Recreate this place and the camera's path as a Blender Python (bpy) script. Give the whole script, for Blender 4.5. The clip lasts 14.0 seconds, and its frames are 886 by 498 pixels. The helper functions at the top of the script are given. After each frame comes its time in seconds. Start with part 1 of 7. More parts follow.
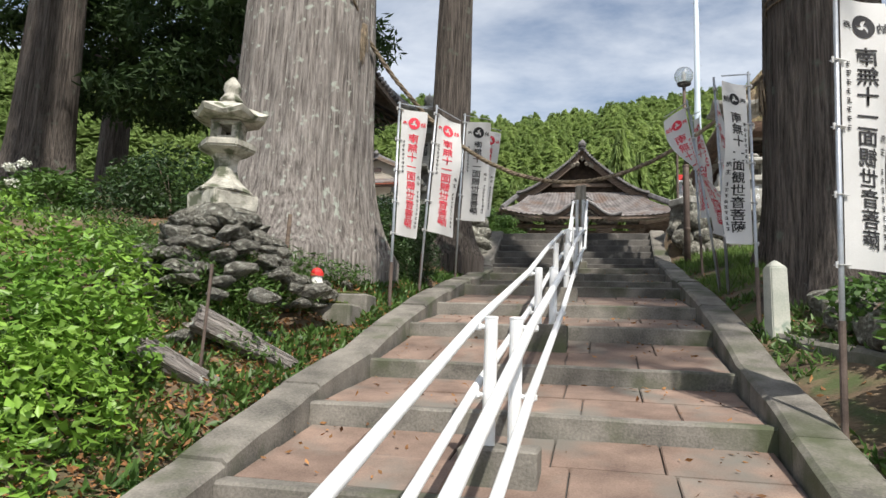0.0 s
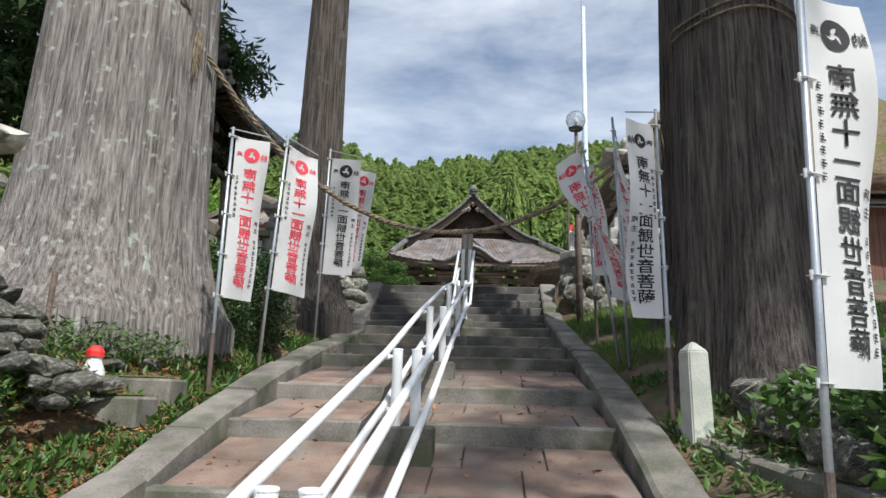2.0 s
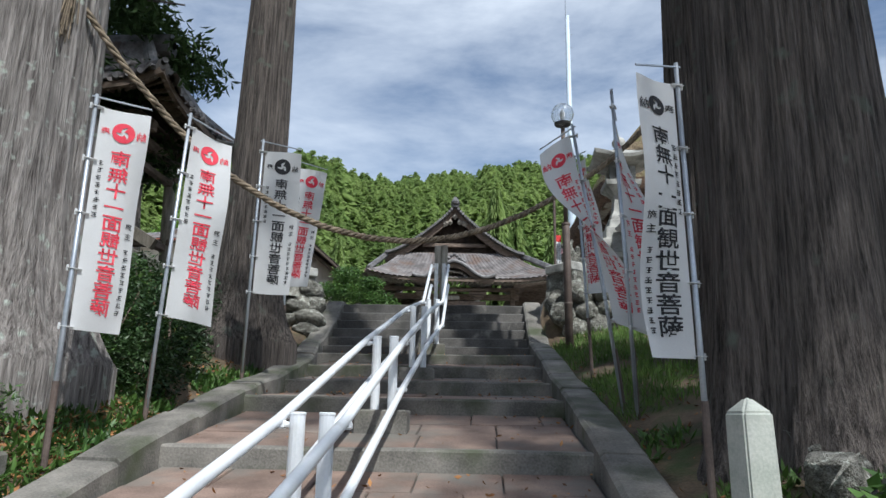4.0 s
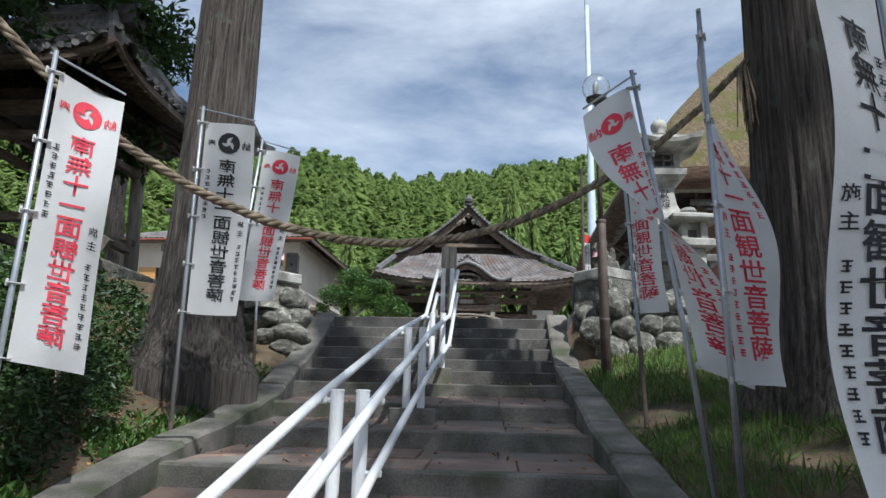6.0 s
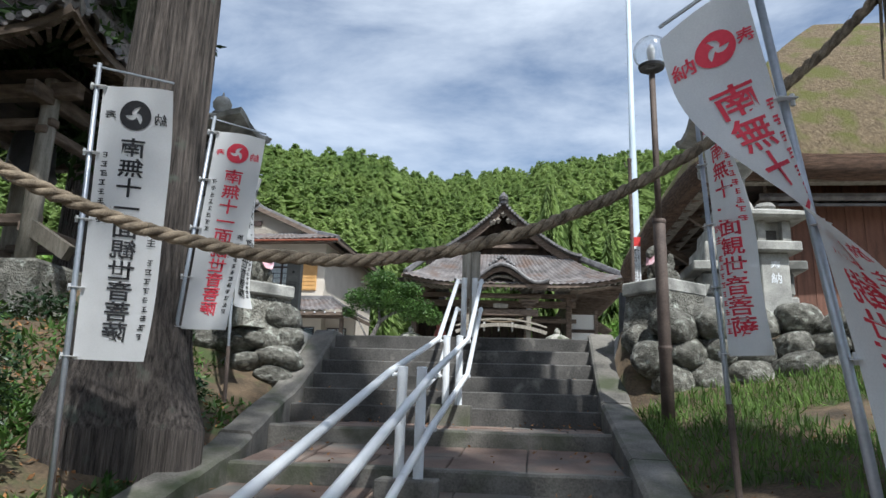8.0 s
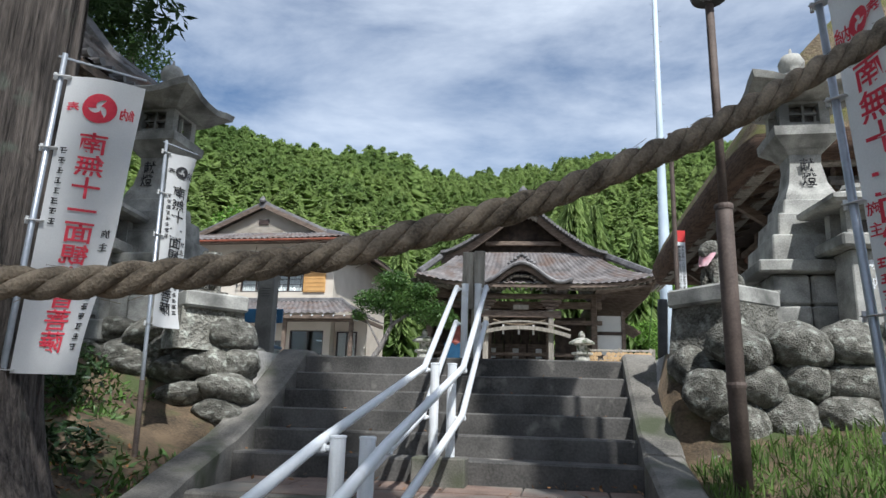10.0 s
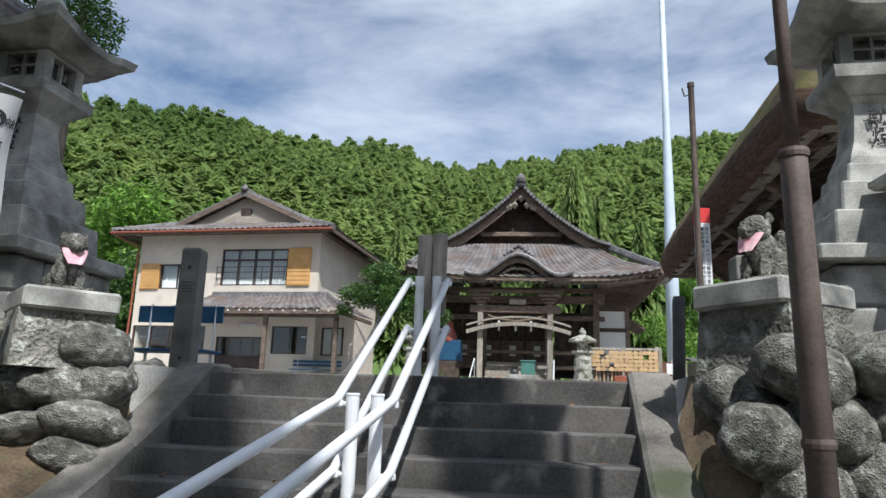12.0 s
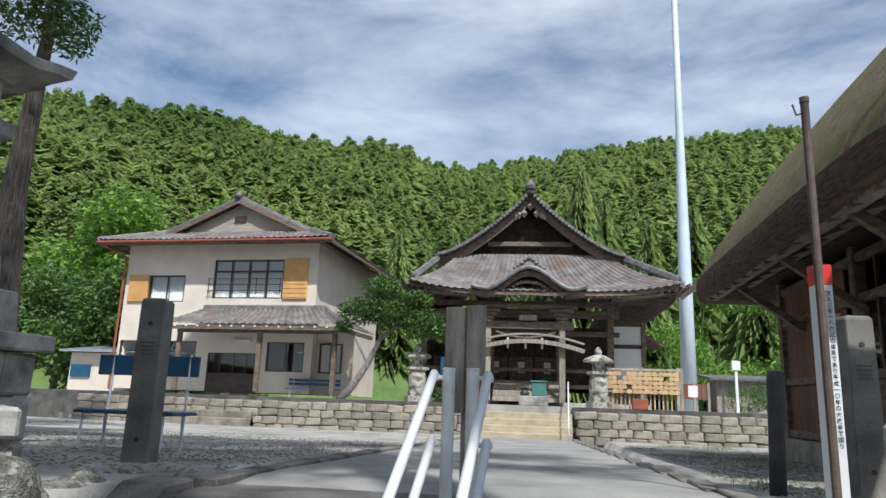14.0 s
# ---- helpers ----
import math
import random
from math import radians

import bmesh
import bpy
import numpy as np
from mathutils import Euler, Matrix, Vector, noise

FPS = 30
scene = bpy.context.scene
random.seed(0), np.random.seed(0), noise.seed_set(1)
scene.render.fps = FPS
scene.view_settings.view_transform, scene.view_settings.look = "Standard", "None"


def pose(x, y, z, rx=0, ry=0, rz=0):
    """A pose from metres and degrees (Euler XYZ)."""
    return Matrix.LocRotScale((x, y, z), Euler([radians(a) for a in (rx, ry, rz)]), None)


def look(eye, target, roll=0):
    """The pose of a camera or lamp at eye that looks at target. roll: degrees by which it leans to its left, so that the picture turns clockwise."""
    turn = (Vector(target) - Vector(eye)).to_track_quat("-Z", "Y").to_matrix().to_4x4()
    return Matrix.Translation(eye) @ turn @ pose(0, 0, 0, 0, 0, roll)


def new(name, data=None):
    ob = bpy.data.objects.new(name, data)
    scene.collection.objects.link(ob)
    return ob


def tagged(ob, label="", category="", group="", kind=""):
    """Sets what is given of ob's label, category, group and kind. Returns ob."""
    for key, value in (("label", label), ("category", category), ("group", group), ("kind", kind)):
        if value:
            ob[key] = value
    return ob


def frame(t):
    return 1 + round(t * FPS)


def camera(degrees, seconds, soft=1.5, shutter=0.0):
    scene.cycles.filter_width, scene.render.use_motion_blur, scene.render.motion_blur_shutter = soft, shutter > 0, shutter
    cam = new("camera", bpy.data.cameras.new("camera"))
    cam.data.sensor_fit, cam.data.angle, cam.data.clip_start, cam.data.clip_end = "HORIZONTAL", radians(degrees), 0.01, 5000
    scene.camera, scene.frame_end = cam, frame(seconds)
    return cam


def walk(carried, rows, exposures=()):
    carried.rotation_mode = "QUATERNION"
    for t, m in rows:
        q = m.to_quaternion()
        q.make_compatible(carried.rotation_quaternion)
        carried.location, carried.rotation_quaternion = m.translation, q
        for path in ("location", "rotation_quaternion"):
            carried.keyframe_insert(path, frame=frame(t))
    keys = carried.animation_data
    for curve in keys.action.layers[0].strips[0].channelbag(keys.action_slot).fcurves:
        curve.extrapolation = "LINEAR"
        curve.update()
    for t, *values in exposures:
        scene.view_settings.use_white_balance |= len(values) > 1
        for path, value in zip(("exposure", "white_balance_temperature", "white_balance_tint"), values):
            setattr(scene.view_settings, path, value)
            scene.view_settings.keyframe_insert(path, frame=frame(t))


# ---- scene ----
cam = camera(65.1, 14.0)
PATH = [
    (0, (0.064, -0.174, 1.576), (-0.387, 1.752, 1.871), 2.2),
    (0.5, (0.035, 0.234, 1.757), (-0.363, 2.168, 2.077), 2.0),
    (1, (0.108, 0.647, 1.84), (-0.218, 2.588, 2.193), 1.8),
    (1.5, (0.147, 1.063, 1.921), (-0.095, 3.009, 2.313), 1.8),
    (2, (0.162, 1.476, 2.075), (0.009, 3.425, 2.499), 1.6),
    (2.5, (0.23, 1.917, 2.114), (0.153, 3.865, 2.559), 1.4),
    (3, (0.249, 2.363, 2.226), (0.221, 4.31, 2.681), 1.3),
    (3.2, (0.384, 2.509, 2.262), (0.295, 4.452, 2.726), 1.0),
    (5.3, (0.211, 4.57, 2.816), (0.081, 6.51, 3.286), 1.2),
    (5.5, (0.248, 4.753, 2.881), (0.11, 6.693, 3.348), 1.3),
    (6, (0.324, 5.195, 2.945), (0.167, 7.133, 3.412), 1.4),
    (6.5, (0.377, 5.618, 3.102), (0.204, 7.556, 3.566), 1.5),
    (7, (0.456, 6.105, 3.216), (0.259, 8.04, 3.682), 1.7),
    (7.5, (0.421, 6.534, 3.338), (0.19, 8.466, 3.801), 1.9),
    (8, (0.417, 6.951, 3.467), (0.151, 8.879, 3.928), 1.9),
    (8.2, (0.418, 7.12, 3.5), (0.146, 9.047, 3.96), 1.8),
    (10.3, (0.499, 9.114, 3.965), (0.158, 11.032, 4.418), 1.8),
    (10.5, (0.523, 9.303, 3.987), (0.178, 11.219, 4.446), 1.8),
    (11, (0.574, 9.752, 4.093), (0.232, 11.669, 4.547), 1.8),
    (11.5, (0.644, 10.239, 4.17), (0.305, 12.159, 4.616), 1.8),
    (12, (0.613, 10.713, 4.264), (0.272, 12.635, 4.698), 1.9),
    (12.5, (0.511, 11.164, 4.56), (0.171, 13.089, 4.984), 1.9),
    (13, (0.34, 11.535, 4.749), (0.002, 13.461, 5.167), 1.8),
    (13.5, (0.178, 11.897, 4.929), (-0.159, 13.822, 5.351), 2.0),
    (14, (0.113, 12.107, 5.08), (-0.226, 14.03, 5.511), 2.0),
]
EXPOSURES = [(0, 0.42, 6600, 9), (1, 0.44, 6500, 9), (2.2, 0.3, 6150, 8), (3, 0.18, 5900, 7), (6, 0.2, 5850, 7), (8, 0.3, 5900, 7), (10, 0.26, 5900, 8), (14, 0.22, 6000, 9)]
walk(cam, [(t, look(eye, target, roll)) for t, eye, target, roll in PATH], EXPOSURES)

# ---- world and sun ----
SUN_ELEV, SUN_AZ = radians(52), radians(150)   # azimuth: clockwise from +y (ahead), seen from above
world = bpy.data.worlds.new("world")
scene.world = world
world.use_nodes = True
wn, wl = world.node_tree.nodes, world.node_tree.links
wn.clear()
w_out = wn.new("ShaderNodeOutputWorld")
w_bg = wn.new("ShaderNodeBackground")
w_sky = wn.new("ShaderNodeTexSky")
w_sky.sky_type = "NISHITA"
w_sky.sun_disc = False
w_sky.sun_elevation, w_sky.sun_rotation = SUN_ELEV, SUN_AZ
w_co = wn.new("ShaderNodeTexCoord")
w_map = wn.new("ShaderNodeMapping")
w_map.inputs["Scale"].default_value = (1.0, 1.3, 3.2)
w_map.inputs["Location"].default_value = (1.35, 0.7, 0.1)
w_noise = wn.new("ShaderNodeTexNoise")
w_noise.inputs["Scale"].default_value = 2.1
w_noise.inputs["Detail"].default_value = 9
w_noise.inputs["Roughness"].default_value = 0.58
w_noise.inputs["Distortion"].default_value = 0.25
w_ramp = wn.new("ShaderNodeValToRGB")
w_ramp.color_ramp.elements[0].position, w_ramp.color_ramp.elements[1].position = 0.34, 0.84
w_mix = wn.new("ShaderNodeMixRGB")
w_mix.inputs[2].default_value = (9.8, 10.0, 10.3, 1)
wl.new(w_co.outputs["Generated"], w_map.inputs["Vector"])
wl.new(w_map.outputs[0], w_noise.inputs["Vector"])
wl.new(w_noise.outputs["Fac"], w_ramp.inputs[0])
wl.new(w_ramp.outputs[0], w_mix.inputs[0])
wl.new(w_sky.outputs[0], w_mix.inputs[1])
wl.new(w_mix.outputs[0], w_bg.inputs[0])
w_bg.inputs[1].default_value = 0.1
wl.new(w_bg.outputs[0], w_out.inputs[0])

sun = new("sun", bpy.data.lights.new("sun", "SUN"))
sun.data.energy, sun.data.angle, sun.data.color = 4.3, radians(1.0), (1.0, 0.95, 0.87)
sun_from = Vector((math.sin(SUN_AZ) * math.cos(SUN_ELEV), math.cos(SUN_AZ) * math.cos(SUN_ELEV), math.sin(SUN_ELEV)))
sun.matrix_world = look(sun_from * 100, (0, 0, 0))


# ---- materials ----
def mat(name, dark, light, scale=6.0, fine=60.0, rough=0.8, bump=0.3, dist=0.01, metal=0.0, stretch=(1, 1, 1), spot=None, spot_scale=3.0,
        spot_at=(0.58, 0.66), vary=0.0, island=False, thin=0.0, coat=0.0):
    """A surface with two scales of noise between two base colours, optional stains of a third colour, and fine relief."""
    m = bpy.data.materials.new(name)
    m.use_nodes = True
    n, l = m.node_tree.nodes, m.node_tree.links
    b = n["Principled BSDF"]
    co = n.new("ShaderNodeTexCoord")
    mp = n.new("ShaderNodeMapping")
    mp.inputs["Scale"].default_value = stretch
    l.new(co.outputs["Object"], mp.inputs["Vector"])
    a = n.new("ShaderNodeTexNoise")
    a.inputs["Scale"].default_value, a.inputs["Detail"].default_value = scale, 5
    f = n.new("ShaderNodeTexNoise")
    f.inputs["Scale"].default_value, f.inputs["Detail"].default_value = fine, 3
    for t in (a, f):
        l.new(mp.outputs[0], t.inputs["Vector"])
    add = n.new("ShaderNodeMath")
    add.operation = "MULTIPLY_ADD"
    add.inputs[1].default_value = 0.45
    l.new(f.outputs["Fac"], add.inputs[0])
    sc = n.new("ShaderNodeMath")
    sc.operation = "MULTIPLY_ADD"
    sc.inputs[1].default_value, sc.inputs[2].default_value = 0.9, -0.18
    l.new(a.outputs["Fac"], sc.inputs[0])
    l.new(sc.outputs[0], add.inputs[2])
    ramp = n.new("ShaderNodeValToRGB")
    ramp.color_ramp.elements[0].position, ramp.color_ramp.elements[1].position = 0.3, 0.72
    ramp.color_ramp.elements[0].color, ramp.color_ramp.elements[1].color = (*dark, 1), (*light, 1)
    l.new(add.outputs[0], ramp.inputs[0])
    col = ramp.outputs[0]
    if spot:
        s = n.new("ShaderNodeTexNoise")
        s.inputs["Scale"].default_value, s.inputs["Detail"].default_value = spot_scale, 6
        l.new(co.outputs["Object"], s.inputs["Vector"])
        r = n.new("ShaderNodeValToRGB")
        r.color_ramp.elements[0].position, r.color_ramp.elements[1].position = spot_at
        l.new(s.outputs["Fac"], r.inputs[0])
        mx = n.new("ShaderNodeMixRGB")
        mx.inputs[2].default_value = (*spot, 1)
        l.new(r.outputs[0], mx.inputs[0])
        l.new(col, mx.inputs[1])
        col = mx.outputs[0]
    if vary:
        if island:
            rnd = n.new("ShaderNodeNewGeometry").outputs["Random Per Island"]
        else:
            rnd = n.new("ShaderNodeObjectInfo").outputs["Random"]
        mr = n.new("ShaderNodeMapRange")
        mr.inputs["To Min"].default_value, mr.inputs["To Max"].default_value = 1 - vary, 1 + vary
        l.new(rnd, mr.inputs["Value"])
        hs = n.new("ShaderNodeHueSaturation")
        l.new(mr.outputs[0], hs.inputs["Value"])
        l.new(col, hs.inputs["Color"])
        col = hs.outputs[0]
    l.new(col, b.inputs["Base Color"])
    b.inputs["Roughness"].default_value, b.inputs["Metallic"].default_value = rough, metal
    if bump:
        bp = n.new("ShaderNodeBump")
        bp.inputs["Strength"].default_value, bp.inputs["Distance"].default_value = bump, dist
        l.new(add.outputs[0], bp.inputs["Height"])
        l.new(bp.outputs[0], b.inputs["Normal"])
    if thin:
        tr = n.new("ShaderNodeBsdfTranslucent")
        l.new(col, tr.inputs["Color"])
        ms = n.new("ShaderNodeMixShader")
        ms.inputs[0].default_value = thin
        l.new(b.outputs[0], ms.inputs[1])
        l.new(tr.outputs[0], ms.inputs[2])
        l.new(ms.outputs[0], n["Material Output"].inputs["Surface"])
    return m


M = {
    "bark": mat("bark", (0.026, 0.021, 0.018), (0.25, 0.21, 0.185), 5, 30, 0.95, 1.0, 0.08, stretch=(8.0, 8.0, 0.34), spot=(0.16, 0.17, 0.14), spot_scale=5, spot_at=(0.62, 0.72)),
    "bark_pale": mat("bark_pale", (0.085, 0.072, 0.066), (0.42, 0.385, 0.36), 5, 26, 0.95, 1.0, 0.05, stretch=(6.0, 6.0, 0.34), spot=(0.42, 0.45, 0.40), spot_scale=9, spot_at=(0.6, 0.68)),
    "soil": mat("soil", (0.05, 0.037, 0.024), (0.20, 0.14, 0.085), 3, 40, 0.95, 0.6, 0.03, spot=(0.065, 0.085, 0.03), spot_scale=2.6, spot_at=(0.52, 0.66)),
    "gravel": mat("gravel", (0.20, 0.19, 0.175), (0.48, 0.46, 0.43), 1.2, 45, 0.95, 0.7, 0.02, spot=(0.14, 0.16, 0.07), spot_scale=0.5, spot_at=(0.6, 0.75)),
    "path_concrete": mat("path_concrete", (0.20, 0.195, 0.185), (0.36, 0.35, 0.33), 1.5, 70, 0.9, 0.3, 0.01),
    "kerb_stone": mat("kerb_stone", (0.085, 0.08, 0.07), (0.27, 0.25, 0.22), 3, 60, 0.92, 0.6, 0.012, spot=(0.07, 0.08, 0.045), spot_scale=2.2, spot_at=(0.5, 0.68), vary=0.1),
    "step_dark": mat("step_dark", (0.045, 0.043, 0.04), (0.15, 0.14, 0.13), 2.5, 50, 0.9, 0.5, 0.012, spot=(0.30, 0.28, 0.25), spot_scale=3, spot_at=(0.62, 0.75)),
    "slab": mat("slab", (0.13, 0.088, 0.07), (0.31, 0.22, 0.175), 3, 90, 0.9, 0.5, 0.008, spot=(0.17, 0.16, 0.14), spot_scale=1.6, spot_at=(0.48, 0.66), vary=0.16),
    "granite": mat("granite", (0.22, 0.215, 0.2), (0.52, 0.51, 0.47), 5, 70, 0.95, 0.35, 0.006, spot=(0.13, 0.13, 0.12), spot_scale=2.2, spot_at=(0.5, 0.68), vary=0.06),
    "old_stone": mat("old_stone", (0.22, 0.21, 0.18), (0.62, 0.60, 0.53), 5, 70, 0.95, 0.7, 0.015, spot=(0.11, 0.12, 0.08), spot_scale=4.5, spot_at=(0.5, 0.62), vary=0.12),
    "boulder": mat("boulder", (0.07, 0.068, 0.055), (0.36, 0.345, 0.30), 5.5, 38, 1.0, 1.0, 0.09, spot=(0.48, 0.49, 0.43), spot_scale=6.5, spot_at=(0.56, 0.66), vary=0.25),
    "wall_stone": mat("wall_stone", (0.13, 0.115, 0.09), (0.36, 0.32, 0.26), 3, 30, 0.92, 0.6, 0.02, vary=0.25),
    "moss": mat("moss", (0.045, 0.06, 0.015), (0.14, 0.15, 0.04), 8, 60, 1.0, 0.8, 0.02),
    "white_paint": mat("white_paint", (0.72, 0.74, 0.76), (0.84, 0.85, 0.86), 3, 60, 0.42, 0.12, 0.002, spot=(0.55, 0.55, 0.53), spot_scale=6, spot_at=(0.62, 0.8)),
    "steel": mat("steel", (0.35, 0.38, 0.42), (0.52, 0.55, 0.6), 4, 60, 0.4, 0.1, 0.002, metal=0.6),
    "rust_pole": mat("rust_pole", (0.07, 0.05, 0.042), (0.16, 0.12, 0.10), 6, 60, 0.7, 0.3, 0.004),
    "dark_metal": mat("dark_metal", (0.02, 0.02, 0.022), (0.06, 0.06, 0.062), 6, 60, 0.5, 0.1, 0.002),
    "cloth": mat("cloth", (0.70, 0.70, 0.70), (0.84, 0.84, 0.84), 3, 160, 0.9, 0.15, 0.002, thin=0.35),
    "ink": mat("ink", (0.012, 0.012, 0.014), (0.03, 0.03, 0.034), 5, 60, 0.85, 0.0),
    "red_ink": mat("red_ink", (0.55, 0.03, 0.06), (0.70, 0.06, 0.09), 5, 60, 0.85, 0.0),
    "rope": mat("rope", (0.075, 0.058, 0.04), (0.34, 0.27, 0.19), 14, 170, 0.95, 1.0, 0.012, stretch=(1, 1, 1)),
    "wood_old": mat("wood_old", (0.075, 0.055, 0.042), (0.24, 0.18, 0.14), 4, 40, 0.85, 0.5, 0.01, stretch=(1, 1, 4), vary=0.12),
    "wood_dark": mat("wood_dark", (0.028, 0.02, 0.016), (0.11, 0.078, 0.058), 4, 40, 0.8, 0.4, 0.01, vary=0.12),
    "wood_red": mat("wood_red", (0.10, 0.045, 0.03), (0.22, 0.105, 0.07), 3, 40, 0.8, 0.4, 0.008, stretch=(4, 4, 0.5), vary=0.15),
    "wood_grey": mat("wood_grey", (0.18, 0.16, 0.13), (0.42, 0.38, 0.32), 4, 40, 0.85, 0.5, 0.01, stretch=(4, 4, 0.6), vary=0.15),
    "wood_pale": mat("wood_pale", (0.42, 0.27, 0.13), (0.68, 0.48, 0.27), 3, 40, 0.7, 0.2, 0.005, vary=0.12),
    "shutter": mat("shutter", (0.55, 0.30, 0.10), (0.68, 0.40, 0.15), 3, 40, 0.6, 0.1, 0.004),
    "tile": mat("tile", (0.09, 0.08, 0.08), (0.29, 0.265, 0.26), 2.0, 30, 0.72, 0.3, 0.01, spot=(0.16, 0.11, 0.09), spot_scale=1.2, spot_at=(0.5, 0.7)),
    "tile_trim": mat("tile_trim", (0.07, 0.066, 0.066), (0.22, 0.21, 0.21), 5, 50, 0.5, 0.3, 0.006, vary=0.12),
    "plaster": mat("plaster", (0.62, 0.55, 0.46), (0.74, 0.67, 0.58), 1.2, 60, 0.9, 0.15, 0.004, spot=(0.52, 0.45, 0.37), spot_scale=0.8, spot_at=(0.6, 0.8)),
    "white_plaster": mat("white_plaster", (0.68, 0.67, 0.64), (0.82, 0.81, 0.78), 1.2, 60, 0.9, 0.1, 0.004),
    "brown_frame": mat("brown_frame", (0.035, 0.022, 0.018), (0.08, 0.05, 0.04), 4, 40, 0.5, 0.1, 0.003),
    "curtain": mat("curtain", (0.62, 0.62, 0.60), (0.8, 0.8, 0.78), 2, 50, 0.9, 0.3, 0.02, stretch=(9, 9, 0.3)),
    # near-black: the dimness of rooms and holes is put into the colour
    "interior_shade": mat("interior_shade", (0.03, 0.028, 0.026), (0.07, 0.066, 0.06), 2, 20, 0.9, 0.0),
    "thatch": mat("thatch", (0.12, 0.085, 0.05), (0.34, 0.26, 0.16), 4, 70, 1.0, 1.0, 0.05, stretch=(5, 5, 0.8), spot=(0.17, 0.17, 0.05), spot_scale=1.9, spot_at=(0.46, 0.62)),
    "thatch_edge": mat("thatch_edge", (0.06, 0.035, 0.025), (0.20, 0.125, 0.085), 6, 60, 1.0, 1.0, 0.04, stretch=(1, 1, 6)),
    "hill": mat("hill", (0.07, 0.12, 0.03), (0.14, 0.21, 0.06), 0.3, 3, 1.0, 0.0),
    # far forest green, lightened in the colour to stand in for haze
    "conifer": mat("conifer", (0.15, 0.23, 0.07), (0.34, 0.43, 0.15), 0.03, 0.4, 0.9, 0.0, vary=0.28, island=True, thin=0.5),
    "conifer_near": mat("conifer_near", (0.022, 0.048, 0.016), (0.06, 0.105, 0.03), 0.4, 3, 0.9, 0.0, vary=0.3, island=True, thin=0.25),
    "leaf_bright": mat("leaf_bright", (0.10, 0.22, 0.03), (0.25, 0.41, 0.065), 1.2, 9, 0.45, 0.0, vary=0.35, island=True, thin=0.3),
    "leaf_mid": mat("leaf_mid", (0.045, 0.105, 0.022), (0.12, 0.21, 0.045), 1.2, 9, 0.5, 0.0, vary=0.4, island=True, thin=0.3),
    "leaf_dark": mat("leaf_dark", (0.018, 0.045, 0.016), (0.055, 0.10, 0.03), 1.2, 9, 0.45, 0.0, vary=0.4, island=True, thin=0.2),
    "grass": mat("grass", (0.06, 0.12, 0.022), (0.16, 0.25, 0.055), 2, 12, 0.8, 0.0, vary=0.35, island=True, thin=0.3),
    "litter": mat("litter", (0.14, 0.06, 0.025), (0.38, 0.19, 0.07), 6, 30, 0.9, 0.0, vary=0.45, island=True),
    "petal": mat("petal", (0.75, 0.76, 0.68), (0.85, 0.86, 0.8), 9, 60, 0.8, 0.0),
    "red_paint": mat("red_paint", (0.60, 0.02, 0.02), (0.72, 0.05, 0.04), 4, 60, 0.5, 0.1, 0.002),
    "pink_cloth": mat("pink_cloth", (0.72, 0.30, 0.36), (0.85, 0.62, 0.66), 9, 60, 0.9, 0.2, 0.004),
    "blue_paint": mat("blue_paint", (0.01, 0.06, 0.13), (0.025, 0.10, 0.20), 4, 60, 0.5, 0.1, 0.002),
    "green_box": mat("green_box", (0.05, 0.16, 0.13), (0.09, 0.23, 0.19), 4, 60, 0.5, 0.1, 0.002),
    "red_statue": mat("red_statue", (0.25, 0.06, 0.05), (0.42, 0.14, 0.11), 6, 60, 0.7, 0.3, 0.006),
    "copper": mat("copper", (0.22, 0.06, 0.035), (0.35, 0.11, 0.06), 4, 60, 0.5, 0.1, 0.002),
}


def glass(name, tint, rough=0.02):
    m = bpy.data.materials.new(name)
    m.use_nodes = True
    b = m.node_tree.nodes["Principled BSDF"]
    b.inputs["Base Color"].default_value = (*tint, 1)
    b.inputs["Roughness"].default_value = rough
    b.inputs["Transmission Weight"].default_value = 1.0
    b.inputs["IOR"].default_value = 1.45
    return m


M["gate_stone"] = mat("gate_stone", (0.10, 0.095, 0.085), (0.26, 0.25, 0.225), 3, 90, 0.9, 0.4, 0.008, spot=(0.30, 0.30, 0.26), spot_scale=3, spot_at=(0.6, 0.72))
M["glass"] = glass("window_glass", (0.85, 0.9, 0.92))
M["globe"] = glass("globe_glass", (0.95, 0.96, 0.97), 0.18)


# ---- mesh helpers ----
def part(name, bm, material, parent=None, label="", smooth=False):
    me = bpy.data.meshes.new(name)
    bm.to_mesh(me)
    bm.free()
    return put(name, me, material, parent, label, smooth)


def put(name, me, material, parent=None, label="", smooth=False):
    if not me.materials:
        me.materials.append(M[material] if isinstance(material, str) else material)
    if smooth:
        me.polygons.foreach_set("use_smooth", [True] * len(me.polygons))
    ob = new(name, me)
    if parent is not None:
        ob.parent = parent
    if label:
        ob["label"] = label
    return ob


def thing(name, label, category, group="", kind="", at=None):
    ob = new(name)
    ob.empty_display_size = 0.1
    if at is not None:
        ob.matrix_basis = at
    return tagged(ob, label, category, group, kind)


def box(bm, x0, x1, y0, y1, z0, z1, m=None):
    vs = [bm.verts.new((x, y, z)) for z in (z0, z1) for y in (y0, y1) for x in (x0, x1)]
    for f in ((0, 2, 3, 1), (4, 5, 7, 6), (0, 1, 5, 4), (2, 6, 7, 3), (0, 4, 6, 2), (1, 3, 7, 5)):
        bm.faces.new([vs[i] for i in f])
    if m is not None:
        bmesh.ops.transform(bm, matrix=m, verts=vs)
    return vs


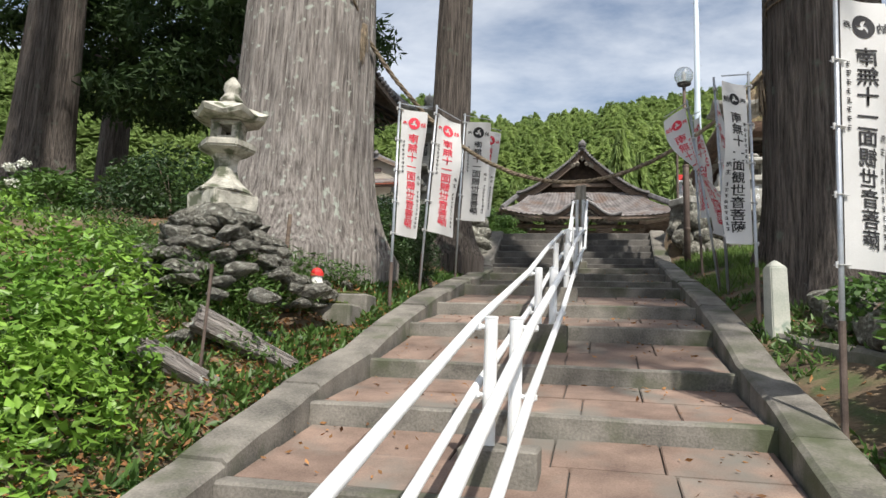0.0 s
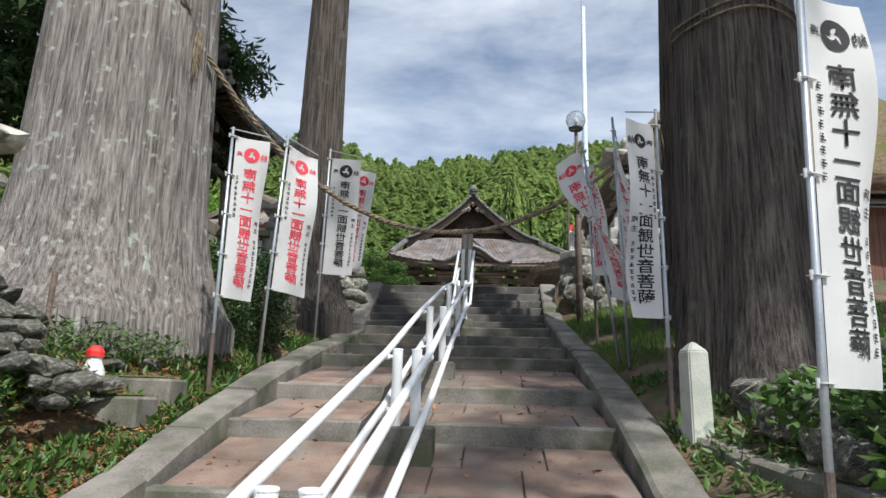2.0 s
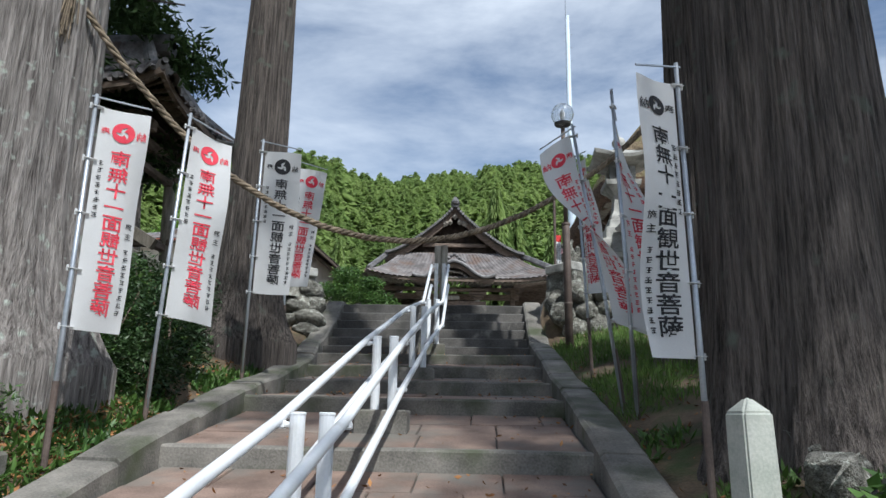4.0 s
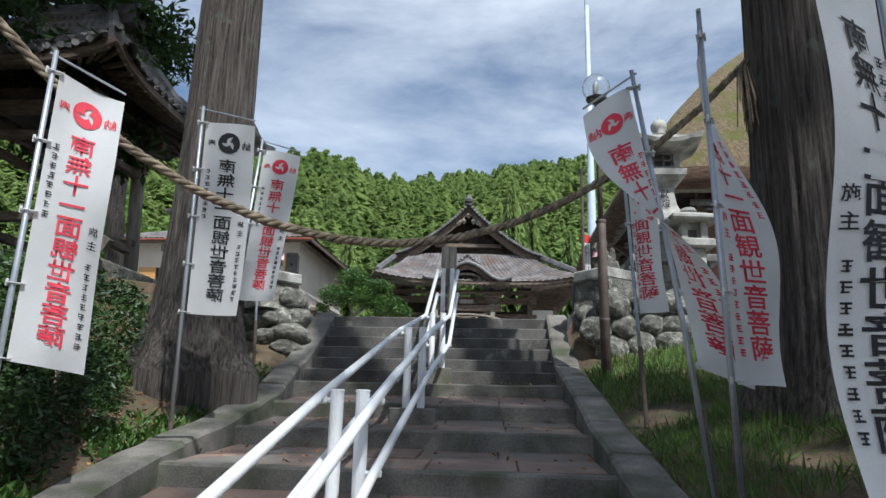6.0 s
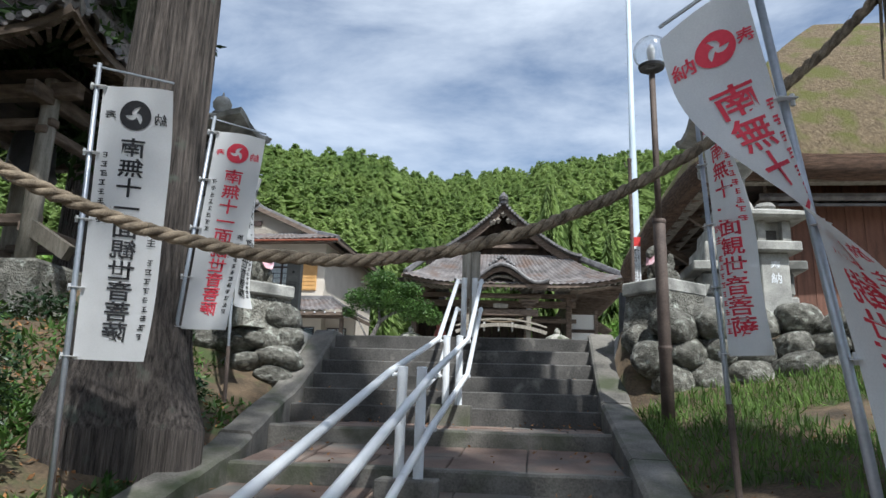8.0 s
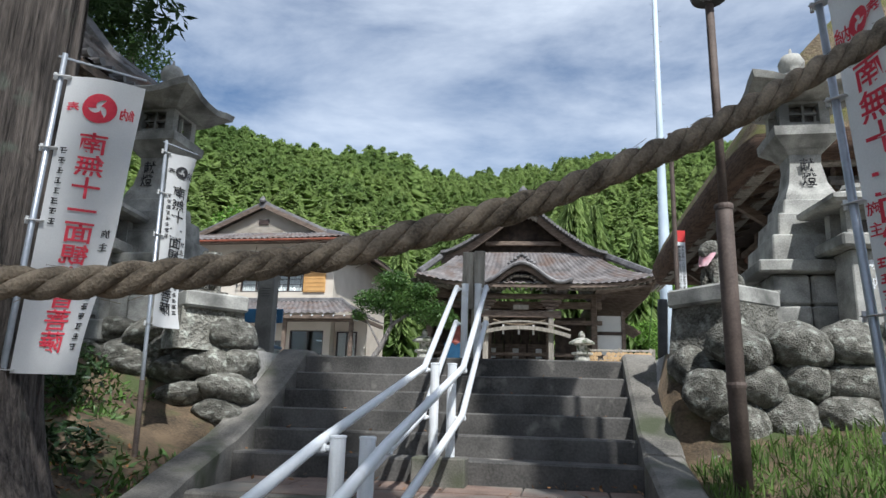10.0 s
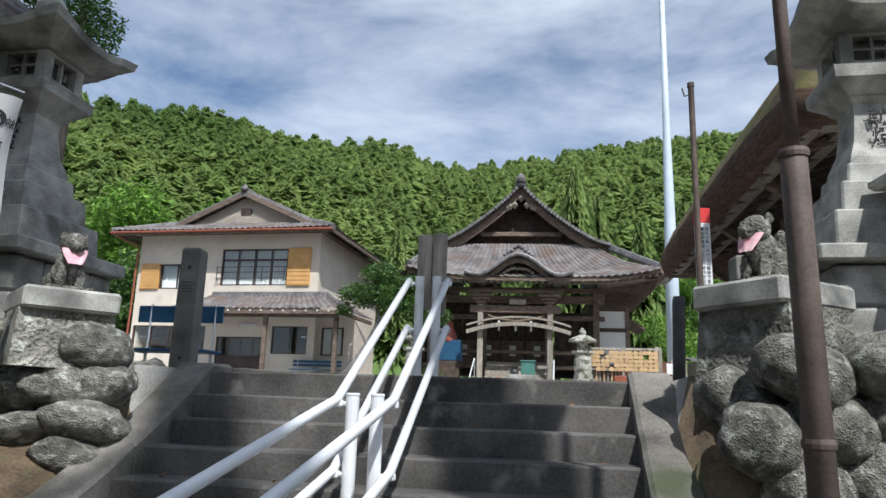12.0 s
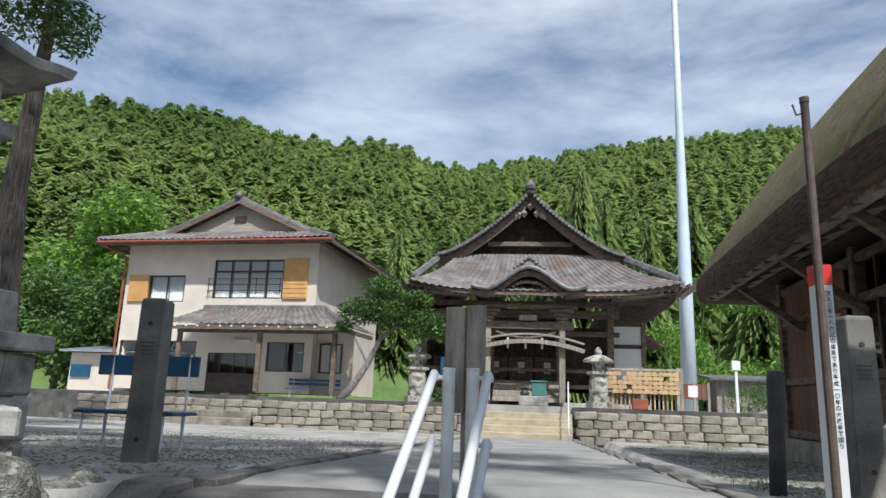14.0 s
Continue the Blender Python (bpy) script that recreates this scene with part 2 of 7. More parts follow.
def bbox(x0, x1, y0, y1, z0, z1, bevel=0.0, m=None, seg=1):
    bm = bmesh.new()
    box(bm, x0, x1, y0, y1, z0, z1, m)
    if bevel:
        bmesh.ops.bevel(bm, geom=list(bm.edges), offset=bevel, segments=seg, affect="EDGES", profile=0.7)
    return bm


def beam(bm, a, b, w, h=None):
    """A square bar from a to b."""
    a, b = Vector(a), Vector(b)
    h = h or w
    d = b - a
    q = d.to_track_quat("Z", "Y").to_matrix().to_4x4()
    box(bm, -w / 2, w / 2, -h / 2, h / 2, 0, d.length, Matrix.Translation(a) @ q)


def tube(bm, pts, radii, n=10, cap=True):
    """A round tube through points."""
    pts = [Vector(p) for p in pts]
    if not hasattr(radii, "__len__"):
        radii = [radii] * len(pts)
    rings, side = [], None
    for i, p in enumerate(pts):
        d = (pts[min(i + 1, len(pts) - 1)] - pts[max(i - 1, 0)]).normalized()
        if side is None:
            side = d.orthogonal().normalized()
        side = (side - d * side.dot(d)).normalized()
        up = d.cross(side)
        rings.append([bm.verts.new(p + radii[i] * (math.cos(k * math.tau / n) * side + math.sin(k * math.tau / n) * up)) for k in range(n)])
    for r, s in zip(rings, rings[1:]):
        for k in range(n):
            bm.faces.new((r[k], r[(k + 1) % n], s[(k + 1) % n], s[k]))
    if cap:
        bm.faces.new(rings[0][::-1])
        bm.faces.new(rings[-1])


def lathe(bm, prof, n=16, at=(0, 0, 0), square=False, turn=0.0):
    """A turned (or, with n=4/6, faceted) body from (radius, z) pairs."""
    rings = []
    for r, z in prof:
        rings.append([bm.verts.new((at[0] + r * math.cos(turn + k * math.tau / n), at[1] + r * math.sin(turn + k * math.tau / n), at[2] + z)) for k in range(n)])
    for r, s in zip(rings, rings[1:]):
        for k in range(n):
            bm.faces.new((r[k], r[(k + 1) % n], s[(k + 1) % n], s[k]))
    bm.faces.new(rings[0][::-1])
    bm.faces.new(rings[-1])


def mesh_np(name, verts, faces):
    me = bpy.data.meshes.new(name)
    verts = np.asarray(verts, np.float32).reshape(-1, 3)
    faces = np.asarray(faces, np.int32)
    me.vertices.add(len(verts))
    me.vertices.foreach_set("co", verts.ravel())
    k = faces.shape[1]
    me.loops.add(faces.size)
    me.loops.foreach_set("vertex_index", faces.ravel())
    me.polygons.add(len(faces))
    me.polygons.foreach_set("loop_start", np.arange(0, faces.size, k, dtype=np.int32))
    me.update(calc_edges=True)
    return me


RNG = np.random.default_rng(7)


def leaves(name, centres, size, aspect=0.45, droop=0.3, fold=0.25):
    """One mesh of many folded leaves at the given centres, turned at random."""
    c = np.asarray(centres, float)
    n = len(c)
    s = size * RNG.uniform(0.6, 1.3, (n, 1))
    a, p = RNG.uniform(0, 2 * np.pi, n), RNG.normal(-droop, 0.45, n)
    d = np.stack([np.cos(a) * np.cos(p), np.sin(a) * np.cos(p), np.sin(p)], 1)
    side = np.stack([-np.sin(a), np.cos(a), np.zeros(n)], 1)
    r = RNG.normal(0, 0.6, (n, 1))
    nrm = np.cross(d, side)
    side = side * np.cos(r) + nrm * np.sin(r)
    up = np.cross(side, d)
    b = c
    t = c + d * s
    m = c + d * s * 0.5
    lft = m + side * s * aspect * 0.5 + up * s * fold * aspect
    rgt = m - side * s * aspect * 0.5 + up * s * fold * aspect
    v = np.stack([b, rgt, t, lft], 1).reshape(-1, 3)
    i = np.arange(n)[:, None] * 4
    f = np.concatenate([i + [0, 1, 2], i + [0, 2, 3]], 0)
    f = np.stack([i + [0, 1, 2], i + [0, 2, 3]], 1).reshape(-1, 3)
    return mesh_np(name, v, f)


def cloud(blobs, n, hollow=0.55):
    """Points in a heap of ellipsoids (x, y, z, rx, ry, rz), denser to the outside."""
    w = np.array([b[3] * b[4] + b[4] * b[5] + b[3] * b[5] for b in blobs])
    pick = RNG.choice(len(blobs), n, p=w / w.sum())
    b = np.array(blobs)[pick]
    d = RNG.normal(0, 1, (n, 3))
    d /= np.linalg.norm(d, axis=1, keepdims=True)
    r = hollow + (1 - hollow) * RNG.uniform(0, 1, (n, 1)) ** 0.6
    return b[:, :3] + d * r * b[:, 3:]


# ---- ground and stairs: levels ----
XL, XR = -1.95, 1.1
NOSE = [(-6.0, -1.78), (-4.6, -1.38), (-3.2, -0.98), (-1.9, -0.6), (-0.5, -0.2), (0.8, 0.16), (2.05, 0.51), (3.3, 0.86), (4.5, 1.2), (5.76, 1.5), (7.02, 1.889), (8.234, 2.199), (9.932, 2.591), (11.286, 2.814), (12.309, 3.056), (13.564, 3.323), (14.612, 3.535),
        (15.03, 3.722), (15.356, 3.911), (15.667, 4.096), (15.967, 4.28), (16.2, 4.47)]


def xl(y):
    """Left side of the stairs, which widen towards the top."""
    return float(np.interp(y, [12.6, 14.5], [XL, XL - 0.35]))


def line(y):
    """Height of the stairs' slope at y."""
    return float(np.interp(y, [n[0] for n in NOSE], [n[1] for n in NOSE]))


def court(y):
    return 4.47 - 0.42 * min(max((y - 17) / 17.5, 0), 1)


def ground_z(x, y):
    """Height of the ground beside the stairs, of the courtyard and of the land around."""
    bump = 0.05 * noise.noise((x * 0.9, y * 0.9, 0)) + 0.025 * noise.noise((x * 3, y * 3, 5))
    if x < xl(y) - 0.32:
        d = xl(y) - 0.32 - x
        front = line(y) + min(d, 2.2) * 0.42 + max(d - 2.2, 0) * 0.12 - 0.02
        edge = 15.35
    elif x > 1.42:
        d = x - 1.42
        front = line(y) + min(d, 0.5) * 0.4 + max(min(d - 0.5, 3), 0) * 0.2 - 0.03
        edge = 14.95
    else:
        return (line(y) if y < 16.2 else court(y)) - 0.3
    if y < edge:
        front = min(front, 4.35)
        return front + bump * min(1, d * 3)
    back = court(y) + 0.02
    return back + 0.2 * bump if y > edge + 0.5 else front + (back - front) * (y - edge) / 0.5


# ---- ground sheet ----
def ground():
    xs = np.concatenate([[-400, -200, -100, -60, -40, -28], np.arange(-20, -8, 0.8), np.arange(-8, 6, 0.16), np.arange(6, 20, 0.8), [28, 40, 60, 100, 200, 400]])
    ys = np.concatenate([[-300, -120, -60, -30, -15], np.arange(-8, 18, 0.16), np.arange(18, 36, 0.9), [40, 46, 60, 90, 150, 300]])
    verts = [(x, y, ground_z(x, max(y, -8)) if y < 60 else 4.0) for y in ys for x in xs]
    nx = len(xs)
    faces = [(j * nx + i, j * nx + i + 1, (j + 1) * nx + i + 1, (j + 1) * nx + i) for j in range(len(ys) - 1) for i in range(nx - 1)]
    me = mesh_np("ground", verts, faces)
    me.materials.append(M["soil"])
    me.materials.append(M["gravel"])
    me.polygons.foreach_set("material_index", [1 if me.vertices[p.vertices[0]].co.y > 15.6 else 0 for p in me.polygons])
    return tagged(put("ground", me, "soil", smooth=True), "earth slope with moss beside stairs, gravel yard above", "ground", kind="structure")


ground()

# ---- stairs ----
stairs = thing("stairs", "worn concrete stairway with brick-paved treads and dark upper steps", "stairs", kind="structure")


def wedge(x0, x1, y0, z0, y1, z1, depth, bevel=0.0):
    """A slab whose top runs from (y0, z0) to (y1, z1)."""
    bm = bmesh.new()
    vs = [bm.verts.new(p) for p in ((x0, y0, z0 - depth), (x1, y0, z0 - depth), (x0, y1, z1 - depth), (x1, y1, z1 - depth), (x0, y0, z0), (x1, y0, z0), (x0, y1, z1), (x1, y1, z1))]
    for f in ((0, 2, 3, 1), (4, 5, 7, 6), (0, 1, 5, 4), (2, 6, 7, 3), (0, 4, 6, 2), (1, 3, 7, 5)):
        bm.faces.new([vs[i] for i in f])
    if bevel:
        bmesh.ops.bevel(bm, geom=list(bm.edges), offset=bevel, segments=2, affect="EDGES")
    return bm


RISE, LIP = 0.145, 0.13
low = [n for n in NOSE if n[0] < 14.2]
for (y, z), (y2, z2) in zip(low, low[1:] + [(14.612, 3.535)]):
    rise2 = RISE if y2 < 14.2 else 0.18
    sag = random.uniform(-0.012, 0.012)
    bm = bmesh.new()
    n = 14
    rows = []
    for i in range(n + 1):
        x = xl(y) + (XR - xl(y)) * i / n
        w = 0.010 * noise.noise((x * 1.7, y * 3, 2)) + sag * math.sin(i / n * 3.1)
        f = 0.010 * noise.noise((x * 2.3, y * 3, 7))
        rows.append([bm.verts.new(p) for p in ((x, y + f, z - RISE - 0.25), (x, y + f, z + w - 0.018), (x, y + 0.018 + f, z + w), (x, y + LIP, z + w + 0.004), (x, y + LIP, z - RISE - 0.25))])
    for a, b in zip(rows, rows[1:]):
        for k in range(4):
            bm.faces.new((a[k], b[k], b[k + 1], a[k + 1]))
    part("step_edge", bm, "kerb_stone", stairs, "grey weathered concrete nosing")
    part("tread_bed", wedge(xl(y), XR, y + LIP, z - 0.022, y2 + 0.05, z2 - rise2 - 0.03, 0.3), "step_dark", stairs)
high = [n for n in NOSE if n[0] > 14.2]
for (y, z), y2 in zip(high, [h[0] for h in high[1:]] + [16.9]):
    bm = bmesh.new()
    n = 16
    rows = []
    for i in range(n + 1):
        x = xl(15) + (XR - xl(15)) * i / n
        w = 0.007 * noise.noise((x * 1.9, y * 3, 2))
        f = 0.012 * noise.noise((x * 2.3, y * 3, 7))
        rows.append([bm.verts.new(p) for p in ((x, y + 0.012 + f, z - 0.42), (x, y + f, z - 0.055), (x, y + f, z + w - 0.015), (x, y + 0.02 + f, z + w), (x, y2 + 0.05, z + w - 0.002), (x, y2 + 0.05, z - 0.42))])
    for a, b in zip(rows, rows[1:]):
        for k in range(5):
            bm.faces.new((a[k], b[k], b[k + 1], a[k + 1]))
    part("step", bm, "step_dark", stairs)


def kerb(name, x0, x1, lift, inner):
    """A raised side kerb in blocks along the stairs."""
    k = thing(name, "weathered concrete side kerb of the stairway, mossy and cracked", "kerb", kind="structure")
    cuts = [-6.0]
    while cuts[-1] < 16.2:
        cuts.append(min(cuts[-1] + random.uniform(0.75, 1.5), 16.75))
    for a, b in zip(cuts, cuts[1:]):
        j = random.uniform(-0.015, 0.015)
        bm = bmesh.new()
        n = max(3, int((b - a) / 0.16))
        rows = []
        for i in range(n + 1):
            y = a + 0.006 + (b - a - 0.012) * i / n
            z = (line(y) if y < 16.2 else 4.47) + lift + j + 0.012 * noise.noise((y * 2.2, x0, 1))
            e = 0.012 * noise.noise((y * 3, x0, 4)) + (xl(y) - XL if x0 < 0 else 0.0)
            rows.append([bm.verts.new(p) for p in ((x0 + e, y, z - 0.6), (x0 + e, y, z - 0.025), (x0 + 0.03 + e, y, z), (x1 - 0.03 + e, y, z - 0.004), (x1 + e, y, z - 0.03), (x1 + e, y, z - 0.6))])
        for r, s in zip(rows, rows[1:]):
            for q in range(5):
                bm.faces.new((r[q], r[q + 1], s[q + 1], s[q]))
        bm.faces.new(rows[0])
        bm.faces.new(rows[-1][::-1])
        part("kerb_block", bm, "kerb_stone", k)
    return k


kerb("kerb_left", XL - 0.32, XL, 0.07, 1)
kerb("kerb_right", XR, XR + 0.32, 0.07, -1)

# ---- courtyard path and terrace ----
path = thing("path", "grey concrete path with tooled edge stones across yard", "path", kind="structure")
PW = [(16.72, -2.15, 1.35), (33.4, -2.55, 0.45)]
bm = bmesh.new()
rows = []
for i in range(25):
    u = i / 24
    y = 16.72 + (33.4 - 16.72) * u
    rows.append([bm.verts.new((x, y, court(y) + (0.035 if i else -0.03) + 0.006 * noise.noise((x, y, 0)))) for x in np.linspace(-2.3 - 0.3 * u, 1.35 - 0.95 * u, 9)])
for a, b in zip(rows, rows[1:]):
    for k in range(8):
        bm.faces.new((a[k], a[k + 1], b[k + 1], b[k]))
part("path_slab", bm, "path_concrete", path)
for side in (0, 1):
    y = 16.75
    while y < 33.2:
        ln = random.uniform(0.8, 1.3)
        u = (y - 16.72) / 16.68
        x = (-2.3 - 0.3 * u) if side == 0 else (1.35 - 0.95 * u)
        part("edge_stone", bbox(x - 0.09, x + 0.09, y, y + ln - 0.015, court(y) - 0.1, court(y) + 0.05, 0.012), "kerb_stone", path)
        y += ln

TER = 5.10
terrace = thing("terrace", "raised earth terrace behind a low stone wall", "terrace", kind="structure")
part("terrace_top", bbox(-24, 14, 35.2, 60, 3.4, TER - 0.03), "gravel", terrace)


def pick_stone(w, h, d, seed):
    bm = bmesh.new()
    box(bm, -w / 2, w / 2, -d / 2, d / 2, -h / 2, h / 2)
    bmesh.ops.bevel(bm, geom=list(bm.edges), offset=0.04, segments=1, affect="EDGES")
    for v in bm.verts:
        v.co += 0.035 * noise.noise_vector(v.co * 3 + Vector((seed, 0, 0)))
    me = bpy.data.meshes.new("stone")
    bm.to_mesh(me)
    bm.free()
    return me


wall_south = thing("wall_south", "low retaining wall of fitted brown stone blocks", "wall", kind="structure")
part("wall_core", bbox(-24, -2.62, 34.98, 35.25, 3.5, TER - 0.03), "step_dark", wall_south)
part("wall_core", bbox(0.42, 14, 34.98, 35.25, 3.5, TER - 0.03), "step_dark", wall_south)
stones = [pick_stone(0.44 + 0.05 * i, 0.27, 0.3, i * 7.1) for i in range(6)]
for lo, hi in ((-17, -2.62), (0.42, 8.5)):
    for r in range(4):
        x = lo + random.uniform(0, 0.2)
        while x < hi - 0.2:
            i = random.randrange(6)
            w = 0.44 + 0.05 * i
            ob = put("stone", stones[i], "wall_stone", wall_south)
            ob.matrix_basis = pose(x + w / 2, 34.95 + random.uniform(-0.02, 0.02), 4.06 + r * 0.25 + random.uniform(-0.015, 0.015), 0, random.uniform(-4, 4), 0)
            x += w + 0.005
tsteps = thing("terrace_steps", "pale sandstone steps up to the terrace, sunlit", "steps", kind="structure")
for i in range(5):
    part("step", bbox(-2.62, 0.40, 33.5 + i * 0.36, 35.5, 3.8, 4.06 + i * 0.20 - (0.01 if i else 0.03), 0.012), mat("sandstone", (0.34, 0.29, 0.20), (0.52, 0.46, 0.33), 3, 60, 0.9, 0.3, 0.01) if i == 0 else bpy.data.materials["sandstone"], tsteps)
rail = thing("handrail", "white painted tubular handrail beside the terrace steps", "handrail")
for x in (-2.5, 0.28):
    bm = bmesh.new()
    tube(bm, [(x, 33.4, 3.99), (x, 33.4, 4.75), (x, 33.7, 4.9), (x, 35.3, 5.85), (x, 35.4, 5.8), (x, 35.4, 4.9)], 0.022, 8)
    part("rail", bm, "white_paint", rail, smooth=True)


# ---- big cedars ----
def cedar(name, x, y, z, r, lean, height, material, label, crown=(), buttress=1.6, seed=0.0):
    """A straight old cedar: fluted, flaring trunk, a few limbs and a high crown."""
    t = thing(name, label, "tree", group="old cedars", at=pose(x, y, z))
    bm = bmesh.new()
    n, rings = 144, []
    zs = [-0.5, -0.2, 0.0, 0.12, 0.25, 0.4, 0.6, 0.85, 1.1, 1.4] + [1.4 + (height - 1.4) * ((i + 1) / 26) ** 1.1 for i in range(26)]
    for h in zs:
        k = max(h, 0)
        flare = 1 + (buttress - 1) * math.exp(-k / 0.55)
        taper = max(0.12, 1 - 0.75 * k / height)
        ring = []
        for i in range(n):
            a = i * math.tau / n
            lobe = 1 + (0.16 * math.exp(-k / 0.7) + 0.03) * noise.noise((math.cos(a) * 1.6 + seed, math.sin(a) * 1.6, k * 0.12)) * 1.6
            ridge = 0.075 * abs(noise.noise((math.cos(a) * 11 + seed, math.sin(a) * 11, k * 0.16))) + 0.012 * noise.noise((math.cos(a) * 22, math.sin(a) * 22 + seed, k * 0.5))
            rr = r * flare * taper * lobe + r * ridge * 1.6
            ring.append(bm.verts.new((rr * math.cos(a) + lean[0] * k, rr * math.sin(a) + lean[1] * k, h)))
        rings.append(ring)
    for a, b in zip(rings, rings[1:]):
        for i in range(n):
            bm.faces.new((a[i], a[(i + 1) % n], b[(i + 1) % n], b[i]))
    part("trunk", bm, material, t, smooth=True)
    blobs = []
    for i in range(16):
        h = height * random.uniform(0.62, 0.98)
        a = random.uniform(0, math.tau)
        ln = (1.15 - h / height) * height * 0.32 + 0.6
        p0 = Vector((lean[0] * h, lean[1] * h, h))
        p1 = p0 + Vector((math.cos(a) * ln, math.sin(a) * ln, -0.12 * ln))
        bm = bmesh.new()
        tube(bm, [p0, (p0 + p1) / 2 + Vector((0, 0, 0.1)), p1], [0.09, 0.06, 0.02], 6)
        part("limb", bm, "bark", t)
        blobs += [(*(p0.lerp(p1, u)), 0.9, 0.9, 0.55) for u in (0.45, 0.75, 1.0)]
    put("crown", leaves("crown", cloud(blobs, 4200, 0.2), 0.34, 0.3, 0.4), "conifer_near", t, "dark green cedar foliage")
    return t


cedar("cedar", -4.0, 8.4, 2.75, 0.97, (0.004, 0.0), 22, "bark_pale", "huge old cedar with pale grey fluted bark above the lantern", buttress=1.42, seed=3.1)
cedar("cedar", -2.78, 12.15, 3.28, 0.375, (0.006, 0.0), 20, "bark", "tall cedar with brown fissured bark at the stair top", buttress=1.75, seed=8.4)
cedar("cedar", 2.42, 7.8, 2.05, 0.60, (0.0, 0.0), 21, "bark", "large cedar with dark furrowed bark beside the stone marker", buttress=1.32, seed=5.7)
cedar("cedar", 2.92, 10.75, 2.75, 0.50, (0.0, 0.0), 21, "bark", "mossy-footed dark cedar that carries the rope end", buttress=1.6, seed=12.9)
for i, (x, y, r) in enumerate(((-11.3, 11.5, 0.6), (-9.2, 15.5, 0.35), (-14.5, 17.5, 0.45), (-8.9, 19.5, 0.3), (-8.3, 6.2, 0.4))):
    cedar("cedar", x, y, ground_z(x, y) - 0.05, r, (0.0, 0.0), 18 + i, "bark", "cedar trunk in the shaded grove with dark canopy", seed=i * 2.2 + 20)

# two cedars out of view, added so their crowns shade the lower stairs
for i, (x, y, r) in enumerate(((6.4, 1.2, 0.5), (-6.2, -3.0, 0.5))):
    cedar("cedar", x, y, ground_z(x, y) - 0.05, r, (0.0, 0.0), 19 + i, "bark", "unseen cedar added to shade the lower stairs", seed=i * 3.3 + 50)

# ---- wooded hills ----
SKY = [(-75, 18.4), (-52, 19.4), (-44, 20.0), (-38, 20.4), (-33, 20.8), (-29, 21.0), (-25, 20.4), (-21, 20.3), (-18, 20.5), (-15, 20.6), (-12, 20.3), (-9, 19.9), (-7, 20.0), (-4, 20.4), (-1, 20.7), (4, 21.1), (8, 21.6), (12, 21.5), (17, 21.5), (21, 20.8), (30, 21.1), (45, 21.9), (70, 19.9)]
HILL0 = Vector((0.0, 12.0, 5.0))


def hill_z(az, r):
    """Height of the wooded slopes at a bearing (degrees right of ahead) and distance."""
    top = math.tan(radians(float(np.interp(az, [s[0] for s in SKY], [s[1] for s in SKY])) - 1.9))
    ridge = 190 + 55 * math.sin(radians(az * 3.1 + 20)) + (70 if -13 < az < 0 else 0)
    u = min(max((r - 52) / (ridge - 52), 0), 1.0)
    h = top * ridge * u ** 0.92
    return 4.0 + h + 5 * noise.noise((az * 0.09, r * 0.016, 3)) * min(1, u * 3) * (1 - u * 0.8), u, ridge


def hills():
    verts, faces = [], []
    azs, us = np.linspace(-85, 80, 111), np.linspace(0, 1.08, 30)
    for az in azs:
        ridge = hill_z(az, 60)[2]
        for u in us:
            r = 50 + (ridge - 50) * u
            z = hill_z(az, r)[0] - (0 if u <= 1 else 25)
            verts.append((r * math.sin(radians(az)), HILL0.y + r * math.cos(radians(az)), z))
    m = len(us)
    for i in range(len(azs) - 1):
        for j in range(m - 1):
            faces.append((i * m + j, (i + 1) * m + j, (i + 1) * m + j + 1, i * m + j + 1))
    h = put("hillside", mesh_np("hillside", verts, faces), "hill", smooth=True)
    tagged(h, "steep wooded hillside behind the temple", "hill", kind="structure")


def conifer_proto(seed, k=150):
    """Ragged conifer, one unit tall: whorls of drooping pointed sprays round a stem."""
    g = np.random.default_rng(seed)
    h = g.uniform(0.05, 1.0, k) ** 0.9
    a = g.uniform(0, 2 * np.pi, k)
    ln = (1.03 - h) * 0.30 + 0.02
    ln *= g.uniform(0.55, 1.15, k) * (1 + 0.12 * np.sin(a * 3 + seed))
    c, s = np.cos(a), np.sin(a)
    root = np.stack([c * ln * 0.12, s * ln * 0.12, h + 0.02], 1)
    tip = np.stack([c * ln, s * ln, h - ln * 0.22], 1)
    w = (0.022 + ln * 0.27) * (150 / k) ** 0.5
    sd = np.stack([-s * w, c * w, np.zeros(k)], 1)
    mid = root * 0.45 + tip * 0.55 + np.stack([np.zeros(k), np.zeros(k), 0.03 + ln * 0.12], 1)
    v = np.stack([root, mid - sd, tip, mid + sd], 1).reshape(-1, 3)
    i = np.arange(k)[:, None] * 4
    return v, np.stack([i + [0, 1, 2], i + [0, 2, 3]], 1).reshape(-1, 3)


def forest(name, spots, material, label, protos):
    vs, fs, o = [], [], 0
    for x, y, z, h, w in spots:
        v, f = protos[random.randrange(len(protos))]
        a = random.uniform(0, math.tau)
        c, s = math.cos(a), math.sin(a)
        q = np.empty_like(v)
        q[:, 0], q[:, 1], q[:, 2] = x + (v[:, 0] * c - v[:, 1] * s) * h * w, y + (v[:, 0] * s + v[:, 1] * c) * h * w, z + v[:, 2] * h
        vs.append(q)
        fs.append(f + o)
        o += len(v)
    return tagged(put(name, mesh_np(name, np.concatenate(vs), np.concatenate(fs)), material), label, "forest", kind="stuff")


